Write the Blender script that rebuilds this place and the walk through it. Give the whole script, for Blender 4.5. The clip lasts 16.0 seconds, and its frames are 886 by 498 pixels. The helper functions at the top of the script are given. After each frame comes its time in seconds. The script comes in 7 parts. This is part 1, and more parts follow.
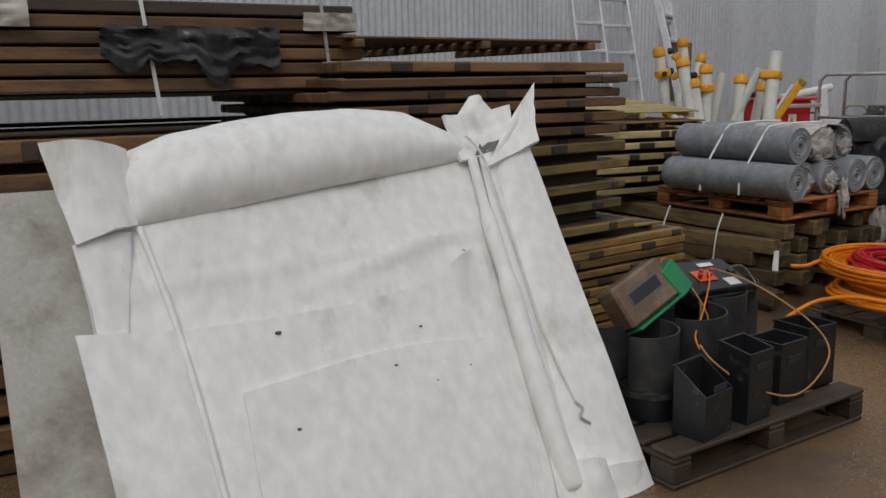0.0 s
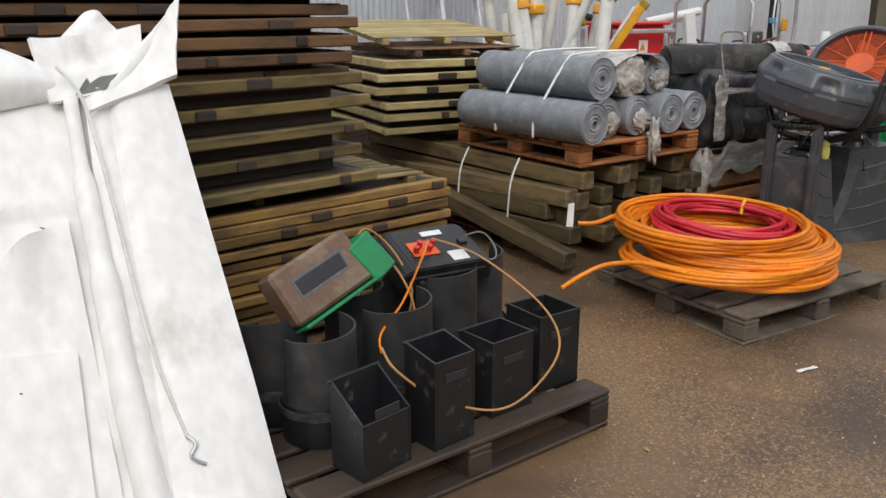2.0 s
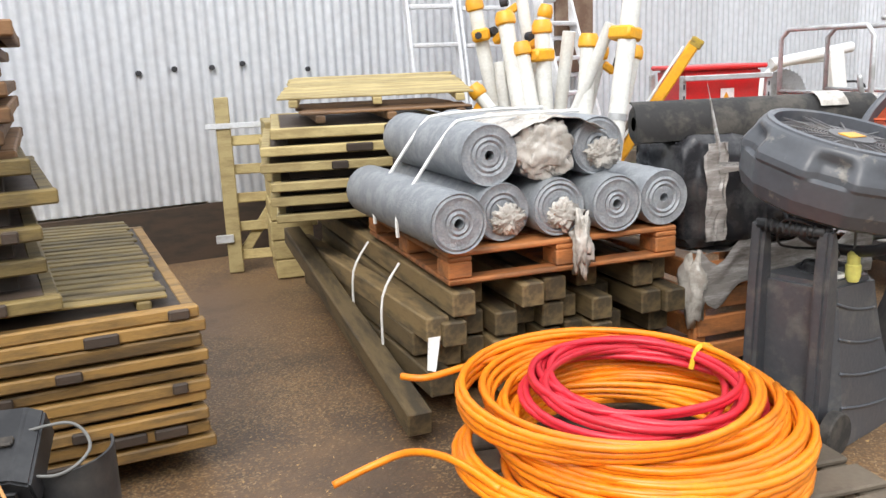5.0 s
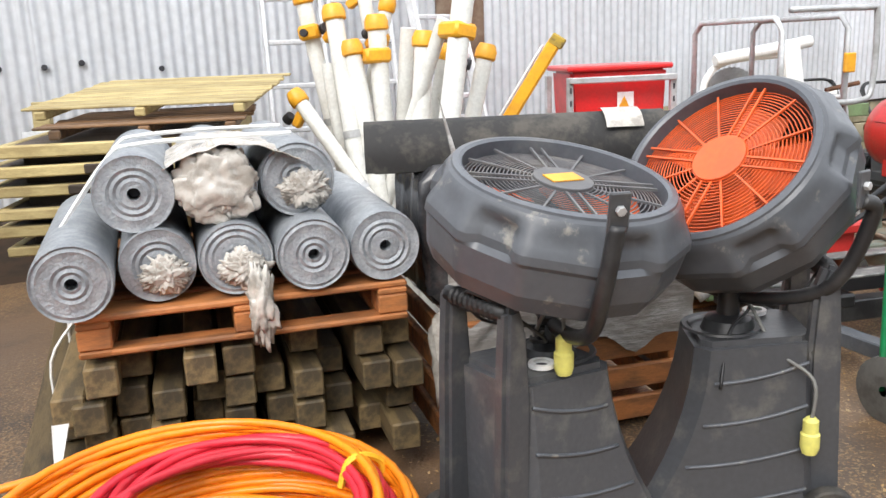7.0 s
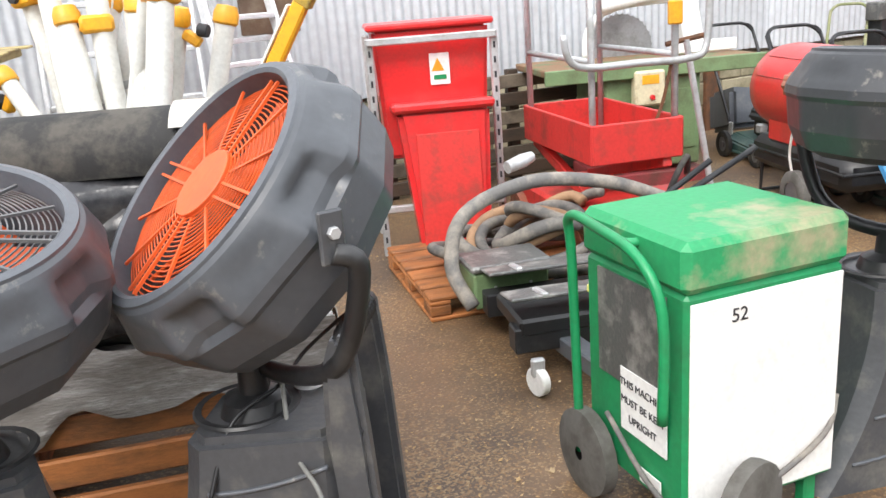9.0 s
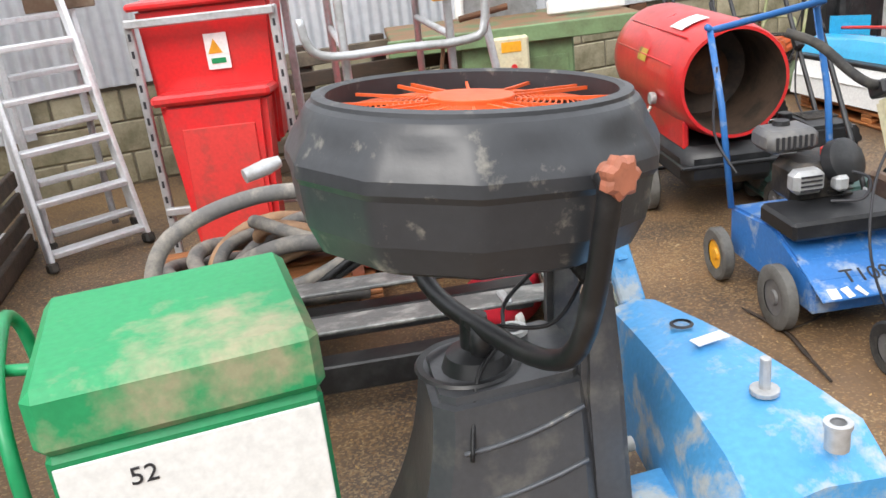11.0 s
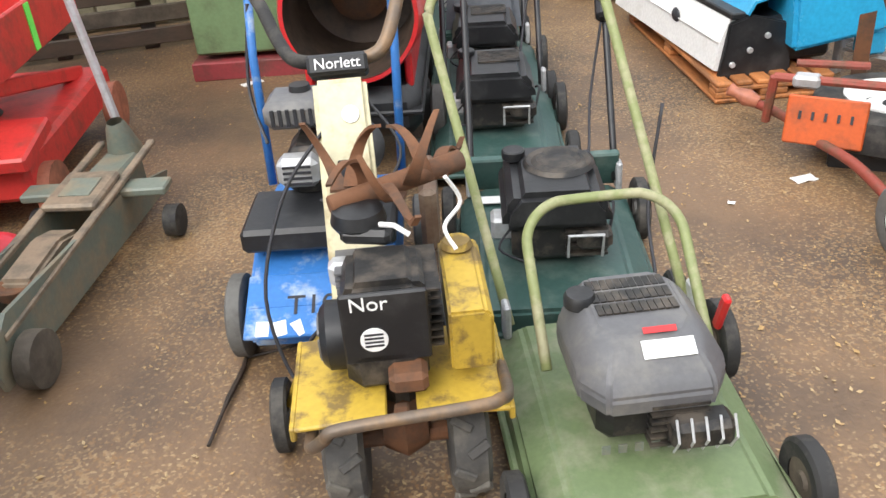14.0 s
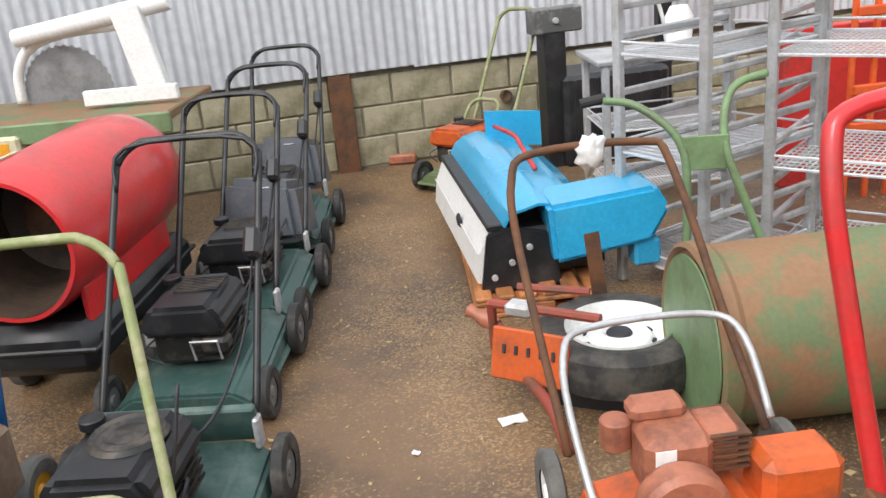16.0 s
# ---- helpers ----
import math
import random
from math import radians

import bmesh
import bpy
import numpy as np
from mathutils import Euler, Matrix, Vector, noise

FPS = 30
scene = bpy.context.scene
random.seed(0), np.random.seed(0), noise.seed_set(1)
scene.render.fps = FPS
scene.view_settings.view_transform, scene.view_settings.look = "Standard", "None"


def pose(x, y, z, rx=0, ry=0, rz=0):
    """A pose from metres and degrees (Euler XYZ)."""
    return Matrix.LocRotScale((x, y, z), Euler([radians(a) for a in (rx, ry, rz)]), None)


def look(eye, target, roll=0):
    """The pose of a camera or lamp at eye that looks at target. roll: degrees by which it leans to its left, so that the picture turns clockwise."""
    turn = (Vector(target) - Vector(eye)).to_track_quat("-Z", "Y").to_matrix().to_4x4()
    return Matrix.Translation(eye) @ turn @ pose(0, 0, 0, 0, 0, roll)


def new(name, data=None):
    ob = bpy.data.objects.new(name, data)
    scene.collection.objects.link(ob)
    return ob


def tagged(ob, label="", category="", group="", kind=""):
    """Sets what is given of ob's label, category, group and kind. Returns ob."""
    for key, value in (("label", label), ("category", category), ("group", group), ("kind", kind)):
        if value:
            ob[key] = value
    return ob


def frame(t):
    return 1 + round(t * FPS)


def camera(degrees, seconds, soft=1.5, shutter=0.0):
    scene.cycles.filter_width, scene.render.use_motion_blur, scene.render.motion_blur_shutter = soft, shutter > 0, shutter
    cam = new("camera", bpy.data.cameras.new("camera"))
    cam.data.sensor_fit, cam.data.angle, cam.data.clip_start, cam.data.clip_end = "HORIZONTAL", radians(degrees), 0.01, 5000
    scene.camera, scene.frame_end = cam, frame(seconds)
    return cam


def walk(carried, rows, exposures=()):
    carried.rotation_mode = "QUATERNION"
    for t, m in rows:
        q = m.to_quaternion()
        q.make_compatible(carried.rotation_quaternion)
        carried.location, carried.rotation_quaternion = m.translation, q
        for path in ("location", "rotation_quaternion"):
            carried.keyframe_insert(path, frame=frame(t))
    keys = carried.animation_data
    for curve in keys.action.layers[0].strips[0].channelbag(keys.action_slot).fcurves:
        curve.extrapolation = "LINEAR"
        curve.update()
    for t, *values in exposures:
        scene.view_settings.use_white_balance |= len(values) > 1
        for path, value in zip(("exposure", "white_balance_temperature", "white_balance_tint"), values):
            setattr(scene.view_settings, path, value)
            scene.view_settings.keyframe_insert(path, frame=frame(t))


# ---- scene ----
cam = camera(55.0, 16.0)
PATH = [
    (0, (0.752, -0.096, 1.491), (0.816, 2.064, 1.073), -1.0),
    (0.5, (1.052, 0.026, 1.488), (1.261, 2.166, 1.019), -0.9),
    (1, (1.32, 0.298, 1.461), (1.637, 2.418, 0.961), -0.6),
    (1.5, (1.568, 0.529, 1.47), (1.902, 2.637, 0.935), -0.0),
    (2, (1.836, 0.763, 1.461), (2.085, 2.863, 0.851), -0.1),
    (2.5, (2.072, 1.002, 1.448), (2.202, 3.1, 0.8), -0.3),
    (3, (2.335, 1.269, 1.445), (2.318, 3.365, 0.777), -1.0),
    (3.2, (2.449, 1.363, 1.449), (2.38, 3.455, 0.769), -1.2),
    (5.3, (3.837, 2.404, 1.423), (3.469, 4.521, 0.954), -2.4),
    (5.5, (3.951, 2.505, 1.433), (3.572, 4.621, 0.964), -2.4),
    (6, (4.249, 2.771, 1.427), (3.846, 4.882, 0.957), -2.2),
    (6.5, (4.524, 3.017, 1.439), (4.091, 5.117, 0.948), -2.2),
    (7, (4.782, 3.243, 1.441), (4.309, 5.331, 0.935), -2.4),
    (7.5, (5.061, 3.455, 1.448), (4.546, 5.524, 0.906), -3.1),
    (8, (5.353, 3.742, 1.426), (4.831, 5.803, 0.858), -3.7),
    (8.5, (5.609, 4.022, 1.428), (5.091, 6.073, 0.824), -3.7),
    (9, (5.942, 4.264, 1.438), (5.388, 6.296, 0.803), -4.4),
    (9.5, (6.189, 4.52, 1.433), (5.662, 6.551, 0.769), -5.2),
    (9.7, (6.29, 4.619, 1.451), (5.762, 6.642, 0.766), -5.7),
    (11.8, (7.561, 5.551, 1.505), (6.789, 7.425, 0.651), -5.6),
    (12, (7.674, 5.614, 1.509), (6.903, 7.477, 0.627), -5.1),
    (12.5, (7.923, 5.827, 1.496), (7.169, 7.666, 0.554), -4.0),
    (13, (8.181, 6.097, 1.484), (7.45, 7.924, 0.501), -3.5),
    (13.5, (8.423, 6.368, 1.469), (7.679, 8.144, 0.406), -3.5),
    (14, (8.654, 6.631, 1.47), (7.841, 8.353, 0.369), -4.3),
    (14.5, (8.9, 6.853, 1.482), (7.965, 8.571, 0.475), -5.6),
    (15, (9.15, 7.072, 1.508), (8.147, 8.809, 0.603), -5.7),
    (15.5, (9.352, 7.281, 1.529), (8.36, 9.076, 0.734), -5.5),
    (16, (9.622, 7.488, 1.54), (8.704, 9.342, 0.791), -5.6)
]
walk(cam, [(t, look(eye, target, roll)) for t, eye, target, roll in PATH],
     exposures=[(0, -0.58), (0.5, -0.68), (1.0, -0.54), (1.5, -0.15), (2.0, 0.26), (3.2, 0.95), (5.3, 1.22), (8.0, 1.42), (9.0, 1.52), (9.5, 1.42), (9.7, 1.4), (12, 1.25), (14.5, 1.42), (15.2, 1.2), (16, 1.12)])

# ---- light: an overcast winter sky ----
world = bpy.data.worlds.new("overcast_sky")
scene.world = world
world.use_nodes = True
sky = world.node_tree.nodes.new("ShaderNodeTexSky")
sky.sky_type, sky.sun_disc = "NISHITA", False
sky.sun_elevation, sky.sun_rotation = radians(50), radians(200)
sky.air_density, sky.dust_density = 1.0, 3.0
soft_white = world.node_tree.nodes.new("ShaderNodeMixRGB")
soft_white.inputs[0].default_value = 0.75
soft_white.inputs[2].default_value = (9.5, 9.7, 10.0, 1)
world.node_tree.links.new(sky.outputs[0], soft_white.inputs[1])
world.node_tree.links.new(soft_white.outputs[0], world.node_tree.nodes["Background"].inputs[0])
world.node_tree.nodes["Background"].inputs[1].default_value = 0.10
sun = new("sun", bpy.data.lights.new("sun", "SUN"))
sun.data.energy, sun.data.angle, sun.data.color = 0.9, radians(25), (1.0, 0.97, 0.93)
sun.matrix_world = look((3, -6, 12), (4, 6, 0))


# ---- materials ----
def mat(name, color, rough=0.6, metal=0.0, other=None, amount=0.5, scale=4.0, fine=60.0, bump=0.15, low=0.45, high=0.62, stretch=(1, 1, 1), vary=0.12, coat=0.0):
    """Base colour with patches of a second colour (wear, dirt), fine grain, relief and a small change from piece to piece."""
    m = bpy.data.materials.new(name)
    m.use_nodes = True
    n, ln = m.node_tree.nodes, m.node_tree.links
    b = n["Principled BSDF"]
    b.inputs["Metallic"].default_value = metal
    b.inputs["Coat Weight"].default_value = coat
    co = n.new("ShaderNodeTexCoord")
    mp = n.new("ShaderNodeMapping")
    mp.inputs["Scale"].default_value = stretch
    ln.new(co.outputs["Object"], mp.inputs[0])
    big = n.new("ShaderNodeTexNoise")
    big.inputs["Scale"].default_value, big.inputs["Detail"].default_value, big.inputs["Roughness"].default_value = scale, 6, 0.65
    ln.new(mp.outputs[0], big.inputs["Vector"])
    ramp = n.new("ShaderNodeMapRange")
    ramp.inputs[1].default_value, ramp.inputs[2].default_value, ramp.inputs[4].default_value = low, high, amount
    ln.new(big.outputs[0], ramp.inputs[0])
    mix = n.new("ShaderNodeMixRGB")
    mix.inputs[1].default_value = (*color, 1)
    other = other or tuple(c * 0.55 for c in color)
    mix.inputs[2].default_value = (*other, 1)
    ln.new(ramp.outputs[0], mix.inputs[0])
    small = n.new("ShaderNodeTexNoise")
    small.inputs["Scale"].default_value, small.inputs["Detail"].default_value = fine, 4
    ln.new(mp.outputs[0], small.inputs["Vector"])
    info = n.new("ShaderNodeObjectInfo")
    val = n.new("ShaderNodeMapRange")
    val.inputs[3].default_value, val.inputs[4].default_value = 1 - vary, 1 + vary
    ln.new(info.outputs["Random"], val.inputs[0])
    grain = n.new("ShaderNodeMapRange")
    grain.inputs[1].default_value, grain.inputs[2].default_value = 0.3, 0.7
    grain.inputs[3].default_value, grain.inputs[4].default_value = 0.92, 1.07
    ln.new(small.outputs[0], grain.inputs[0])
    mul = n.new("ShaderNodeMath")
    mul.operation = "MULTIPLY"
    ln.new(val.outputs[0], mul.inputs[0])
    ln.new(grain.outputs[0], mul.inputs[1])
    hsv = n.new("ShaderNodeHueSaturation")
    ln.new(mix.outputs[0], hsv.inputs["Color"])
    ln.new(mul.outputs[0], hsv.inputs["Value"])
    ln.new(hsv.outputs[0], b.inputs["Base Color"])
    rr = n.new("ShaderNodeMapRange")
    rr.inputs[3].default_value, rr.inputs[4].default_value = max(0.05, rough - 0.12), min(1, rough + 0.12)
    ln.new(big.outputs[0], rr.inputs[0])
    ln.new(rr.outputs[0], b.inputs["Roughness"])
    if bump:
        bp = n.new("ShaderNodeBump")
        bp.inputs["Strength"].default_value, bp.inputs["Distance"].default_value = bump, 0.004
        ln.new(small.outputs[0], bp.inputs["Height"])
        ln.new(bp.outputs[0], b.inputs["Normal"])
    return m


M = dict(
    white_sheet=mat("white_foam", (0.90, 0.89, 0.87), 0.55, other=(0.42, 0.37, 0.30), amount=0.8, scale=3.0, fine=22, low=0.555, high=0.80, bump=0.10, vary=0.0, stretch=(1, 1, 0.35)),
    board=mat("grey_board", (0.50, 0.48, 0.44), 0.75, other=(0.25, 0.22, 0.18), amount=0.8, scale=3.5, low=0.5, high=0.7),
    wood_brown=mat("brown_timber", (0.20, 0.105, 0.045), 0.65, other=(0.07, 0.045, 0.028), amount=0.75, scale=3, stretch=(1, 5, 5), fine=50, vary=0.35, bump=0.4),
    wood_green=mat("treated_timber", (0.215, 0.155, 0.055), 0.6, other=(0.07, 0.052, 0.026), amount=0.8, scale=3, stretch=(1, 5, 5), fine=50, vary=0.35, bump=0.4),
    wood_pale=mat("pale_timber", (0.46, 0.37, 0.17), 0.65, other=(0.26, 0.19, 0.08), amount=0.7, scale=4, stretch=(1, 4, 4), vary=0.22, bump=0.35),
    wood_amber=mat("amber_wet_timber", (0.27, 0.155, 0.045), 0.55, other=(0.085, 0.055, 0.025), amount=0.8, scale=3, stretch=(1, 5, 5), fine=50, vary=0.35, bump=0.4),
    # browner and darker than the treated timber: the posts' shade is in the colour
    wood_post=mat("shaded_brown_treated_post", (0.165, 0.115, 0.052), 0.65, other=(0.05, 0.038, 0.022), amount=0.85, scale=3, stretch=(5, 1, 5), fine=50, vary=0.45, bump=0.4),
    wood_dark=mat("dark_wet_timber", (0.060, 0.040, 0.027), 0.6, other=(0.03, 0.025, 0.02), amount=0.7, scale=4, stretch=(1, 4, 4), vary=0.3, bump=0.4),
    wood_orange=mat("orange_pallet_wood", (0.42, 0.16, 0.05), 0.6, other=(0.16, 0.075, 0.035), amount=0.8, scale=4, stretch=(1, 4, 4), vary=0.25, bump=0.35),
    wood_red=mat("red_painted_wood", (0.30, 0.045, 0.05), 0.6, other=(0.12, 0.05, 0.04), amount=0.8, scale=5),
    wood_grey=mat("weathered_wood", (0.135, 0.11, 0.08), 0.8, other=(0.05, 0.04, 0.03), amount=0.8, scale=4, vary=0.3, bump=0.4),
    zinc=mat("galvanised_sheet", (0.63, 0.65, 0.68), 0.42, 0.3, other=(0.50, 0.50, 0.51), amount=0.7, scale=1.1, fine=14, low=0.45, high=0.75, bump=0.05, vary=0.1),
    steel=mat("galvanised_steel", (0.52, 0.53, 0.54), 0.4, 0.35, other=(0.30, 0.29, 0.27), amount=0.6, scale=7, bump=0.08),
    alu=mat("ladder_aluminium", (0.74, 0.75, 0.77), 0.38, 0.35, other=(0.55, 0.55, 0.55), amount=0.5, scale=8, bump=0.05),
    plate=mat("chequer_plate", (0.13, 0.132, 0.128), 0.45, 0.4, other=(0.38, 0.37, 0.345), amount=0.75, scale=9, bump=0.4, fine=90, low=0.48, high=0.64),
    black=mat("black_plastic", (0.013, 0.0135, 0.015), 0.42, other=(0.07, 0.07, 0.07), amount=0.6, scale=6, bump=0.12, low=0.5, high=0.75, vary=0.15),
    black_dirty=mat("scuffed_black_plastic", (0.015, 0.016, 0.018), 0.40, other=(0.15, 0.14, 0.12), amount=0.8, scale=16, bump=0.15, low=0.60, high=0.74, vary=0.15),
    fan_grey=mat("charcoal_plastic", (0.09, 0.098, 0.112), 0.34, other=(0.18, 0.18, 0.18), amount=0.6, scale=5, low=0.55, high=0.75, vary=0.1),
    fan_skin=mat("chalky_charcoal_plastic", (0.085, 0.092, 0.104), 0.34, other=(0.30, 0.285, 0.25), amount=0.8, scale=12, fine=40, bump=0.12, low=0.60, high=0.72, vary=0.15),
    fan_base=mat("moulded_black_polythene", (0.066, 0.069, 0.076), 0.33, other=(0.17, 0.165, 0.15), amount=0.8, scale=7, bump=0.2, low=0.52, high=0.72, vary=0.15),
    sleeve=mat("dull_black_duct", (0.030, 0.031, 0.033), 0.5, other=(0.075, 0.070, 0.062), amount=0.8, scale=9, bump=0.2, low=0.45, high=0.7),
    fan_dark=mat("scuffed_dark_plastic", (0.033, 0.035, 0.039), 0.38, other=(0.24, 0.225, 0.19), amount=0.75, scale=13, fine=40, bump=0.15, low=0.60, high=0.72, vary=0.1),
    rust_red=mat("rusty_red_paint", (0.27, 0.055, 0.035), 0.6, other=(0.14, 0.07, 0.04), amount=0.85, scale=10, bump=0.3, low=0.45, high=0.6),
    jack_pad=mat("rubbed_tan_metal", (0.25, 0.19, 0.13), 0.55, 0.2, other=(0.12, 0.10, 0.075), amount=0.85, scale=10, bump=0.3),
    # dark brown with near-black patches, for the inside of the heater's mouth
    liner=mat("dark_brown_liner", (0.10, 0.065, 0.045), 0.6, 0.3, other=(0.03, 0.025, 0.02), amount=0.8, scale=6, bump=0.2),
    rubber_dusty=mat("dusty_tyre_rubber", (0.060, 0.057, 0.053), 0.8, other=(0.15, 0.135, 0.11), amount=0.8, scale=9, bump=0.4),
    bumper=mat("brown_worn_tube", (0.13, 0.10, 0.075), 0.5, 0.3, other=(0.24, 0.15, 0.08), amount=0.8, scale=12, bump=0.2),
    film_clear=mat("stretched_clear_film", (0.30, 0.28, 0.26), 0.2, other=(0.58, 0.56, 0.54), amount=0.8, scale=5, bump=0.9, fine=22, low=0.48, high=0.68, stretch=(1.5, 1.5, 7)),
    jack_grey=mat("greasy_grey_green_paint", (0.13, 0.15, 0.12), 0.5, other=(0.21, 0.17, 0.11), amount=0.8, scale=8, bump=0.2),
    rubber=mat("rubber", (0.022, 0.0215, 0.021), 0.75, other=(0.10, 0.09, 0.075), amount=0.7, scale=9, bump=0.3),
    rubber_grey=mat("grey_tyre", (0.13, 0.125, 0.115), 0.8, other=(0.07, 0.065, 0.055), amount=0.7, scale=9),
    orange=mat("orange_conduit", (0.86, 0.26, 0.010), 0.35, other=(0.60, 0.15, 0.01), amount=0.5, scale=5, bump=0.02),
    crimson=mat("red_conduit", (0.62, 0.025, 0.045), 0.35, other=(0.42, 0.02, 0.03), amount=0.5, scale=5, bump=0.02),
    yellow_tape=mat("yellow_tape", (0.85, 0.50, 0.03), 0.5, bump=0),
    fan_orange=mat("orange_guard", (0.72, 0.11, 0.022), 0.45, other=(0.45, 0.09, 0.03), amount=0.5, scale=8, bump=0),
    wire=mat("wire_mesh_roll", (0.27, 0.29, 0.31), 0.55, 0.3, other=(0.42, 0.44, 0.46), amount=0.7, scale=14, fine=110, bump=1.0),
    film=mat("crumpled_plastic_film", (0.56, 0.53, 0.48), 0.25, other=(0.26, 0.235, 0.20), amount=0.8, scale=11, bump=0.8, fine=30),
    film_dark=mat("black_polythene", (0.022, 0.022, 0.025), 0.22, other=(0.10, 0.10, 0.10), amount=0.5, scale=7, bump=0.9, fine=16),
    white=mat("white_paint", (0.78, 0.78, 0.76), 0.4, other=(0.55, 0.54, 0.50), amount=0.4, scale=5, bump=0.03, low=0.55, high=0.75, vary=0.04),
    white_pole=mat("white_grp_pole", (0.74, 0.74, 0.70), 0.4, other=(0.55, 0.53, 0.48), amount=0.5, scale=5, bump=0.03, vary=0.06),
    yellow=mat("yellow_plastic", (0.80, 0.38, 0.02), 0.4, other=(0.55, 0.26, 0.03), amount=0.5, scale=7, bump=0.02),
    yellow_pale=mat("worn_yellow_paint", (0.46, 0.31, 0.040), 0.5, other=(0.13, 0.085, 0.035), amount=0.85, scale=12, low=0.50, high=0.62),
    cream=mat("cream_paint", (0.56, 0.52, 0.35), 0.5, other=(0.30, 0.23, 0.12), amount=0.8, scale=9, low=0.5, high=0.68),
    red=mat("red_paint", (0.62, 0.022, 0.024), 0.33, other=(0.42, 0.045, 0.04), amount=0.6, scale=5, bump=0.05, coat=0.3),
    red_dirty=mat("grimy_red_paint", (0.55, 0.035, 0.03), 0.45, other=(0.15, 0.05, 0.035), amount=0.7, scale=7, low=0.5, high=0.7),
    green=mat("bright_green_paint", (0.012, 0.28, 0.10), 0.4, other=(0.03, 0.17, 0.07), amount=0.5, scale=6, bump=0.04),
    dirt_green=mat("dusty_green_paint", (0.02, 0.27, 0.10), 0.5, other=(0.33, 0.30, 0.19), amount=0.9, scale=3.2, low=0.5, high=0.64),
    machine_green=mat("machine_green_paint", (0.16, 0.25, 0.12), 0.5, other=(0.10, 0.12, 0.06), amount=0.7, scale=4),
    mower_green=mat("worn_mower_green", (0.135, 0.185, 0.085), 0.55, other=(0.26, 0.27, 0.18), amount=0.8, scale=7, low=0.46, high=0.66, bump=0.25),
    deep_green=mat("dark_green_deck", (0.040, 0.090, 0.078), 0.45, other=(0.15, 0.19, 0.165), amount=0.7, scale=7, low=0.48, high=0.70),
    handle_green=mat("mossy_green_tube", (0.22, 0.25, 0.10), 0.55, other=(0.38, 0.35, 0.22), amount=0.8, scale=14),
    blue=mat("chipped_blue_paint", (0.035, 0.165, 0.46), 0.42, other=(0.36, 0.42, 0.48), amount=0.8, scale=8, low=0.55, high=0.66),
    light_blue=mat("light_blue_paint", (0.075, 0.31, 0.60), 0.40, other=(0.44, 0.45, 0.42), amount=0.85, scale=6, low=0.51, high=0.62),
    sweep_blue=mat("glossy_blue_panel", (0.03, 0.36, 0.62), 0.25, other=(0.03, 0.28, 0.50), amount=0.5, scale=3, bump=0, coat=0.5),
    orange_paint=mat("orange_paint", (0.58, 0.105, 0.022), 0.45, other=(0.26, 0.075, 0.03), amount=0.8, scale=8, low=0.48, high=0.66),
    salmon=mat("faded_red_enamel", (0.38, 0.135, 0.078), 0.5, other=(0.19, 0.075, 0.045), amount=0.8, scale=12, bump=0.25),
    rust=mat("rusty_steel", (0.17, 0.075, 0.035), 0.8, 0.2, other=(0.08, 0.05, 0.035), amount=0.8, scale=10, bump=0.4),
    roller=mat("rusty_green_drum", (0.26, 0.145, 0.075), 0.7, 0.1, other=(0.13, 0.19, 0.09), amount=0.9, scale=4.5, low=0.47, high=0.60, bump=0.3),
    engine=mat("oily_engine_black", (0.018, 0.0175, 0.017), 0.5, 0.2, other=(0.11, 0.09, 0.07), amount=0.7, scale=14, bump=0.3),
    engine_grey=mat("grey_engine_cover", (0.11, 0.11, 0.115), 0.5, other=(0.20, 0.19, 0.17), amount=0.6, scale=8, bump=0.1),
    hose=mat("dusty_rubber_hose", (0.12, 0.115, 0.11), 0.75, other=(0.28, 0.25, 0.21), amount=0.8, scale=8, vary=0.3),
    hose_tan=mat("tan_hose", (0.30, 0.18, 0.10), 0.75, other=(0.18, 0.11, 0.07), amount=0.7, scale=8),
    cable=mat("tan_cable", (0.48, 0.24, 0.08), 0.6, bump=0),
    cable_grey=mat("grey_cable", (0.16, 0.16, 0.15), 0.6, bump=0),
    brown_case=mat("brown_steel_case", (0.16, 0.095, 0.06), 0.5, other=(0.27, 0.20, 0.14), amount=0.7, scale=9),
    block=mat("mossy_blockwork", (0.36, 0.32, 0.22), 0.9, other=(0.17, 0.155, 0.09), amount=0.9, scale=3, bump=0.5, vary=0.2),
    mortar=mat("old_mortar", (0.20, 0.18, 0.13), 0.95, bump=0.5, scale=5),
    ink=mat("black_print", (0.03, 0.03, 0.035), 0.6, bump=0, vary=0),
    label=mat("label_white", (0.82, 0.82, 0.80), 0.5, bump=0, vary=0, amount=0.2),
    leaf=mat("dead_leaves_and_chips", (0.42, 0.27, 0.11), 0.7, other=(0.42, 0.33, 0.20), amount=0.9, scale=3, bump=0),
    tag_blue=mat("blue_tag", (0.10, 0.35, 0.50), 0.5, bump=0),
    lime=mat("lime_tape", (0.15, 0.75, 0.10), 0.5, bump=0),
    plug=mat("yellow_plug", (0.72, 0.68, 0.18), 0.45, bump=0),
)


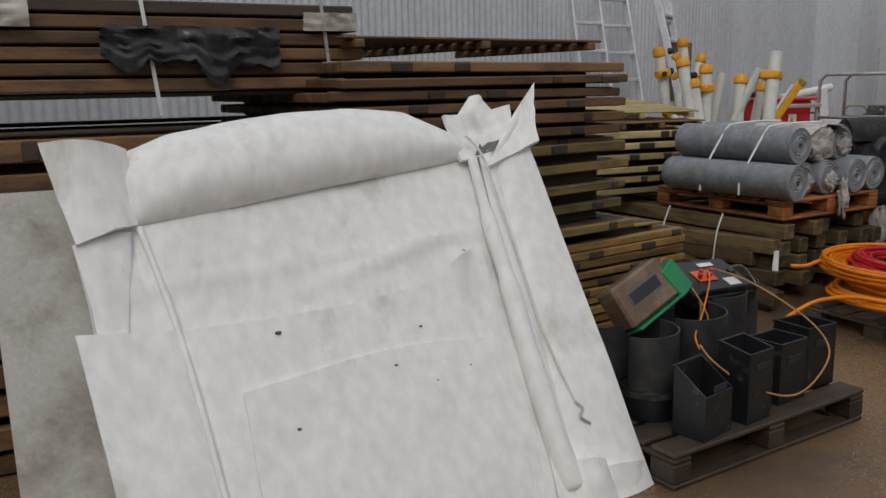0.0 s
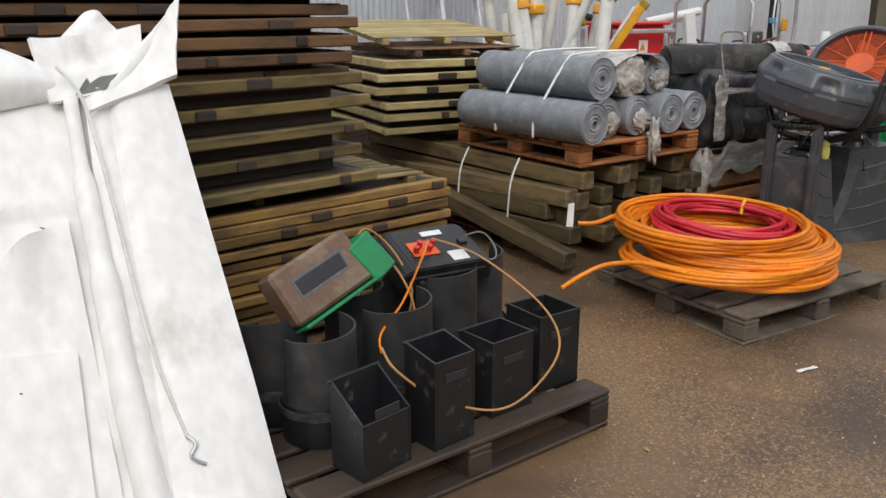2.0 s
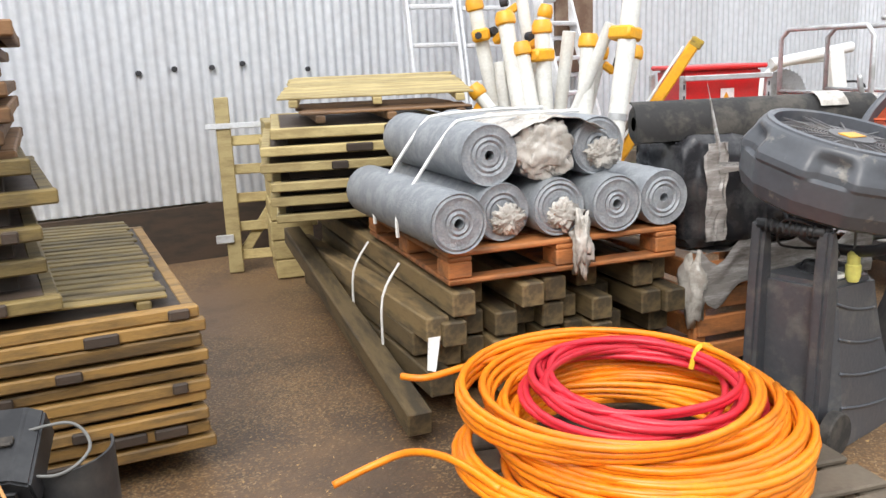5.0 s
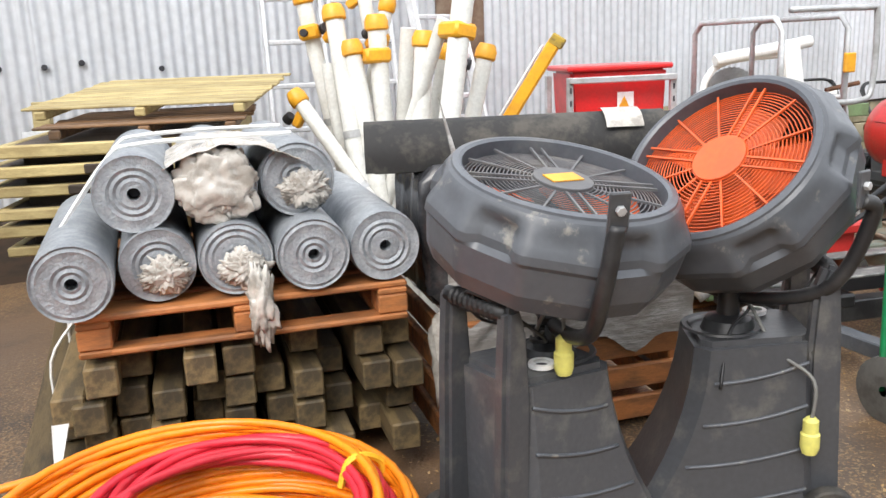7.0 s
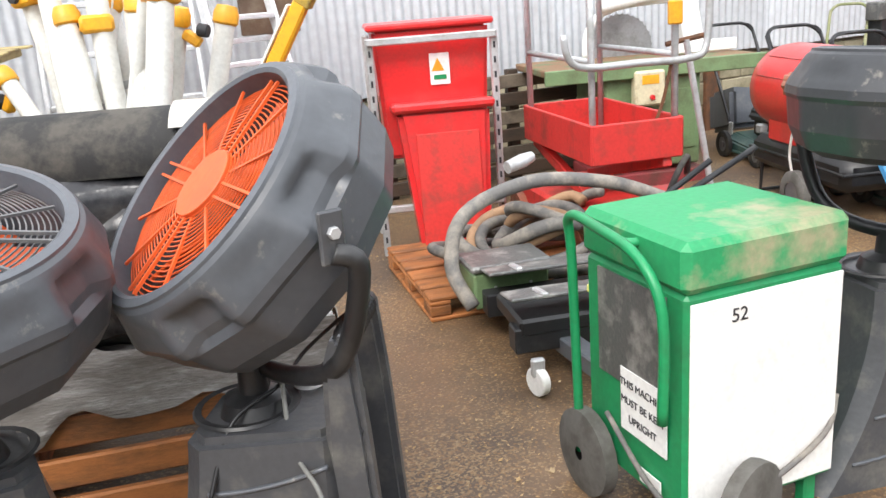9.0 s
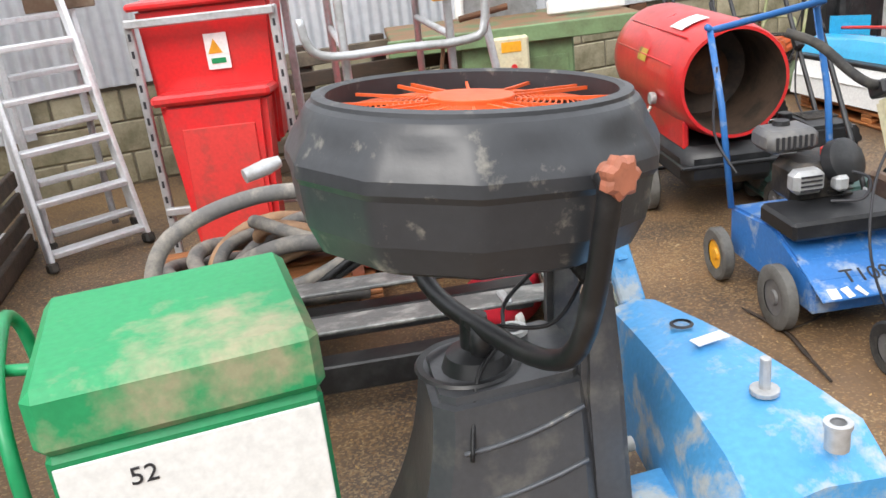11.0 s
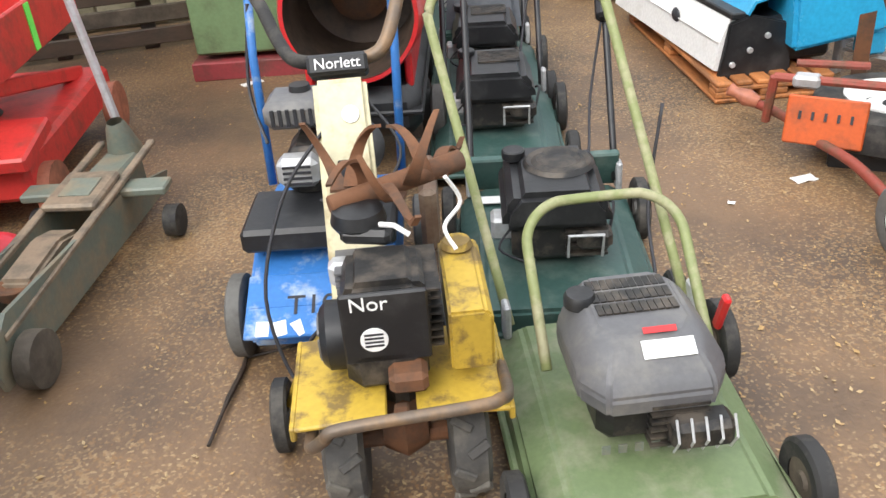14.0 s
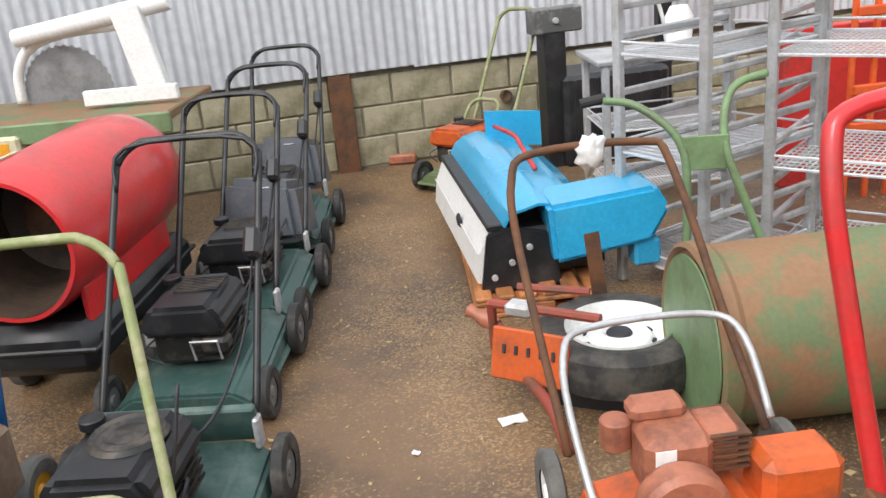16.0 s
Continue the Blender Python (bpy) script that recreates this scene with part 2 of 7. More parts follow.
def ground_material():
    m = mat("wet_gravel_tarmac", (0.165, 0.100, 0.054), 0.5, other=(0.072, 0.049, 0.033), amount=0.95, scale=0.9, fine=70, bump=0.7, low=0.42, high=0.6)
    n, ln = m.node_tree.nodes, m.node_tree.links
    b = n["Principled BSDF"]
    src = b.inputs["Base Color"].links[0].from_socket
    co = n.new("ShaderNodeTexCoord")
    v = n.new("ShaderNodeTexVoronoi")
    v.inputs["Scale"].default_value = 130
    ln.new(co.outputs["Object"], v.inputs["Vector"])
    sep = n.new("ShaderNodeSeparateColor")
    ln.new(v.outputs["Color"], sep.inputs[0])
    where = n.new("ShaderNodeTexNoise")
    where.inputs["Scale"].default_value, where.inputs["Detail"].default_value = 1.1, 6
    ln.new(co.outputs["Object"], where.inputs["Vector"])
    add = n.new("ShaderNodeMath")
    add.operation = "MULTIPLY_ADD"
    add.inputs[1].default_value = 2.2
    ln.new(where.outputs[0], add.inputs[0])
    ln.new(sep.outputs[0], add.inputs[2])
    sel = n.new("ShaderNodeMapRange")
    sel.inputs[1].default_value, sel.inputs[2].default_value, sel.inputs[4].default_value = 1.70, 1.95, 0.62
    ln.new(add.outputs[0], sel.inputs[0])
    chips = n.new("ShaderNodeMixRGB")
    chips.inputs[1].default_value, chips.inputs[2].default_value = (0.24, 0.12, 0.04, 1), (0.42, 0.30, 0.16, 1)
    ln.new(sep.outputs[1], chips.inputs[0])
    mix = n.new("ShaderNodeMixRGB")
    ln.new(sel.outputs[0], mix.inputs[0])
    ln.new(src, mix.inputs[1])
    ln.new(chips.outputs[0], mix.inputs[2])
    ln.new(mix.outputs[0], b.inputs["Base Color"])
    return m


# ---- building helpers ----
def gz(x, y):
    """Height of the yard's surface, which dips a little towards the gate."""
    s = min(1.0, max(0.0, (5.5 - y) / 2.0))
    return 0.005 - 0.085 * s * s * (3 - 2 * s)


def thing(name, x, y, yaw, label, category, group="", z=None, rx=0, ry=0):
    ob = new(name)
    ob.matrix_world = pose(x, y, gz(x, y) if z is None else z, rx, ry, yaw)
    ob.empty_display_size = 0.1
    return tagged(ob, label, category, group)


def part(name, bm, material, parent=None, label="", smooth=None):
    me = bpy.data.meshes.new(name)
    if smooth is not None:
        for f in bm.faces:
            f.smooth = True
        lim = radians(smooth)
        for e in bm.edges:
            if len(e.link_faces) == 2 and e.calc_face_angle(0) > lim:
                e.smooth = False
    bm.to_mesh(me)
    bm.free()
    me.materials.append(M[material] if isinstance(material, str) else material)
    ob = new(name, me)
    ob.parent = parent
    if label:
        tagged(ob, label)
    return ob


def piece(name, mesh, m, parent):
    ob = new(name, mesh)
    ob.parent = parent
    ob.matrix_basis = m
    return ob


def box(*dims, at=(0, 0, 0), rot=(0, 0, 0), bevel=0.006, bm=None):
    """A box of x, y, z size whose middle is at 'at'."""
    bm = bm or bmesh.new()
    r = bmesh.ops.create_cube(bm, size=1, matrix=pose(*at, *rot) @ Matrix.Diagonal((*dims, 1)))
    if bevel:
        edges = {e for v in r["verts"] for e in v.link_edges}
        bmesh.ops.bevel(bm, geom=list(edges), offset=min(bevel, min(dims) * 0.3), segments=1, affect="EDGES")
    return bm


def lathe(profile, seg=32, at=(0, 0, 0), rot=(0, 0, 0), bm=None):
    """Turns (radius, height) pairs round z."""
    bm = bm or bmesh.new()
    m = pose(*at, *rot)
    rings = []
    for r, z in profile:
        if r < 1e-5:
            rings.append([bm.verts.new(m @ Vector((0, 0, z)))])
        else:
            rings.append([bm.verts.new(m @ Vector((r * math.cos(2 * math.pi * i / seg), r * math.sin(2 * math.pi * i / seg), z))) for i in range(seg)])
    for a, b in zip(rings, rings[1:]):
        for i in range(seg):
            j = (i + 1) % seg
            if len(a) == 1 and len(b) > 1:
                bm.faces.new((a[0], b[i], b[j]))
            elif len(b) == 1 and len(a) > 1:
                bm.faces.new((a[i], b[0], a[j]))
            elif len(a) > 1:
                bm.faces.new((a[i], a[j], b[j], b[i]))
    bmesh.ops.recalc_face_normals(bm, faces=bm.faces)
    return bm


def cyl(r, h, at=(0, 0, 0), rot=(0, 0, 0), seg=20, bm=None):
    c = min(r, h) * 0.12
    return lathe([(0, -h / 2), (r - c, -h / 2), (r, -h / 2 + c), (r, h / 2 - c), (r - c, h / 2), (0, h / 2)], seg, at, rot, bm)


def smooth_path(pts, n=6, closed=False):
    """More points along a soft curve through pts (Catmull-Rom)."""
    p = [Vector(q) for q in pts]
    out = []
    k = len(p)
    for i in range(k if closed else k - 1):
        a, b, c, d = (p[(i + s) % k] if closed else p[min(max(i + s, 0), k - 1)] for s in (-1, 0, 1, 2))
        for j in range(n):
            t = j / n
            out.append(0.5 * (2 * b + (c - a) * t + (2 * a - 5 * b + 4 * c - d) * t * t + (3 * b - a - 3 * c + d) * t * t * t))
    if not closed:
        out.append(p[-1])
    return out


def tube(pts, r, seg=8, bm=None, closed=False, soft=0, cap=True):
    """A round tube along points; soft: points put between to round the bends."""
    bm = bm or bmesh.new()
    p = smooth_path(pts, soft, closed) if soft else [Vector(q) for q in pts]
    k = len(p)
    rings, side = [], None
    for i in range(k):
        d = (p[(i + 1) % k] - p[i - 1]) if closed or 0 < i < k - 1 else (p[1] - p[0] if i == 0 else p[-1] - p[-2])
        d.normalize()
        if side is None:
            side = d.orthogonal().normalized()
        else:
            side = (side - d * side.dot(d))
            side = side.normalized() if side.length > 1e-6 else d.orthogonal().normalized()
        up = d.cross(side)
        rad = r[i * (len(r) - 1) // max(1, k - 1)] if isinstance(r, (list, tuple)) else r
        rings.append([bm.verts.new(p[i] + rad * (math.cos(2 * math.pi * j / seg) * side + math.sin(2 * math.pi * j / seg) * up)) for j in range(seg)])
    for i in range(k if closed else k - 1):
        a, b = rings[i], rings[(i + 1) % k]
        for j in range(seg):
            bm.faces.new((a[j], a[(j + 1) % seg], b[(j + 1) % seg], b[j]))
    if cap and not closed:
        bm.faces.new(rings[0][::-1])
        bm.faces.new(rings[-1])
    return bm


def prism(outline, depth, m=None, bevel=0.0, bm=None):
    """A flat outline (x, z) pushed through depth along y, middle at y = 0."""
    bm = bm or bmesh.new()
    m = m or Matrix()
    a = [bm.verts.new(m @ Vector((x, -depth / 2, z))) for x, z in outline]
    b = [bm.verts.new(m @ Vector((x, depth / 2, z))) for x, z in outline]
    k = len(a)
    fs = [bm.faces.new(a), bm.faces.new(b[::-1])]
    fs += [bm.faces.new((a[j], a[i], b[i], b[j])) for i in range(k) for j in [(i + 1) % k]]
    bmesh.ops.recalc_face_normals(bm, faces=fs)
    if bevel:
        bmesh.ops.bevel(bm, geom=list({e for f in fs for e in f.edges}), offset=bevel, segments=2, affect="EDGES")
    return bm


def grid(nx, ny, fn, bm=None, thick=0.0):
    """A sheet fn(u, v) -> place, u and v from 0 to 1; thick: given a back at that distance."""
    bm = bm or bmesh.new()
    vs = [[bm.verts.new(fn(i / nx, j / ny)) for i in range(nx + 1)] for j in range(ny + 1)]
    fs = [bm.faces.new((vs[j][i], vs[j][i + 1], vs[j + 1][i + 1], vs[j + 1][i])) for j in range(ny) for i in range(nx)]
    if thick:
        bmesh.ops.recalc_face_normals(bm, faces=fs)
        bmesh.ops.solidify(bm, geom=fs, thickness=thick)
    return bm


def text(words, size, m, material, parent, name="lettering"):
    cu = bpy.data.curves.new(name, "FONT")
    cu.body, cu.size, cu.align_x, cu.align_y, cu.extrude = words, size, "CENTER", "CENTER", 0.0008
    tmp = bpy.data.objects.new("tmp", cu)
    me = bpy.data.meshes.new_from_object(tmp)
    bpy.data.objects.remove(tmp)
    me.materials.append(M[material])
    return piece(name, me, m, parent)


def crumple(r, stretch=(1, 1, 1), at=(0, 0, 0), seed=0, rough=0.35, sub=3):
    bm = bmesh.new()
    bmesh.ops.create_icosphere(bm, subdivisions=sub, radius=1)
    for v in bm.verts:
        k = 1 + rough * noise.noise(v.co * 2.3 + Vector((seed * 7.1, 0, 0))) + rough * 0.7 * noise.noise(v.co * 5 + Vector((0, seed * 3.3, 0)))
        if rough > 0.3:
            k += 0.5 * abs(noise.noise(v.co * 7 + Vector((seed, 2, 0)))) - 0.35 * abs(noise.noise(v.co * 13 + Vector((seed, 5, 0))))
        v.co = Vector((v.co.x * stretch[0], v.co.y * stretch[1], v.co.z * stretch[2])) * k * r + Vector(at)
    return bm


rnd = random.Random(4)

# ---- ground and wall ----
bm = bmesh.new()
xs = [-150, -40, -12] + [-4 + 0.5 * i for i in range(41)] + [30, 60, 150]
ys = [-150, -40, -12] + [-2 + 0.5 * i for i in range(35)] + [30, 60, 150]
vs = [[bm.verts.new((x, y, gz(x, y) + 0.012 * noise.noise(Vector((x * 0.7, y * 0.7, 0))))) for x in xs] for y in ys]
for j in range(len(ys) - 1):
    for i in range(len(xs) - 1):
        bm.faces.new((vs[j][i], vs[j][i + 1], vs[j + 1][i + 1], vs[j + 1][i]))
ground = part("ground", bm, ground_material(), smooth=60)
tagged(ground, "wet brown gravelly tarmac yard strewn with chips and dead leaves", "ground", kind="structure")

WALL = pose(0.9, 8.22, 0, 0, 0, 39.2)  # local x runs along the wall, y is behind it
wall = new("wall_north")
wall.matrix_world = WALL
tagged(wall, "tall corrugated galvanised steel wall over mossy blockwork", "wall", kind="structure")


def corrugated(width, z0, z1, pitch=0.076, amp=0.011):
    bm = bmesh.new()
    n = int(width / pitch * 8)
    lower = [bm.verts.new((width * i / n, -amp * math.sin(2 * math.pi * width * i / n / pitch), z0)) for i in range(n + 1)]
    upper = [bm.verts.new((v.co.x, v.co.y, z1)) for v in lower]
    fs = [bm.faces.new((lower[i], lower[i + 1], upper[i + 1], upper[i])) for i in range(n)]
    for f in fs:
        f.smooth = True
    return bm


sheet_meshes = []
for z0 in (0.44, 0.71):
    me = bpy.data.meshes.new("sheet")
    b = corrugated(0.836, z0, 4.2)
    b.to_mesh(me)
    b.free()
    me.materials.append(M["zinc"])
    sheet_meshes.append(me)
for i in range(-9, 20):
    x = i * 0.76
    piece("sheet", sheet_meshes[0 if x < 1.6 else 1], pose(x, -0.02 - 0.005 * (i % 2), rnd.uniform(-0.012, 0.012)), wall)
part("backing", box(24, 0.1, 3.5, at=(4, 0.12, 2.45), bevel=0), "wood_dark", wall)
part("mortar", box(24, 0.14, 0.85, at=(4, 0.10, 0.30), bevel=0), "mortar", wall)
block_me = bpy.data.meshes.new("block")
b = box(0.435, 0.1, 0.21, bevel=0.008)
b.to_mesh(block_me)
b.free()
block_me.materials.append(M["block"])
for row in range(3):
    for i in range(-9, 30):
        piece("block", block_me, pose(i * 0.45 + (row % 2) * 0.22, 0.068 + rnd.uniform(-0.004, 0.004), 0.125 + row * 0.22), wall)
part("rusty_post", box(0.16, 0.05, 0.72, at=(7.05, 0.0, 0.35)), "rust", wall, "rusty steel stanchion against the blockwork")
part("pipe_end", lathe([(0.0, 0.0), (0.028, 0.0), (0.045, 0.0), (0.045, 0.05), (0.03, 0.05)], 16, at=(8.28, 0.03, 0.40), rot=(90, 0, 0)), "rust", wall)
for x, z in ((-0.15, 1.42), (0.12, 1.42), (0.35, 1.44), (0.86, 1.38), (-0.4, 1.4)):
    part("bolt", cyl(0.02, 0.03, at=(x, -0.035, z), rot=(90, 0, 0), seg=10), "ink", wall)
# dark strip drawn for the shade in the gap under the left sheets
part("kick_board", box(4.6, 0.03, 0.46, at=(-0.7, -0.01, 0.20)), "wood_dark", wall, "dark strip for the shaded gap below the sheets")

# unseen walls that close the yard behind and beside the walker, cutting sky light
for k, (name, x, y, yaw, ln) in enumerate((("wall_south", 9.5, -3.0, 39.2, 26), ("wall_east", 17.5, 13.0, 120, 16), ("wall_west", -5.5, -1.5, 120, 16))):
    o = new(name)
    o.matrix_world = pose(x, y, 0, 0, 0, yaw)
    tagged(o, "unseen plain weathered grey wall added to cut side light", "wall", kind="structure")
    part("wall_face", box(ln, 0.2, 4.0, at=(0, 0, 1.9), bevel=0.01), "mortar", o)


# ---- pallets ----
def pallet(name, x, y, yaw, w, d, wood, label, z=None, h=0.144, boards=6, category="pallet"):
    """Origin at the front left corner; x along the front, y to the back."""
    p = thing(name, x, y, yaw, label, category, z=z)
    t = 0.022
    for i in range(boards):
        bw = d / boards * 0.82
        part("deck_board", box(w, bw, t, at=(w / 2, bw / 2 + i * (d - bw) / (boards - 1), h - t / 2 + rnd.uniform(-0.002, 0.002))), wood, p)
    for i in range(3):
        sx = 0.05 + i * (w - 0.1) / 2
        part("stringer", box(0.1, d, t, at=(sx, d / 2, h - 1.5 * t - 0.001)), wood, p)
        part("skid", box(0.1, d, t, at=(sx, d / 2, t / 2)), wood, p)
        for j in range(3):
            part("block", box(0.1, 0.13, h - 3 * t - 0.004, at=(sx, 0.066 + j * (d - 0.132) / 2, t + (h - 3 * t) / 2)), wood, p)
    for j in (0, 1):
        part("skid", box(w, 0.09, t * 0.9, at=(w / 2, 0.045 + j * (d - 0.09), t * 0.45 + 0.001)), wood, p)
    return p


# ---- big white sheet leaning on the panels ----
SH_O, SH_U, SH_W = Vector((1.42, 2.95, -0.08)), Vector((-0.875, -0.484, 0)), Vector((-0.164, 0.576, 0.894))
SH_N = -SH_U.cross(SH_W).normalized()
SH_S = Vector((-0.054, -0.033, 0.007))  # the sheet spreads a little towards its top


def sh(a, b, c=0.0):
    return SH_O + SH_U * a + SH_W * b + SH_S * (a * b) + SH_N * c


panel = new("padded_sheet")
tagged(panel, "large stained white foam sheet with rolled edges leaning on timber", "foam sheet")


def along(pts, f):
    """The place at share f of a broken line given as (a, b) pairs."""
    k = min(int(f * (len(pts) - 1)), len(pts) - 2)
    g = f * (len(pts) - 1) - k
    return pts[k][0] + (pts[k + 1][0] - pts[k][0]) * g, pts[k][1] + (pts[k + 1][1] - pts[k][1]) * g


def sheet_face(u, v):
    a, b = 0.12 + u * (1.56 + 0.04 * v), -0.12 + v * 1.56
    w = 0.022 * noise.noise(Vector((a * 2.2, b * 2.2, 0))) + 0.009 * noise.noise(Vector((a * 6, b * 6, 3)))
    w += 0.008 * math.exp(-((b - 1.08 + 0.05 * a) / 0.012) ** 2) - 0.022 * math.exp(-((a - 1.40 - 0.13 * b) / 0.035) ** 2)
    w += 0.016 * math.exp(-((b - 0.95 - 0.25 * (0.9 - a)) / 0.02) ** 2) * math.exp(-((a - 0.7) / 0.3) ** 2)
    return sh(a, b, w - 0.02)


part("face", grid(70, 70, sheet_face, thick=0.025), "white_sheet", panel, smooth=50)
ROLL_LOW = [(1.545, 1.215), (1.40, 1.23), (1.27, 1.25), (0.99, 1.285), (0.71, 1.325), (0.50, 1.35), (0.27, 1.385)]
ROLL_TOP = [(1.565, 1.47), (1.40, 1.53), (1.22, 1.565), (0.99, 1.60), (0.76, 1.615), (0.50, 1.60), (0.27, 1.48)]


def top_roll(u, v):
    lo, hi = along(ROLL_LOW, u), along(ROLL_TOP, u)
    ang = v * 2.5
    s = 0.5 - 0.5 * math.cos(min(ang, math.pi))
    fat = 0.35 + 0.65 * math.sin(math.pi * u) ** 0.6
    c = 0.125 * fat * math.sin(ang * 1.12) + 0.008 * noise.noise(Vector((u * 9, v * 4, 1))) + 0.012 * math.sin(u * 15) * (1 - v) * (1 - u)
    return sh(lo[0] + (hi[0] - lo[0]) * s, lo[1] + (hi[1] - lo[1]) * s / 0.9 , 0.012 + c)


part("rolled_top", grid(56, 24, top_roll, thick=0.014), "white_sheet", panel, smooth=60)
part("rolled_side", tube([sh(0.235, 1.37, 0.05), sh(0.225, 1.1, 0.05), sh(0.205, 0.8, 0.055), sh(0.185, 0.5, 0.05), sh(0.15, 0.2, 0.04), sh(0.115, 0.04, 0.03)], [0.022, 0.034, 0.042, 0.047, 0.05, 0.044], 12, soft=6), "white_sheet", panel, smooth=60)


def side_flap(u, v):
    right = -0.05 - 0.20 * (1 - v)
    a = 0.19 + (right - 0.19) * u
    return sh(a, -0.10 + v * 1.50, 0.02 + 0.035 * math.sin(u * 2.5) + 0.014 * noise.noise(Vector((a * 4, v * 4, 5))) - 0.02 * math.exp(-((u - 0.25) / 0.06) ** 2))


part("side_flap", grid(20, 40, side_flap, thick=0.018), "white_sheet", panel, smooth=50)


def fold(p00, p10, p11, p01, bulge, curl, seed):
    """A bent patch between four (a, b, c) corners."""
    q = [Vector(p) for p in (p00, p10, p11, p01)]

    def at(u, v):
        p = (q[0] * (1 - u) + q[1] * u) * (1 - v) + (q[3] * (1 - u) + q[2] * u) * v
        c = p.z + bulge * math.sin(math.pi * u) * (0.4 + 0.6 * v) + curl * v * v + 0.008 * noise.noise(Vector((u * 4, v * 4, seed)))
        return sh(p.x, p.y, c)
    return at


part("folded_corner", grid(16, 16, fold((0.29, 1.36, 0.04), (0.02, 1.40, 0.06), (0.01, 1.60, 0.05), (0.33, 1.57, 0.03), -0.03, 0.02, 1), thick=0.018), "white_sheet", panel, smooth=60)
part("folded_corner", grid(16, 16, fold((0.30, 1.52, 0.02), (0.03, 1.55, 0.03), (0.10, 1.66, 0.02), (0.16, 1.68, 0.02), 0.03, 0.0, 2), thick=0.016), "white_sheet", panel, smooth=60)
part("folded_corner", grid(16, 16, fold((0.19, 1.31, 0.07), (-0.07, 1.40, 0.10), (-0.11, 1.68, 0.07), (0.05, 1.50, 0.04), -0.02, 0.05, 3), thick=0.02), "white_sheet", panel, smooth=60)
part("folded_corner", grid(16, 16, fold((1.54, 1.215, 0.02), (1.725, 1.15, 0.05), (1.79, 1.49, 0.03), (1.55, 1.465, 0.01), 0.05, 0.06, 4), thick=0.018), "white_sheet", panel, smooth=60)
part("side_strip", grid(8, 12, fold((1.62, 0.84, 0.0), (1.70, 0.84, 0.02), (1.735, 1.16, 0.03), (1.56, 1.20, 0.0), 0.01, 0.0, 5), thick=0.016), "white_sheet", panel, smooth=60)
LAYER_TOP = [(1.765, 0.87), (1.60, 0.855), (1.44, 0.84), (1.18, 0.835), (0.91, 0.84), (0.70, 0.86), (0.48, 0.89), (0.40, 0.965), (0.28, 1.01)]


def lower_layer(u, v):
    top, low = along(LAYER_TOP, 1 - u), (0.20 + 1.47 * u, -0.16)
    a, b = low[0] + (top[0] - low[0]) * v, low[1] + (top[1] - low[1]) * v
    lift = 0.05 * math.exp(-((u - 0.13) / 0.05) ** 2) * v ** 12
    return sh(a, b, 0.022 + lift + 0.014 * noise.noise(Vector((a * 2, b * 2, 9))) + 0.007 * noise.noise(Vector((a * 6, b * 6, 4))) + 0.02 * u - 0.018 * math.exp(-((a - 1.40 - 0.06 * b) / 0.03) ** 2))


part("lower_layer", grid(60, 40, lower_layer, thick=0.012), "white_sheet", panel, smooth=60)
part("patch_layer", grid(30, 20, lambda u, v: sh(0.30 + 1.0 * u, -0.15 + v * (0.78 + 0.03 * math.sin(u * 4)), 0.036 + 0.015 * u + 0.012 * noise.noise(Vector((u * 4, v * 3, 6)))), thick=0.008), "white_sheet", panel, smooth=60)
part("cord", tube([sh(0.27, 1.45, 0.10), sh(0.21, 1.34, 0.10), sh(0.16, 1.0, 0.085), sh(0.11, 0.6, 0.075), sh(0.04, 0.32, 0.07)], 0.006, 6, soft=5), "white_pole", panel, "grey-white cord")
part("seam", tube([sh(1.53, 1.21, 0.02), sh(1.47, 0.9, 0.02), sh(1.44, 0.6, 0.05), sh(1.40, 0.2, 0.05)], 0.012, 8, soft=5), "white_sheet", panel, smooth=60)
part("hook", tube([sh(0.045, 0.33, 0.075), sh(0.025, 0.30, 0.085), sh(0.04, 0.27, 0.08), sh(0.0, 0.24, 0.075)], 0.006, 6, soft=4), "steel", panel)
part("blue_lining", grid(6, 6, fold((0.22, 1.38, 0.055), (0.10, 1.40, 0.07), (0.02, 1.49, 0.07), (0.16, 1.47, 0.05), -0.01, 0.0, 8)), "cable_grey", panel, "grey-blue printed lining")
part("bottom_fold", grid(12, 12, fold((0.17, -0.10, 0.05), (-0.06, -0.10, 0.07), (-0.02, 0.10, 0.09), (0.10, 0.13, 0.06), 0.05, 0.0, 7), thick=0.02), "white_sheet", panel, smooth=60)
part("bottom_fold", grid(10, 10, fold((0.02, -0.10, 0.05), (-0.24, -0.08, 0.05), (-0.24, 0.06, 0.05), (0.0, 0.08, 0.08), 0.03, 0.0, 9), thick=0.02), "white_sheet", panel, smooth=60)

for a, b, s in ((1.15, 0.78, 0.016), (1.31, 1.02, 0.012), (0.35, 1.0, 0.018), (1.14, 0.46, 0.012), (0.62, 0.72, 0.009), (0.75, 0.60, 0.010), (0.60, 0.52, 0.008), (0.90, 0.35, 0.010), (0.70, 0.40, 0.007), (0.45, 0.55, 0.006)):
    part("tear", crumple(s * 0.6, (1.2, 0.5, 0.7), sh(a, b, 0.05 if b < 0.85 and a > 0.42 else 0.0), int(a * 90), 0.5, 2), "brown_case", panel, "small dark tear")
board = new("painted_board")
tagged(board, "weathered grey-white painted board leaning behind the foam sheet", "board")
part("face", grid(20, 20, lambda u, v: sh(1.30 + u * 0.66, -0.16 + v * 1.55, -0.06), thick=0.02), "board", board)
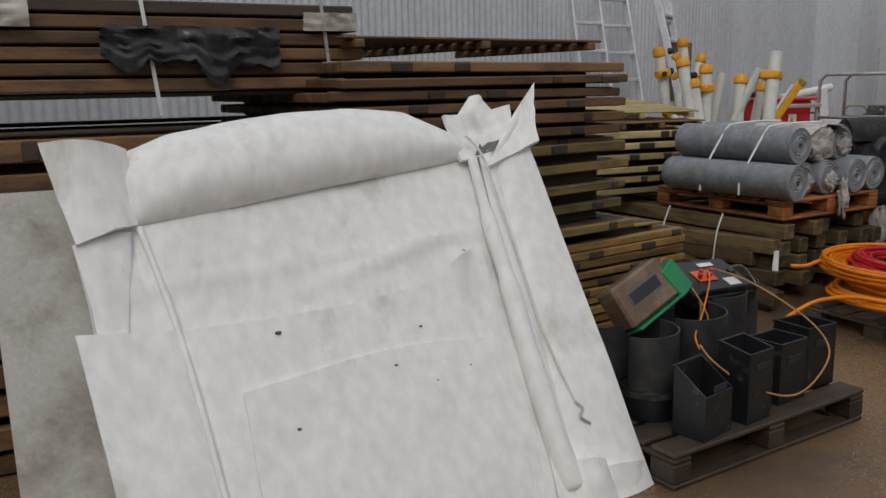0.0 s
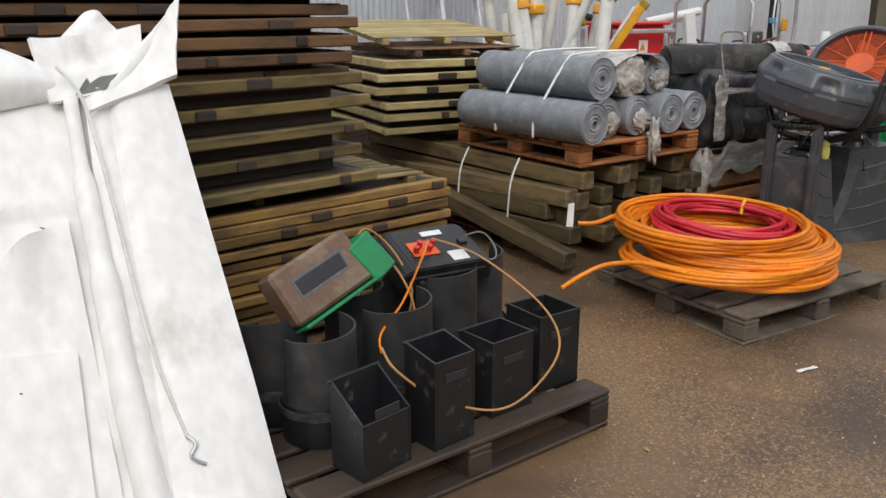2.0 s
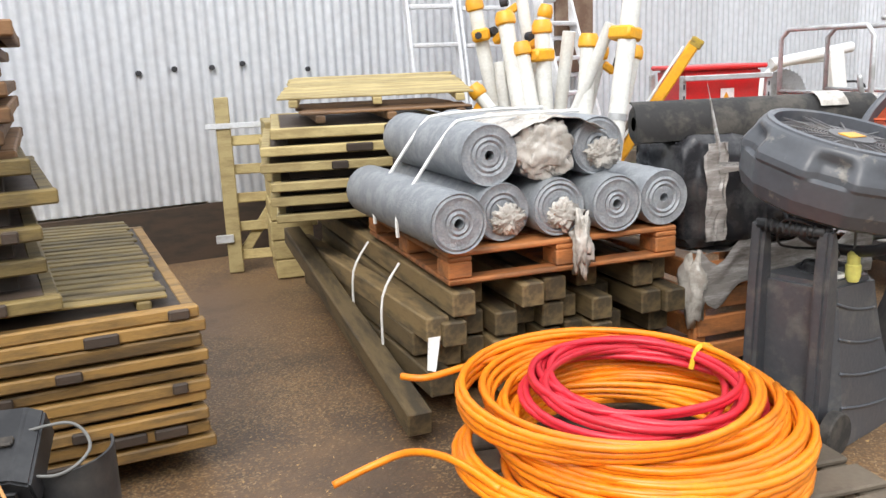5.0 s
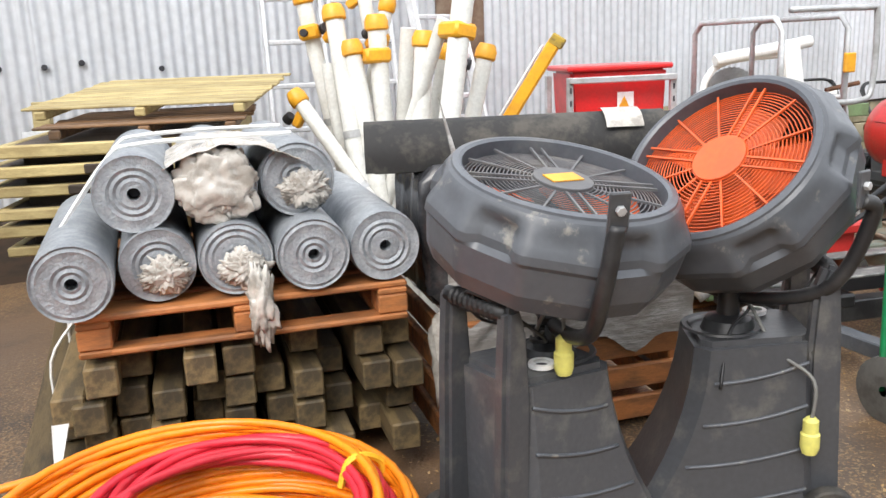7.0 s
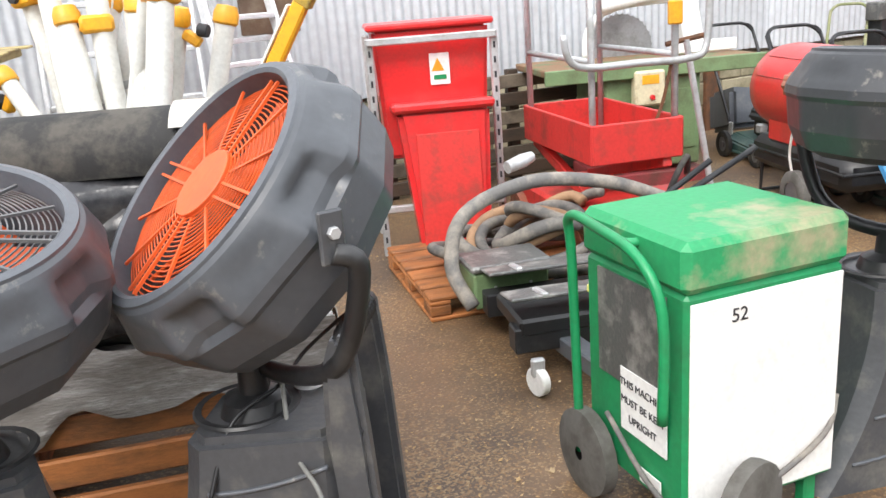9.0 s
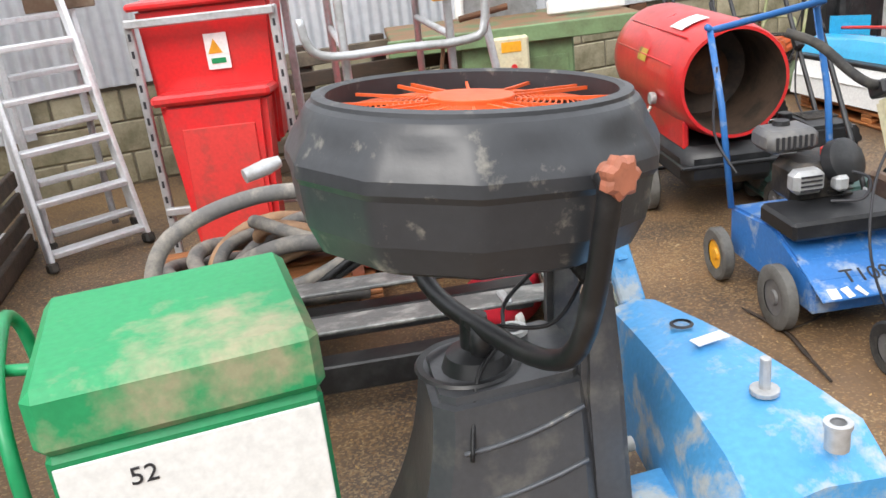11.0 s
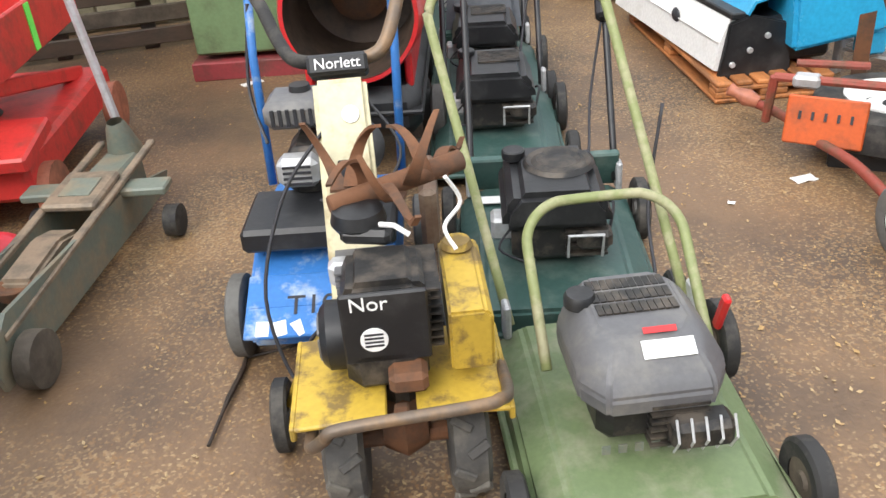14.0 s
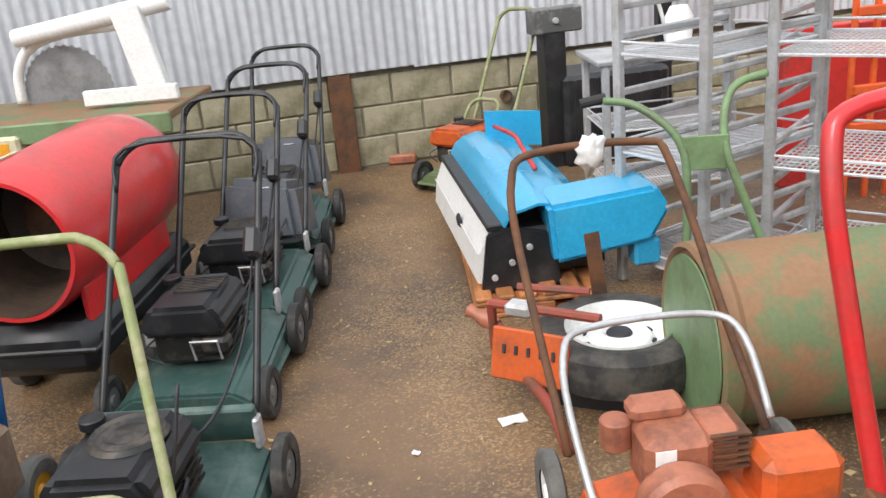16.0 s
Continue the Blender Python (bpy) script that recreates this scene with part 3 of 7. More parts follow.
for k in range(5):
    part("batten_line", box(0.62, 0.004, 0.006, bevel=0), "wood_grey", board).matrix_basis = Matrix.Translation(sh(1.63, 0.1 + k * 0.3, -0.055)) @ pose(0, 0, 0, 0, 0, 29)

# ---- stacks of fence panels and boards ----
STACK_YAW = 34


def stack(name, x, y, yaw, w, d, z0, z1, wood, label, step=0.075, board_h=0.05, jitter=0.03, slats=True):
    """Panels lying on one another; origin at the front right corner, x to the left as negative."""
    s = thing(name, x, y, yaw, label, "timber stack")
    z = z0
    while z < z1:
        dx, dy, tilt = rnd.uniform(-jitter, jitter), rnd.uniform(-jitter, jitter), rnd.uniform(-0.4, 0.4)
        h = board_h * rnd.uniform(0.85, 1.1)
        part("rail", box(w, 0.05, h, at=(-w / 2 + dx, 0.025 + dy, z + h / 2), rot=(0, tilt, 0)), wood, s)
        part("rail", box(w, 0.05, h, at=(-w / 2 + dx, d - 0.025 + dy, z + h / 2)), wood, s)
        for k in (0, 1):
            part("side_rail", box(0.05, d - 0.1, h, at=(-0.03 + dx - k * (w - 0.06), d / 2 + dy, z + h / 2)), wood, s)
        for k in range(2):
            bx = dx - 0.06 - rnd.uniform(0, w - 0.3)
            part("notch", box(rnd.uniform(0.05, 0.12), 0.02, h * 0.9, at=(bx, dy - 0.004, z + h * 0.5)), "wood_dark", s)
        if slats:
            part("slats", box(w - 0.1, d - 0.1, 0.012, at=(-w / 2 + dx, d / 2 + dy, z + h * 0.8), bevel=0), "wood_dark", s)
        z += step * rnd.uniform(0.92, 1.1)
    # dark filler that stops light, so the gaps between panels look shaded
    part("core_board", box(w - 0.24, d - 0.3, z1 - z0 - 0.02, at=(-w / 2, d / 2, (z0 + z1) / 2 - 0.01)), "wood_dark", s, "dark filler block for the shade inside the stack")
    return s


def slatted_top(name, x, y, yaw, w, d, z, wood, label, n=12, rx=0, ry=0):
    """A fence panel lying flat with its slats showing."""
    s = thing(name, x, y, yaw, label, "fence panel", z=z, rx=rx, ry=ry)
    for i in range(n):
        part("slat", box(w, d / n * 0.72, 0.012, at=(-w / 2 + rnd.uniform(-0.015, 0.015), (i + 0.5) * d / n, 0.05)), wood, s)
    for k in range(3):
        part("batten", box(0.05, d, 0.04, at=(-0.08 - k * (w - 0.16) / 2, d / 2, 0.022)), wood, s)
    return s


pallet("pallet", 0.65, 3.80, STACK_YAW, 1.65, 1.6, "wood_dark", "dark wet pallet under stacked fence panels", h=0.11)
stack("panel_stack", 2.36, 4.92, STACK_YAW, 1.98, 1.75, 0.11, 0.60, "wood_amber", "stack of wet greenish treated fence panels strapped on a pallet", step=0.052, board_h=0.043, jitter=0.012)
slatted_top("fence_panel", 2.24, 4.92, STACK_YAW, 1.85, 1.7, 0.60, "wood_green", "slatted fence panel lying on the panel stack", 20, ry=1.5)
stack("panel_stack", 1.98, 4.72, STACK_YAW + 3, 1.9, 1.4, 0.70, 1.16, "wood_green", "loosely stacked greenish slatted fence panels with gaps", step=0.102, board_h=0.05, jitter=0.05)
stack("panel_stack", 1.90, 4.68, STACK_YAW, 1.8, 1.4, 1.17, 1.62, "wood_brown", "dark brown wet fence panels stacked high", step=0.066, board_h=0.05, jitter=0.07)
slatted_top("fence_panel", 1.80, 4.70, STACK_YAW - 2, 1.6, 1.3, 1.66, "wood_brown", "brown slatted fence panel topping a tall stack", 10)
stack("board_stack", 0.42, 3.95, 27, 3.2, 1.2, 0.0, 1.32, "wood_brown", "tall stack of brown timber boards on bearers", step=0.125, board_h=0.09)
pallet("pallet", -2.3, 2.65, 27, 3.0, 1.2, "wood_dark", "dark pallet between layers of stacked boards", z=1.31, h=0.17)
boards = thing("board_stack", 0.50, 4.02, 27, "brown planed boards with torn plastic wrap, strapped on a pallet", "timber stack", z=1.48)
for row in range(6):
    for col in range(4):
        part("plank", box(3.2 + rnd.uniform(-0.05, 0.05), 0.24, 0.052, at=(-1.6 + rnd.uniform(-0.03, 0.03), 0.14 + col * 0.27, 0.03 + row * 0.064)), "wood_brown" if row < 5 else "wood_dark", boards)
for x in (-0.16, -0.95, -2.2):
    part("strap", box(0.016, 0.004, 0.52, at=(x, 0.008, 0.16), rot=(0, -6, 0), bevel=0), "label" if x < -0.5 else "steel", boards)


def rag(u, v):
    return Vector((-1.15 + u * 0.75, -0.02 - 0.05 * abs(noise.noise(Vector((u * 7, v * 5, 2)))), 0.27 - v * (0.12 + 0.16 * abs(noise.noise(Vector((u * 4, 1, 8))))) - 0.05 * u * v))


part("wrap", grid(24, 12, rag, thick=0.003), "film_dark", boards, "torn black polythene", smooth=70)
part("wrap", grid(18, 8, lambda u, v: Vector((-1.9 + u * 0.5, -0.03 - 0.03 * noise.noise(Vector((u * 6, v * 4, 7))), 0.36 - v * 0.10)), thick=0.003), "film", boards, "torn clear plastic", smooth=70)
part("wrap", grid(10, 6, lambda u, v: Vector((-0.28 + u * 0.26, -0.02 - 0.02 * noise.noise(Vector((u * 6, v * 4, 3))), 0.34 - v * 0.08)), thick=0.003), "film", boards, smooth=70)
part("tag", box(0.055, 0.004, 0.06, at=(-0.03, -0.006, -0.06), bevel=0), "tag_blue", boards, "blue paper tag")
for k, (dx, z, ln) in enumerate(((0.55, 0.93, 0.5), (0.30, 1.02, 0.3), (0.62, 0.88, 0.35))):
    o = thing("loose_plank", 0.62 - 0.2 * k, 5.2 + 0.25 * k, 30, "brown plank sticking out of the timber stacks", "plank", z=z - 0.03)
    part("plank", box(1.4 + ln, 0.14, 0.035, at=(-0.2, 0, 0.02)), ("wood_brown", "wood_dark", "wood_green")[k], o)

# ---- black ducts and instruments on a dark pallet ----
PAL = pose(1.72, 2.93, -0.075, 0, 0, 31)
dp = pallet("pallet", 1.72, 2.93, 31, 1.26, 0.95, "wood_dark", "dark wet wooden pallet loaded with black ducts", z=-0.075, h=0.15)


def on_pallet(x, y, z=0.152, yaw=0, rx=0, ry=0):
    return PAL @ pose(x, y, z, rx, ry, yaw)


def square_duct(x, y, w, d, h, yaw, cut=0.0):
    o = new("square_duct")
    o.matrix_world = on_pallet(x, y, 0.152, yaw)
    tagged(o, "open-topped black plastic square hopper standing on a dark pallet", "duct", "square hoppers")
    t = 0.008
    for sx in (-1, 1):
        part("side_wall", prism([(-d / 2, 0), (d / 2, 0), (d / 2, h), (-d / 2, h - cut)], t, pose(sx * (w / 2 - t / 2), 0, 0, 0, 0, 90)), "black_dirty", o)
    part("back_wall", box(w - 2 * t, t, h, at=(0, d / 2 - t / 2, h / 2), bevel=0.002), "black_dirty", o)
    part("front_wall", box(w - 2 * t, t, h - cut, at=(0, -d / 2 + t / 2, (h - cut) / 2), bevel=0.002), "black_dirty", o)
    part("rim", box(w + 0.012, 0.012, 0.014, at=(0, d / 2, h - 0.007), bevel=0.003), "black", o)
    part("slot", box(w * 0.5, 0.004, 0.03, at=(0, -d / 2 - 0.002, h * 0.72), bevel=0.002), "ink", o)
    return o


for a in ((0.20, 0.05, 0.17, 0.13, 0.26, 8, 0.07), (0.47, 0.06, 0.15, 0.13, 0.30, 4, 0.02), (0.77, 0.13, 0.17, 0.15, 0.25, 2, 0.0), (1.05, 0.19, 0.17, 0.17, 0.26, -3, 0.0)):
    square_duct(a[0] * 1.02 + 0.06, a[1] + 0.05, a[2] * 1.15, a[3] * 1.15, a[4] * 1.12, a[5], a[6] * 1.5)


def round_duct(x, y, r, h, yaw, z=0.152):
    o = new("round_duct")
    o.matrix_world = on_pallet(x, y, z, yaw)
    tagged(o, "black plastic half-round duct sleeve in a collar on a dark pallet", "duct", "round duct sleeves")
    part("base", lathe([(0, 0), (r * 1.1, 0), (r * 1.12, 0.02), (r * 1.12, 0.11), (r * 1.05, 0.13), (r * 0.9, 0.13), (r * 0.9, 0.03)], 28), "black", o, smooth=40)
    part("sleeve", grid(20, 6, lambda u, v: Vector((r * math.cos(math.pi * (1 + 1.15 * u) - 0.23), r * math.sin(math.pi * (1 + 1.15 * u) - 0.23), 0.11 + v * (h - 0.11) + 0.03 * u * v)), thick=0.007), "sleeve", o, smooth=40)
    part("collar", lathe([(r * 1.14, 0.10), (r * 1.18, 0.10), (r * 1.18, 0.125), (r * 1.14, 0.125)], 28), "rubber", o, smooth=40)
    return o


for a in ((0.20, 0.38, 0.105, 0.33, 10), (0.14, 0.62, 0.11, 0.33, -8), (0.52, 0.40, 0.11, 0.35, 5), (0.53, 0.70, 0.10, 0.32, 0), (0.85, 0.55, 0.11, 0.37, 12), (1.08, 0.66, 0.11, 0.36, 0), (0.85, 0.82, 0.10, 0.34, 20)):
    round_duct(a[0] + 0.05, a[1], a[2] * 1.16, a[3] * 1.08, a[4])
meter = new("instrument_case")
meter.matrix_world = on_pallet(0.34, 0.55, 0.625, 8, 62, -18)
tagged(meter, "rusty brown instrument case with dark display and bright green lid", "instrument")
part("case", box(0.34, 0.20, 0.12, bevel=0.012), "brown_case", meter)
part("display", box(0.20, 0.055, 0.006, at=(0, 0.01, 0.061)), "ink", meter)
part("display_frame", box(0.22, 0.075, 0.003, at=(0, 0.01, 0.0605)), "engine_grey", meter)
part("lid", box(0.36, 0.012, 0.20, at=(0.02, -0.112, -0.02), bevel=0.003), "green", meter, "bright green lid")
part("end_flap", box(0.11, 0.16, 0.19, at=(0.205, -0.04, -0.03), rot=(0, 0, 12), bevel=0.006), "green", meter)
ctl = new("control_box")
ctl.matrix_world = on_pallet(0.90, 0.62, 0.59, -8, 20, 0)
tagged(ctl, "black control box with red terminals and white labels on ducts", "instrument")
part("case", prism([(-0.2, -0.05), (0.2, -0.05), (0.19, 0.03), (0.15, 0.05), (-0.15, 0.05), (-0.19, 0.03)], 0.26, bevel=0.006), "black", ctl)
part("front_panel", box(0.32, 0.012, 0.05, at=(0, -0.134, -0.005)), "black", ctl)
part("switch_plate", box(0.11, 0.09, 0.004, at=(-0.06, -0.01, 0.053)), "fan_orange", ctl, "orange terminal plate")
for i in range(4):
    part("terminal", cyl(0.011, 0.03, at=(-0.10 + 0.028 * i, -0.03 + 0.03 * (i % 2), 0.067), seg=10), "red", ctl)
part("sticker", box(0.07, 0.06, 0.003, at=(0.06, -0.08, 0.052), bevel=0), "label", ctl)
part("sticker", box(0.09, 0.03, 0.003, at=(0.02, 0.08, 0.052), bevel=0), "label", ctl)
part("switch", box(0.04, 0.03, 0.014, at=(0.12, 0.0, 0.055)), "engine", ctl)
for i in range(4):
    part("knob", cyl(0.011, 0.02, at=(-0.12 + 0.06 * i, -0.148, -0.005), rot=(90, 0, 0), seg=10), "ink", ctl)
cords = new("cables")
cords.matrix_world = PAL @ pose(0.04, 0, 0.04)
tagged(cords, "tan and orange instrument leads looping over black ducts", "cable")
for k, p in enumerate(([(0.44, 0.52, 0.62), (0.52, 0.55, 0.66), (0.60, 0.50, 0.58), (0.62, 0.42, 0.46), (0.60, 0.40, 0.34)],
                       [(0.44, 0.55, 0.6), (0.56, 0.65, 0.70), (0.66, 0.62, 0.62), (0.68, 0.52, 0.5), (0.66, 0.5, 0.4)],
                       [(0.82, 0.60, 0.625), (0.72, 0.5, 0.60), (0.56, 0.40, 0.49), (0.40, 0.30, 0.44), (0.36, 0.24, 0.40)],
                       [(0.84, 0.60, 0.63), (0.96, 0.46, 0.57), (1.03, 0.20, 0.44), (0.98, 0.04, 0.34), (0.84, 0.0, 0.24), (0.66, 0.0, 0.2), (0.48, 0.08, 0.26), (0.37, 0.17, 0.36), (0.36, 0.24, 0.42)],
                       [(0.98, 0.62, 0.6), (1.12, 0.64, 0.6), (1.16, 0.6, 0.54), (1.08, 0.52, 0.52), (0.94, 0.54, 0.56)])):
    part("lead", tube(p, 0.0045, 6, soft=8), ("cable", "cable", "orange", "cable", "cable_grey")[k], cords, smooth=60)

# ---- orange conduit coil ----
cp = pallet("pallet", 3.63, 4.20, 25, 1.15, 1.0, "wood_grey", "weathered wooden pallet carrying a coil of conduit")
CO = pose(3.80, 4.88, gz(3.80, 4.88) + 0.15, 0, 0, 20)
coil = new("conduit_coil")
coil.matrix_world = CO
tagged(coil, "large coil of glossy orange conduit on a wooden pallet", "conduit coil")


def coil_turns(r0, r1, z0, z1, turns, wob, seed, rr=0.0125):
    pts = []
    n = int(turns * 40)
    g = random.Random(seed)
    ph = [g.uniform(0, 6.28) for _ in range(4)]
    for i in range(n):
        a = 2 * math.pi * i / 40
        f = i / n
        r = r0 + (r1 - r0) * (0.5 + 0.5 * math.sin(f * 37 + ph[0])) + wob * math.sin(a * 1.01 + ph[1]) + 0.008 * math.sin(5.3 * a / 2.1 + ph[2])
        z = z0 + (z1 - z0) * f + wob * 0.5 * math.sin(a * 0.97 + ph[3])
        pts.append((r * math.cos(a), r * math.sin(a), max(z, 0.014)))
    return tube(pts, rr, 7)


for k in range(6):
    part("loop", coil_turns(0.575 - 0.010 * k, 0.34 + 0.016 * k, 0.02 + 0.034 * k, 0.08 + 0.036 * k, 6, 0.024, 20 + k), "orange", coil, smooth=60)
part("loose_end", tube([(-0.50, -0.30, 0.10), (-0.60, -0.10, 0.11), (-0.70, 0.06, 0.07), (-0.82, 0.1, 0.02), (-0.95, 0.08, -0.02)], 0.0125, 7, soft=6), "orange", coil, smooth=60)
part("loose_end", tube([(-0.30, 0.42, 0.22), (-0.45, 0.34, 0.23), (-0.60, 0.30, 0.22), (-0.68, 0.34, 0.22)], 0.0125, 7, soft=6), "orange", coil, smooth=60)
red_coil = new("conduit_coil")
red_coil.matrix_world = CO @ pose(0.07, 0.06, 0.165, 2, 3, 0)
tagged(red_coil, "smaller coil of crimson conduit nested in the orange coil", "conduit coil")
for k in range(3):
    part("loop", coil_turns(0.40 - 0.02 * k, 0.29, 0.015 + 0.018 * k, 0.04 + 0.02 * k, 4, 0.02, 40 + k), "crimson", red_coil, smooth=60)
part("tie", tube([(0.255, 0.135, 0.03), (0.275, 0.145, 0.095), (0.32, 0.165, 0.105), (0.365, 0.19, 0.07), (0.37, 0.195, 0.02)], 0.010, 6, soft=4), "yellow_tape", red_coil, "yellow tape tie")

# ---- rolls of wire netting on posts ----
RP = pose(3.16, 5.37, 0, 0, 0, 29)
posts = new("post_stack")
posts.matrix_world = RP
tagged(posts, "stack of square greenish treated fence posts with weathered ends", "timber stack")
me_post = bpy.data.meshes.new("post")
b = box(0.098, 2.3, 0.098, bevel=0.006)
b.to_mesh(me_post)
b.free()
me_post.materials.append(M["wood_post"])
for row in range(4):
    for col in range(10):
        if row == 3 and col in (2, 5, 7) or row == 1 and col == 8:
            continue
        piece("post", me_post, pose(0.03 + col * 0.108 + rnd.uniform(-0.01, 0.01), 1.28 + rnd.uniform(-0.17, 0.12), 0.155 + row * 0.112, 0, 0, rnd.uniform(-1, 1)), posts)
for x, y, z, yaw in ((-0.09, 1.15, 0.36, 2), (-0.08, 1.1, 0.155, 1), (-0.08, 1.3, 0.26, 1)):
    piece("post", me_post, pose(x, y, z, -2, 0, yaw), posts)
piece("post", me_post, pose(-0.205, 1.0, 0.25, 8, 0, 1), posts)
part("bearer", box(1.2, 0.1, 0.1, at=(0.5, 0.5, 0.055)), "wood_dark", posts)
part("bearer", box(1.2, 0.1, 0.1, at=(0.5, 1.9, 0.055)), "wood_dark", posts)
part("paper_tag", grid(3, 5, lambda u, v: Vector((-0.10 + 0.05 * u * (1 - 0.5 * v) - 0.01 * v, -0.02 - 0.03 * u * v, 0.38 - 0.13 * v))), "label", posts, "torn white paper label")
for k in (0, 1):
    part("strap", tube([(-0.06, 0.45 + k * 0.5, 0.57), (-0.15, 0.42 + k * 0.5, 0.44), (-0.155, 0.44 + k * 0.5, 0.22)], 0.006, 5, soft=4), "label", posts)
pallet("pallet", 2.78, 6.05, 29, 0.5, 1.0, "wood_red", "faded red-painted pallet under fence posts", h=0.13)
wp = pallet("pallet", 3.16, 5.37, 29, 1.03, 1.15, "wood_orange", "orange-brown pallet carrying rolls of wire netting", z=0.565, h=0.135)


def wire_roll(x, y, z, r, ln, yaw, wrapped=False):
    o = new("netting_roll")
    o.matrix_world = RP @ pose(x, y, z, 0, 0, yaw)
    tagged(o, "grey galvanised wire netting roll" + (" with torn plastic wrapping" if wrapped else " with spiral end") + " on a pallet", "netting roll", "rolls of netting")
    body = lathe([(r * 0.16, -ln / 2 + 0.08), (r * 0.16, -ln / 2)] + [(r * (0.16 + 0.84 * k / 10), -ln / 2 + (0.0045 if k % 2 else 0.0) + 0.002 * math.sin(k * 2.3 + x * 9)) for k in range(1, 10)] + [(r * 0.97, -ln / 2), (r, -ln / 2 + 0.012)] + [(r * (1 + 0.012 * ((k % 2) * 2 - 1)), -ln / 2 + ln * k / 22) for k in range(1, 22)] + [(r, ln / 2 - 0.01), (r * 0.95, ln / 2), (0, ln / 2)], 32, at=(0, ln / 2, 0), rot=(-90, 0, 0))
    part("netting", body, "wire", o, smooth=35)
    part("core", cyl(r * 0.15, 0.02, at=(0, 0.07, 0), rot=(90, 0, 0), seg=14), "ink", o)
    if wrapped:
        part("torn_wrap", crumple(r * 0.55, (1, 0.20, 0.8), (0.02, -0.012, -0.03), seed=int(x * 50), rough=0.42, sub=5), "film", o, "torn clear plastic wrap", smooth=40)
    return o


for i in range(5):
    wire_roll(0.02 + i * 0.236, (-0.08, 0.05, 0.03, -0.02, 0.0)[i], 0.822, 0.117, 1.05, (3, 2, 1, 0, 0)[i], i in (1, 2))
for i in range(3):
    wire_roll(0.21 + i * 0.25, 0.06 + 0.02 * i, 1.048, 0.122, 1.0, 1, i > 0)
rs = new("straps")
rs.matrix_world = RP
tagged(rs, "white plastic straps over rolls of wire netting", "strap")
for y in (0.28, 0.62):
    part("strap", tube([(-0.11, y, 0.72), (-0.105, y, 0.82), (-0.03, y, 0.935), (0.13, y, 1.14), (0.21, y, 1.176), (0.45, y, 1.185), (0.72, y, 1.182)], 0.008, 5, soft=4), "label", rs)
hang = new("plastic_film")
hang.matrix_world = RP
tagged(hang, "crumpled clear plastic film hanging off the netting rolls", "plastic film")
part("film", crumple(0.122, (1.0, 0.30, 0.98), (0.46, 0.08, 1.05), 4, 0.29, 5), "film", hang, smooth=40)
part("draped_film", grid(30, 20, lambda u, v: Vector((0.30 + 0.42 * u, 0.05 + 0.55 * v, 1.178 + 0.012 * noise.noise(Vector((u * 8, v * 6, 2))) - 0.06 * (2 * u - 1) ** 2)), thick=0.002), "film", hang, "torn plastic film", smooth=60)
part("film_tail", crumple(0.05, (0.75, 0.5, 2.3), (0.55, -0.05, 0.68), 8, 0.5, 4), "film", hang, smooth=40)

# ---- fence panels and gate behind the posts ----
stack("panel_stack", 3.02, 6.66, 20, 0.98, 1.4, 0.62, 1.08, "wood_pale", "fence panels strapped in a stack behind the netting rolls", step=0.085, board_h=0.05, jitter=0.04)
slatted_top("fence_panel", 3.10, 6.92, 15, 1.06, 1.25, 1.19, "wood_pale", "pale slatted fence panel lying on a stack", 14, rx=4)
slatted_top("fence_panel", 3.12, 6.78, 22, 0.9, 1.1, 1.12, "wood_brown", "reddish-brown fence panel in the stack", 8)
gate = thing("wooden_gate", 1.27, 7.78, 24, "pale yellow wooden gate with galvanised hinges leaning on panels", "gate", rx=-9)
part("post", box(0.10, 0.10, 1.22, at=(0, 0, 0.61)), "wood_pale", gate)
for k in range(5):
    part("bar", box(0.55, 0.03, 0.07, at=(0.32, 0.0, 0.12 + k * 0.2)), "wood_pale", gate)
part("brace", box(0.07, 0.025, 0.7, at=(0.25, 0.03, 0.4), rot=(0, 35, 0)), "wood_pale", gate)
part("hinge", box(0.40, 0.012, 0.04, at=(0.08, -0.058, 1.02)), "steel", gate)
part("hinge", box(0.12, 0.05, 0.06, at=(-0.06, -0.05, 0.24)), "steel", gate)
crate = thing("plywood_crate", 1.62, 7.55, 24, "weathered pale timber bundle end standing by the gate", "crate")
for k in range(8):
    part("board", box(0.28, 0.5, 0.125, at=(0.16 + rnd.uniform(-0.015, 0.015), 0.25, 0.07 + k * 0.132)), "wood_pale", crate)
rails = thing("rail_bundle", 0.05, 7.05, 30, "bundle of pale fence rails lying on the ground by the wall", "timber")
for k in range(6):
    part("rail", box(1.2, 0.07, 0.04, at=(0.1 + 0.03 * (k % 2), 0.09 * (k % 3), 0.20 + 0.045 * (k // 3)), rot=(0, 0, 2 * k)), "wood_pale", rails)
part("bearer", box(0.1, 0.4, 0.18, at=(0.2, 0.1, 0.09)), "wood_dark", rails)


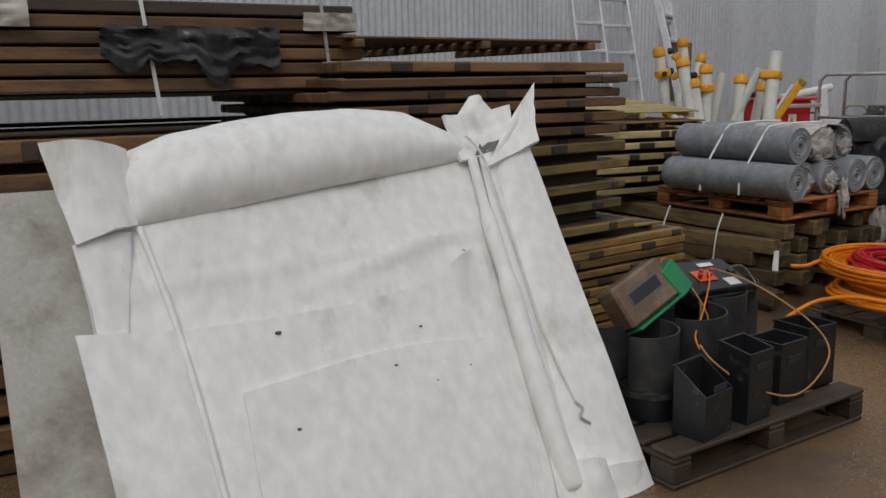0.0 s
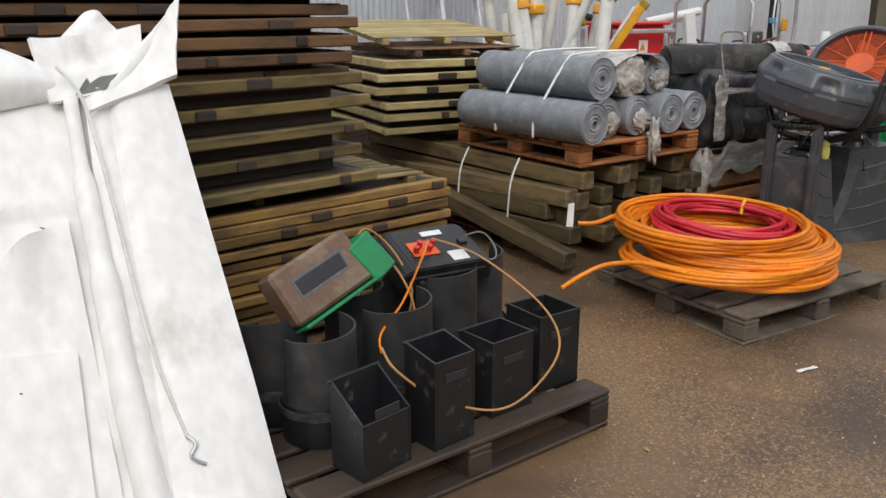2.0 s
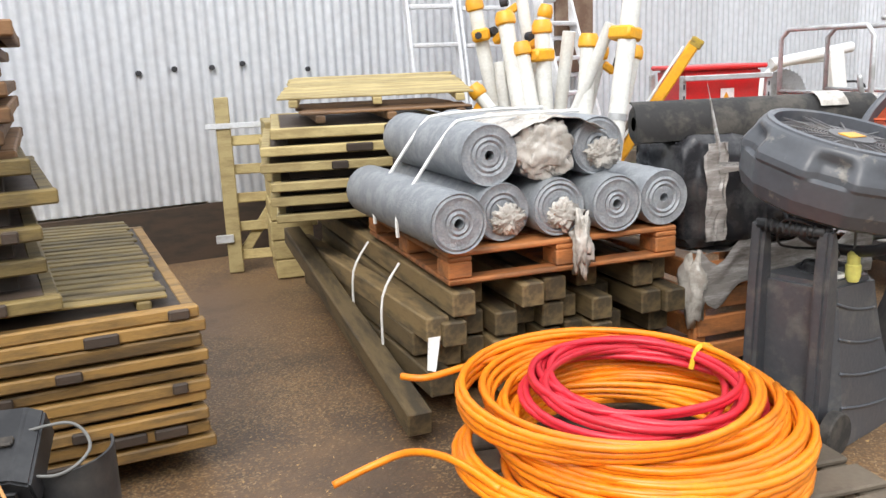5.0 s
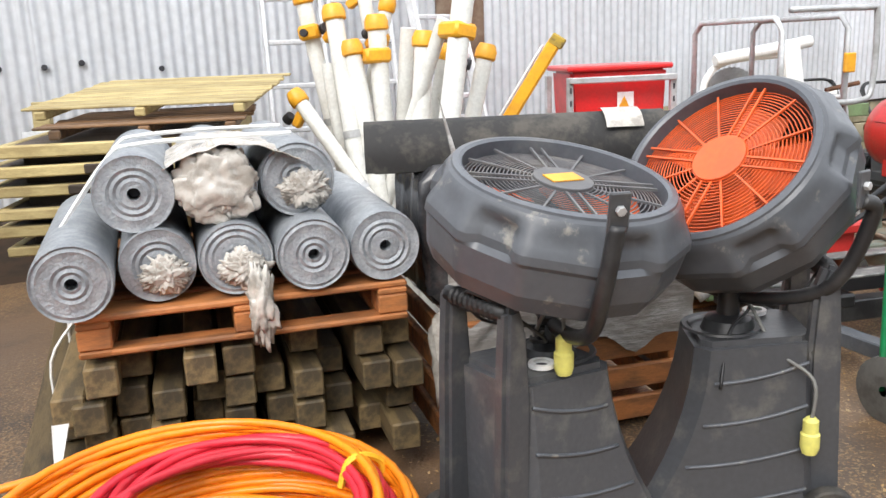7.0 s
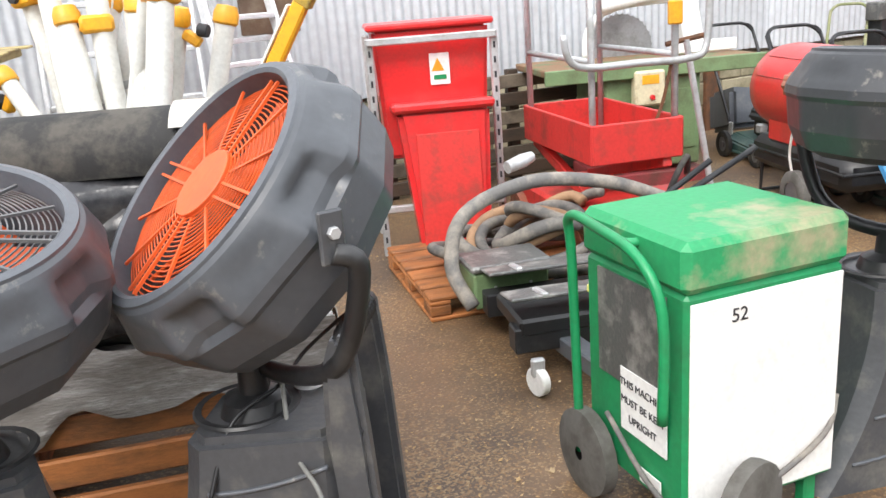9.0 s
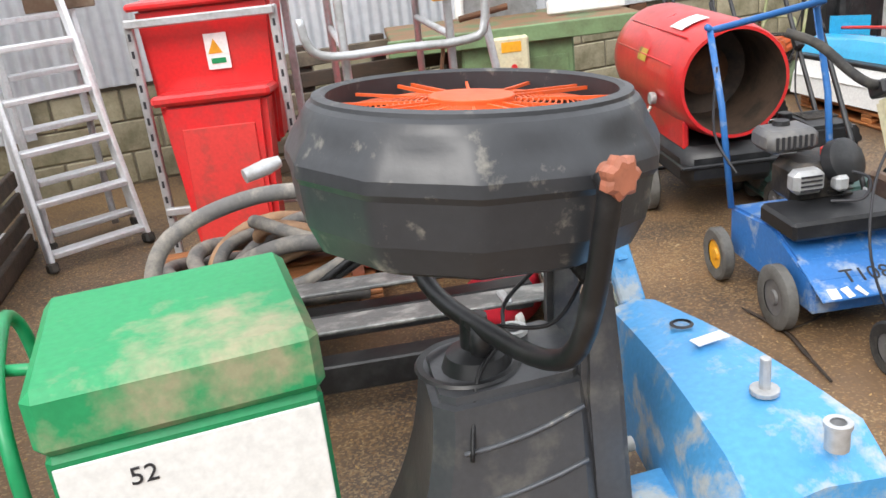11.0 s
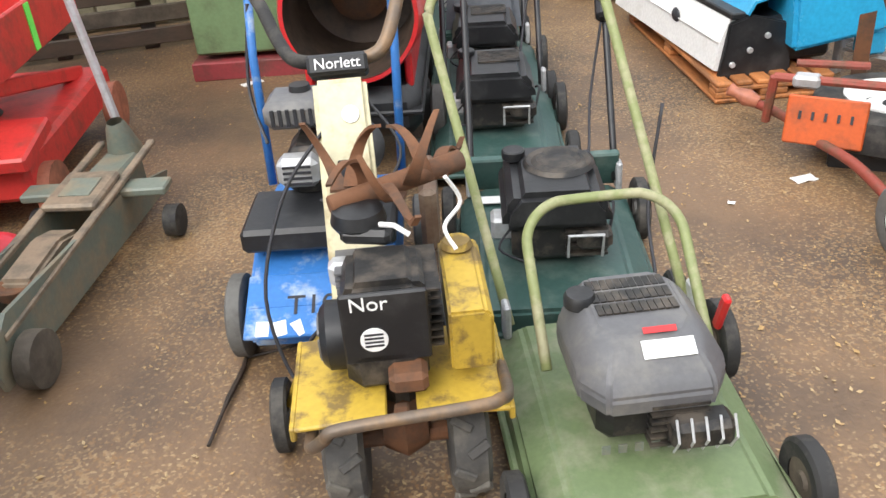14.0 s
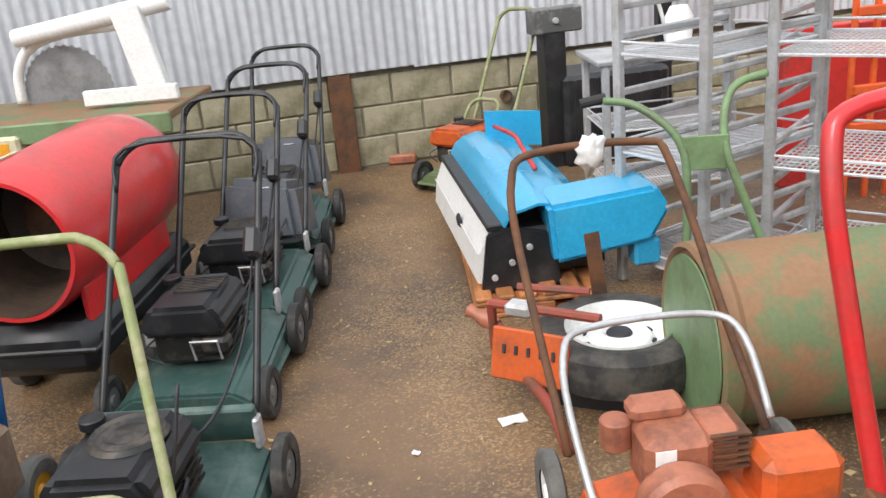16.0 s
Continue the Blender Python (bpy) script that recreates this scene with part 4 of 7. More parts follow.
# ---- ladders, poles, bins by the wall ----
def ladder(x, y, yaw, lean, w0, w1, ln, rungs, label, dz=0.0):
    o = thing("ladder", x, y, yaw, label, "ladder", "aluminium ladders", rx=-lean)
    for sx in (-1, 1):
        tilt = math.degrees(math.atan2((w1 - w0) / 2 * sx, ln))
        part("stile", box(0.028, 0.075, ln, at=(sx * (w0 + w1) / 4, 0, ln / 2 + 0.02), rot=(0, tilt, 0)), "alu", o)
        part("foot", box(0.05, 0.09, 0.06, at=(sx * w0 / 2, 0, 0.03), bevel=0.012), "rubber", o)
    for i in range(rungs):
        f = (i + 0.35) / rungs
        w = w0 + (w1 - w0) * f - 0.03
        part("tread", box(w, 0.085, 0.032, at=(0, 0, ln * f), rot=(lean, 0, 0)), "alu", o)
    return o


ladder(3.89, 8.74, 60, 15, 0.53, 0.40, 2.4, 9, "tall aluminium stepladder leaning by the corrugated wall")
ladder(3.62, 9.02, 60, 6, 0.50, 0.38, 2.3, 8, "rear frame of an aluminium stepladder by the wall")
ladder(2.75, 8.45, 30, 12, 0.42, 0.36, 2.6, 9, "aluminium ladder leaning on the corrugated wall")
ladder(3.15, 8.7, 30, 14, 0.45, 0.40, 2.6, 9, "long aluminium ladder leaning on the corrugated wall")
sign = thing("metal_cover", 3.62, 9.2, 36, "dull brown sheet metal cover hung between ladders", "metal cover", z=1.25)
part("cover", box(0.36, 0.03, 0.62, at=(0, 0, 0.33)), "brown_case", sign)
part("stand", tube([(0, 0.02, -1.22), (0, 0.02, 0.05)], 0.02, 8), "steel", sign)

POLES = ((3.30, 7.90, 3.00, 7.85, 1.76, 0.045), (3.45, 7.55, 3.20, 7.78, 1.66, 0.050), (3.30, 7.75, 3.16, 7.75, 1.38, 0.036), (3.55, 7.60, 3.30, 7.75, 1.47, 0.048), (3.48, 7.75, 3.43, 7.81, 1.60, 0.050),
         (3.40, 7.95, 3.60, 7.84, 1.55, 0.042), (3.62, 7.55, 3.72, 7.70, 1.50, 0.050), (3.45, 7.85, 3.80, 7.88, 1.43, 0.040), (3.75, 7.30, 3.97, 7.55, 1.72, 0.055), (3.70, 7.70, 4.01, 7.93, 1.42, 0.045),
         (3.95, 7.35, 3.02, 7.60, 1.22, 0.040), (3.20, 7.80, 3.85, 7.60, 1.58, 0.036), (3.05, 7.75, 3.45, 8.00, 1.70, 0.038), (3.55, 8.00, 3.28, 8.05, 1.85, 0.040))
for k, (x, y, tx, ty_, tz, r) in enumerate(POLES):
    o = thing("access_pole", x, y, 0, "white glass-fibre pole with yellow fittings standing in a bundle", "pole", "bundle of white poles")
    d = Vector((tx - x, ty_ - y, tz))
    ln = d.length
    turn = d.to_track_quat("Z", "Y").to_matrix().to_4x4()
    bits = [("tube", lathe([(0, 0), (r, 0), (r, ln - 0.002), (0, ln)], 16), "white_pole", ""),
            ("band", lathe([(r * 1.08, -0.02), (r * 1.08, 0.02)], 16, at=(0, 0, ln * 0.6)), "steel", "")]
    if k % 3 != 2:
        bits.append(("cap", lathe([(r * 1.1, 0), (r * 1.30, 0.01), (r * 1.30, 0.05), (r * 1.0, 0.085), (0, 0.09)], 16, at=(0, 0, ln - 0.06)), "yellow" if k != 8 else "plug", "yellow end cap"))
    if k % 4 == 0:
        bits.append(("clamp", box(r * 3, r * 2.5, 0.08, at=(0.02, 0, ln * 0.88), bevel=0.015), "yellow", "yellow clamp"))
        bits.append(("knob", cyl(0.022, 0.05, at=(r * 2, -0.02, ln * 0.88), rot=(0, 90, 0), seg=10), "ink", ""))
    if k % 3 == 1:
        bits.append(("bracket", box(0.05, 0.09, 0.05, at=(0.0, -r - 0.03, ln * 0.93), rot=(25, 0, 10), bevel=0.01), "yellow", "yellow bracket arm"))
        bits.append(("pivot", cyl(0.03, 0.05, at=(0.0, -r - 0.08, ln * 0.96), rot=(90, 0, 0), seg=14), "ink", ""))
    for nm, b_, mt, lb in bits:
        b_.transform(turn)
        part(nm, b_, mt, o, lb, smooth=40)
lev = thing("yellow_barrier_pole", 3.83, 7.85, 0, "yellow and white square barrier pole leaning among poles", "pole", z=0.35)
part("shaft", box(0.07, 0.055, 1.3, at=(0.20, 0.1, 0.56), rot=(0, 33, 0), bevel=0.01), "yellow", lev)
part("white_face", box(0.012, 0.05, 1.2, at=(0.155, 0.1, 0.58), rot=(0, 33, 0), bevel=0.002), "label", lev)
part("end_cap", box(0.08, 0.06, 0.06, at=(0.56, 0.1, 1.10), rot=(0, 33, 0)), "yellow_pale", lev)
part("foot", box(0.08, 0.06, 0.38, at=(-0.16, 0.1, -0.17)), "white_pole", lev)
basket = thing("pole_crate", 2.95, 7.35, 30, "low dark wooden crate holding the bundle of white poles", "crate")
for k in range(4):
    part("side_board", box(1.1, 0.03, 0.09, at=(0.55, 0.0, 0.08 + k * 0.12)), "wood_dark", basket)
    part("side_board", box(0.03, 1.0, 0.09, at=(1.1, 0.5, 0.08 + k * 0.12)), "wood_dark", basket)
part("base", box(1.1, 1.0, 0.04, at=(0.55, 0.5, 0.02)), "wood_dark", basket)

# red bin in its slotted-angle frame
rb = thing("red_bin", 4.42, 8.72, 21, "tall red plastic bin in a galvanised slotted-angle frame", "bin")
part("body", prism([(0.04, 0.55), (0.60, 0.55), (0.645, 1.26), (0.0, 1.26)], 0.42, pose(0, 0.26, 0), 0.02), "red", rb)
part("rim", box(0.70, 0.50, 0.035, at=(0.32, 0.26, 1.27), bevel=0.012), "red", rb)
for x in (-0.02, 0.66):
    for y in (0.0, 0.5):
        part("post", box(0.04, 0.04, 1.22, at=(x, y, 0.61)), "steel", rb)
        if y == 0:
            for k in range(14):
                part("slot", box(0.012, 0.003, 0.035, at=(x, -0.0215, 0.1 + k * 0.08), bevel=0), "ink", rb)
for z in (1.20, 0.28):
    part("crossbar", box(0.70, 0.035, 0.04, at=(0.32, -0.035, z)), "steel", rb)
part("warning_sticker", box(0.11, 0.003, 0.17, at=(0.36, 0.040, 1.03), bevel=0), "label", rb, "white warning sticker with picture triangle")
part("sticker_triangle", prism([(-0.035, 0), (0.035, 0), (0, 0.07)], 0.003, pose(0.35, 0.037, 1.02)), "yellow", rb)
part("sticker_bar", box(0.07, 0.003, 0.025, at=(0.36, 0.037, 0.985), bevel=0), "green", rb)
rb2 = thing("red_hopper", 4.60, 8.50, 21, "upturned red plastic hopper leaning on the frame", "bin", rx=-5)
part("body", prism([(0.08, 0.05), (0.46, 0.05), (0.50, 0.85), (0.0, 0.85)], 0.24, pose(0, 0.12, 0), 0.03), "red", rb2)
part("lip", box(0.55, 0.30, 0.05, at=(0.25, 0.12, 0.86), bevel=0.02), "red", rb2)
part("panel_groove", box(0.34, 0.012, 0.6, at=(0.26, -0.004, 0.42), bevel=0.005), "red_dirty", rb2)
wc = thing("wooden_crates", 4.0, 10.0, 39, "dark weathered slatted wooden crates along the wall", "crate")
for k in range(6):
    part("slat", box(2.3, 0.03, 0.10, at=(1.1, 0, 0.08 + k * 0.135)), "wood_grey" if k % 2 else "wood_dark", wc)
for k in range(5):
    part("upright", box(0.09, 0.06, 0.84, at=(0.05 + k * 0.52, 0.05, 0.42)), "wood_dark", wc)

# shrink-wrapped crate, black roll and bin behind the fans
sc = thing("slatted_crate", 4.16, 5.98, 29, "orange-brown slatted wooden crate wrapped in clear plastic film", "crate")
for k in range(4):
    part("slat", box(0.03, 0.95, 0.09, at=(0.0, 0.5, 0.08 + k * 0.125)), "wood_orange", sc)
    part("slat", box(0.90, 0.03, 0.09, at=(0.46, 0.0, 0.08 + k * 0.125)), "wood_orange", sc)
    part("slat", box(0.03, 0.95, 0.09, at=(0.94, 0.5, 0.08 + k * 0.125)), "wood_orange", sc)
for x in (0.03, 0.91):
    for y in (0.03, 0.95):
        part("corner_post", box(0.06, 0.06, 0.54, at=(x, y, 0.27)), "wood_orange", sc)
part("lid_film", grid(24, 24, lambda u, v: Vector((u * 0.96, v * 0.98, 0.545 + 0.03 * noise.noise(Vector((u * 9, v * 4, 1))))), thick=0.004), "film_clear", sc, "taut clear plastic film over dark contents", smooth=70)
part("side_film", grid(6, 24, lambda u, v: Vector((0.972 + 0.012 * noise.noise(Vector((u * 3, v * 9, 4))), v * 0.98, 0.04 + 0.51 * u)), thick=0.003), "film_clear", sc, "clear plastic film pulled over the slats", smooth=70)
part("front_film", grid(24, 12, lambda u, v: Vector((u * 0.96, -0.03 + 0.02 * noise.noise(Vector((u * 5, v * 3, 8))), 0.36 - 0.10 * noise.noise(Vector((u * 6, 1, 4))) + 0.2 * v)), thick=0.003), "film_clear", sc, "clear plastic film stretched over the slats", smooth=70)
part("film_corner", crumple(0.12, (0.4, 0.6, 1.3), (0.0, 0.02, 0.38), 9, 0.5), "film", sc, smooth=40)
bb = thing("wrapped_roll_end", 4.26, 6.30, 29, "upright black bale wrapped in shiny polythene", "bale", z=0.55)
blk = box(0.80, 0.46, 0.50, at=(0.10, -0.02, 0.255), bevel=0.05)
bmesh.ops.subdivide_edges(blk, edges=blk.edges, cuts=7, use_grid_fill=True)
for v in blk.verts:
    v.co += Vector((1, 1, 0.4)) * (0.035 * noise.noise(v.co * 5) + 0.022 * noise.noise(Vector((v.co.x * 14, v.co.y * 14, v.co.z * 3))))
part("bale", blk, "film_dark", bb, smooth=50)
part("torn_film", grid(10, 16, lambda u, v: Vector((-0.24 + 0.10 * u + 0.03 * noise.noise(Vector((u * 4, v * 5, 1))), -0.285 - 0.02 * noise.noise(Vector((u * 7, v * 7, 3))), 0.06 + 0.42 * v)), thick=0.003), "film_clear", bb, "strip of torn clear film", smooth=60)
br = thing("membrane_roll", 4.07, 6.02, 16, "thick roll of black rubber membrane lying on bales", "roll", z=1.02)
part("roll", lathe([(0.03, -0.6), (0.05, -0.6), (0.075, -0.6), (0.088, -0.59), (0.088, 0.50), (0.03, 0.50)], 28, at=(0.45, 0.12, 0.085), rot=(0, 90, 0)), "rubber", br, smooth=40)
part("flap", grid(20, 8, lambda u, v: Vector((-0.17 + u * 1.05, 0.12 - 0.105 * math.sin(v * 1.9), 0.085 + 0.097 * math.cos(v * 1.9) - 0.04 * v * v)), thick=0.006), "rubber", br, smooth=60)
part("tape", grid(6, 6, lambda u, v: Vector((0.66 + u * 0.13, 0.12 - 0.118 * math.sin(-0.3 + v * 1.4), 0.085 + 0.108 * math.cos(-0.3 + v * 1.4)))), "film", br, "silvery tape")
part("support_bale", crumple(0.2, (1.6, 0.8, 0.6), (0.55, 0.14, -0.16), 21, 0.12, 4), "film_dark", br, smooth=50)
part("support_bale", crumple(0.2, (1.6, 0.8, 0.9), (0.55, 0.14, -0.32), 22, 0.10, 4), "film_dark", br, smooth=50)


# ---- drum fans on black wedge bases ----
def drum_fan(x, y, yaw, hub, tilt, turn, label, lean=0, knob=False, plug=None, zp=-0.08, guard="fan_orange", R=0.30, bw=0.40, bd=0.56):
    """Wedge base at x, y with its handle to the back; hub: the guard's middle in the world; the drum hangs in its yoke by an axis
    that points along turn, and leans by tilt round that axis."""
    o = thing("drum_fan", x, y, yaw, label, "fan", "portable drum fans")
    front = lambda z: -0.12 - bd * 0.40 * (1 - z / 0.6) ** 2
    half = lambda z: bw * (0.36 + 0.14 * (1 - z / 0.6))
    base = bmesh.new()
    rings = []
    for k in range(9):
        z = 0.6 * k / 8
        f, w, b = front(z), half(z), bd * 0.40
        c = 0.04
        rings.append([base.verts.new((px, py, z - (0.02 if k == 8 and py < 0 else 0))) for px, py in ((-w + c, f), (w - c, f), (w, f + c), (w, b - c), (w - c, b), (-w + c, b), (-w, b - c), (-w, f + c))])
    for a, b in zip(rings, rings[1:]):
        for q in range(8):
            base.faces.new((a[q], a[(q + 1) % 8], b[(q + 1) % 8], b[q]))
    base.faces.new(rings[0][::-1])
    base.faces.new(rings[-1])
    bmesh.ops.bevel(base, geom=[e for e in base.edges if all(v in rings[-1] for v in e.verts)], offset=0.018, segments=2, affect="EDGES")
    bmesh.ops.recalc_face_normals(base, faces=base.faces)
    part("base", base, "fan_base", o, smooth=35)
    for sx in (-1, 1):
        for k in range(4):
            z = 0.09 + k * 0.125
            f = front(z) + 0.06
            pts = [(sx * (half(z + 0.05 * g * g) + 0.001), f + (bd * 0.34 - f) * g, z + 0.05 * g * g + 0.012 * g) for g in (0, 0.2, 0.4, 0.6, 0.8, 1.0)]
            part("rib", tube(pts, 0.0055, 6, soft=2), "fan_skin", o, smooth=60)
        fin = prism([(0.0, 0.0), (0.10, 0.0), (0.075, 0.60), (0.06, 0.80), (0.02, 0.81), (-0.005, 0.74), (-0.015, 0.55)], 0.055, pose(sx * 0.125, bd * 0.40 - 0.02, 0, 0, 0, 90), 0.014)
        part("handle_post", fin, "fan_base", o, smooth=40)
        part("wheel", cyl(0.08, 0.045, at=(sx * (bw / 2 + 0.0), bd * 0.40 + 0.03, 0.08), rot=(0, 90, 0)), "rubber", o, smooth=40)
    part("handle_bar", tube([(-0.125, bd * 0.40 + 0.02, 0.785), (0.125, bd * 0.40 + 0.02, 0.785)], 0.024, 10), "black", o, smooth=50)
    for k in range(9):
        part("grip_ring", lathe([(0.024, -0.005), (0.029, 0), (0.024, 0.005)], 12, at=(-0.09 + 0.0225 * k, bd * 0.40 + 0.02, 0.785), rot=(0, 90, 0)), "black", o)
    part("recess", lathe([(0.10, 0.601), (0.115, 0.603), (0.12, 0.597)], 24, at=(0, -0.02, -0.006)), "black", o, smooth=40)
    part("swivel", lathe([(0, 0.57), (0.085, 0.57), (0.068, 0.615), (0.034, 0.63), (0.03, 0.70), (0, 0.70)], 18), "black", o, smooth=40)
    part("filler_cap", lathe([(0.024, 0.60), (0.036, 0.60), (0.036, 0.612), (0.024, 0.612)], 18, at=(-0.085, 0.10, 0)), "label", o, smooth=40)
    F = o.matrix_world.inverted() @ pose(*hub, 0, 0, turn) @ pose(0, 0, 0, lean, 0, 0) @ pose(0, 0, 0, 0, tilt, 0)
    lip = lathe([(R * 0.89, -0.20), (R * 0.90, -0.03), (R * 0.90, 0.008), (R * 0.93, 0.014), (R * 0.985, 0.010), (R * 1.0, -0.012)], 56)
    lip.transform(F)
    part("rim", lip, "fan_dark" if knob else "fan_grey", o, smooth=30)
    drum = lathe([(R * 0.985, 0.004), (R * 1.02, -0.004), (R * 1.06, -0.022), (R * 1.10, -0.042), (R * 1.15, -0.066), (R * 1.17, -0.078), (R * 1.185, -0.088), (R * 1.19, -0.11), (R * 1.165, -0.122), (R * 1.15, -0.16), (R * 1.13, -0.20), (R * 1.05, -0.25), (R * 0.90, -0.27), (R * 0.80, -0.27)], 96)
    for v in drum.verts:
        a = math.atan2(v.co.y, v.co.x)
        if v.co.z < -0.03:
            flat = math.cos(math.pi / 12) / math.cos((a % (math.pi / 6)) - math.pi / 12)
            v.co.x *= flat
            v.co.y *= flat
        if not knob and -0.115 < v.co.z < -0.035 and math.cos(6 * a + 1.5) > 0.62:
            v.co.x *= 0.93
            v.co.y *= 0.93
    drum.transform(F)
    part("drum", drum, "fan_dark" if knob else "fan_skin", o, smooth=16)
    for k in range(19):
        r = R * (0.24 + 0.64 * k / 18)
        ring = tube([(r * math.cos(2 * math.pi * i / 40), r * math.sin(2 * math.pi * i / 40), -0.012 - 0.02 * (k / 18) ** 2) for i in range(40)], 0.0020, 4, closed=True)
        ring.transform(F)
        part("guard_ring", ring, guard, o)
    for k in range(12):
        if k % 3 == 0:
            for d in (-0.016, 0.016):
                s = box(R * 0.64, 0.006, 0.007, at=(R * 0.55, d, -0.012), bevel=0)
                s.transform(F @ pose(0, 0, 0, 0, 0, 30 * k))
                part("guard_spoke", s, guard, o)
        else:
            s = box(R * 0.64, 0.006, 0.006, at=(R * 0.55, 0, -0.014), bevel=0)
            s.transform(F @ pose(0, 0, 0, 0, 0, 30 * k))
            part("guard_spoke", s, guard, o)
    h = cyl(R * 0.27, 0.012, at=(0, 0, -0.008), seg=28)
    h.transform(F)
    part("hub_plate", h, "fan_orange" if guard == "fan_orange" else "engine_grey", o, smooth=40)
    if guard != "fan_orange":
        lb = box(0.10, 0.05, 0.003, at=(0, 0, 0.0), rot=(0, 0, 20), bevel=0)
        lb.transform(F)
        part("hub_label", lb, "yellow", o, "orange hub label")
    back = cyl(R * 0.86, 0.01, at=(0, 0, -0.23), seg=32)
    back.transform(F)
    part("back_plate", back, "fan_orange" if not knob and guard == "fan_orange" else "ink", o)
    for k in range(5):
        bl = box(R * 0.62, 0.13, 0.008, at=(R * 0.5, 0, -0.10), rot=(32, 0, 0), bevel=0.002)
        bl.transform(F @ pose(0, 0, 0, 0, 0, 72 * k))
        part("blade", bl, "fan_orange", o)
    pv = [F @ Vector((0, q * R * 1.255, zp if q < 0 else min(zp, -0.10))) for q in (-1, 1)]
    down = [F @ Vector((0, q * R * 1.29, min(zp - 0.06, -0.13))) for q in (-1, 1)]
    c = F @ Vector((0, 0, -0.11))
    low = Vector((c.x * 0.6, c.y * 0.6, max(c.z - R * 1.30, 0.68)))
    arm = [pv[0], down[0], low.lerp(Vector((down[0].x, down[0].y, low.z)), 0.72) + Vector((0, 0, 0.06)), low, low.lerp(Vector((down[1].x, down[1].y, low.z)), 0.72) + Vector((0, 0, 0.06)), down[1], pv[1]]
    part("yoke", tube(arm, 0.021, 10, soft=7), "black", o, "bent black steel yoke", smooth=60)
    part("yoke_stem", tube([low, (low.x * 0.3, low.y * 0.3, 0.60)], 0.026, 10), "black", o, smooth=60)
    for q, sx in zip(pv, (-1, 1)):
        m4 = Matrix.Translation(q) @ (F.to_3x3() @ Vector((0, sx, 0))).to_track_quat("Z", "Y").to_matrix().to_4x4()
        if knob:
            kn = lathe([(0, 0), (0.018, 0), (0.020, 0.02), (0.031, 0.024), (0.033, 0.042), (0.024, 0.048), (0, 0.048)], 28)
            for v in kn.verts:
                if v.co.z > 0.022:
                    g = 1 + 0.12 * math.cos(7 * math.atan2(v.co.y, v.co.x))
                    v.co.x *= g
                    v.co.y *= g
        else:
            kn = box(0.05, 0.10, 0.012, at=(0, 0.03, 0.0), bevel=0.004)
        kn.transform(m4)
        part("knob" if knob else "clamp_plate", kn, "salmon" if knob else "fan_base", o, "faded red clamping knob" if knob else "")
        if not knob:
            nut = cyl(0.012, 0.014, at=(0, 0.04, 0.012), seg=6)
            nut.transform(m4)
            part("nut", nut, "steel", o)
    if plug:
        e = o.matrix_world.inverted() @ Vector(plug)
        mid = low.lerp(e, 0.5)
        part("cable", tube([low, low + Vector((0.02, 0.05, -0.02)), Vector((mid.x * 1.25, mid.y * 1.1, max(mid.z, e.z + 0.12) + 0.03)), e + Vector((0, 0, 0.13)), e], 0.0055, 6, soft=6), "cable_grey", o, smooth=60)
        part("plug", lathe([(0, 0), (0.020, 0), (0.027, 0.02), (0.027, 0.06), (0.022, 0.065), (0.022, 0.10), (0.012, 0.11), (0, 0.11)], 12, at=(e.x, e.y, e.z - 0.09)), "plug", o, "yellow site plug", smooth=40)
    part("loose_cable", tube([low + Vector((0, 0.03, 0)), (0.09, 0.16, 0.70), (0.02, bd * 0.40 + 0.04, 0.815), (-0.08, bd * 0.40 + 0.02, 0.80), (-0.10, 0.10, 0.68), (0.0, 0.06, 0.64), (0.10, -0.02, 0.60), (half(0.42) + 0.02, -0.06, 0.46)], 0.005, 6, soft=6), "black", o, smooth=60)
    return o


drum_fan(4.56, 5.51, 137, (4.61, 5.46, 1.10), 8, 22, "charcoal drum fan with dark mesh guard tipped upward on wedge base", lean=13, zp=0.03, guard="engine_grey", plug=(4.614, 5.366, 0.68))
drum_fan(5.07, 5.80, -82, (5.025, 5.79, 1.105), -46, 48, "charcoal drum fan with orange wire guard tipped on wedge base", zp=-0.14, plug=(5.283, 5.62, 0.37))
drum_fan(6.56, 6.82, -63, (6.62, 6.76, 1.195), 5, 48, "scuffed black drum fan with orange guard and pink knob", knob=True)

# ---- green dehumidifier ----
dh = thing("dehumidifier", 5.99, 6.17, 36, "green and white wheeled dehumidifier with tubular handle and wound cable", "dehumidifier")
W, D = 0.48, 0.44
part("body", box(W, D, 0.60, at=(W / 2, D / 2, 0.42), bevel=0.012), "green", dh)
part("white_panel", box(W - 0.02, 0.006, 0.56, at=(W / 2, -0.004, 0.42), bevel=0.002), "white", dh, "white painted front panel")
top = box(W + 0.02, D + 0.02, 0.13, at=(W / 2, D / 2, 0.785), bevel=0.02)
part("hood", top, "dirt_green", dh, "dusty green hood")
part("side_mesh", box(0.006, 0.30, 0.30, at=(-0.004, 0.22, 0.55), bevel=0), "plate", dh, "perforated side grille")
part("notice", box(0.004, 0.20, 0.18, at=(-0.008, 0.16, 0.36), bevel=0), "label", dh, "white notice plate")
for k, words in enumerate(("THIS MACHINE", "MUST BE KEPT", "UPRIGHT")):
    text(words, 0.030, pose(-0.0115, 0.16, 0.41 - 0.05 * k, 90, 0, -90), "ink", dh)
text("52", 0.05, pose(0.15, -0.0085, 0.65, 90, 0, 0), "ink", dh)
part("small_label", box(0.004, 0.09, 0.04, at=(-0.008, 0.13, 0.17), bevel=0), "label", dh)
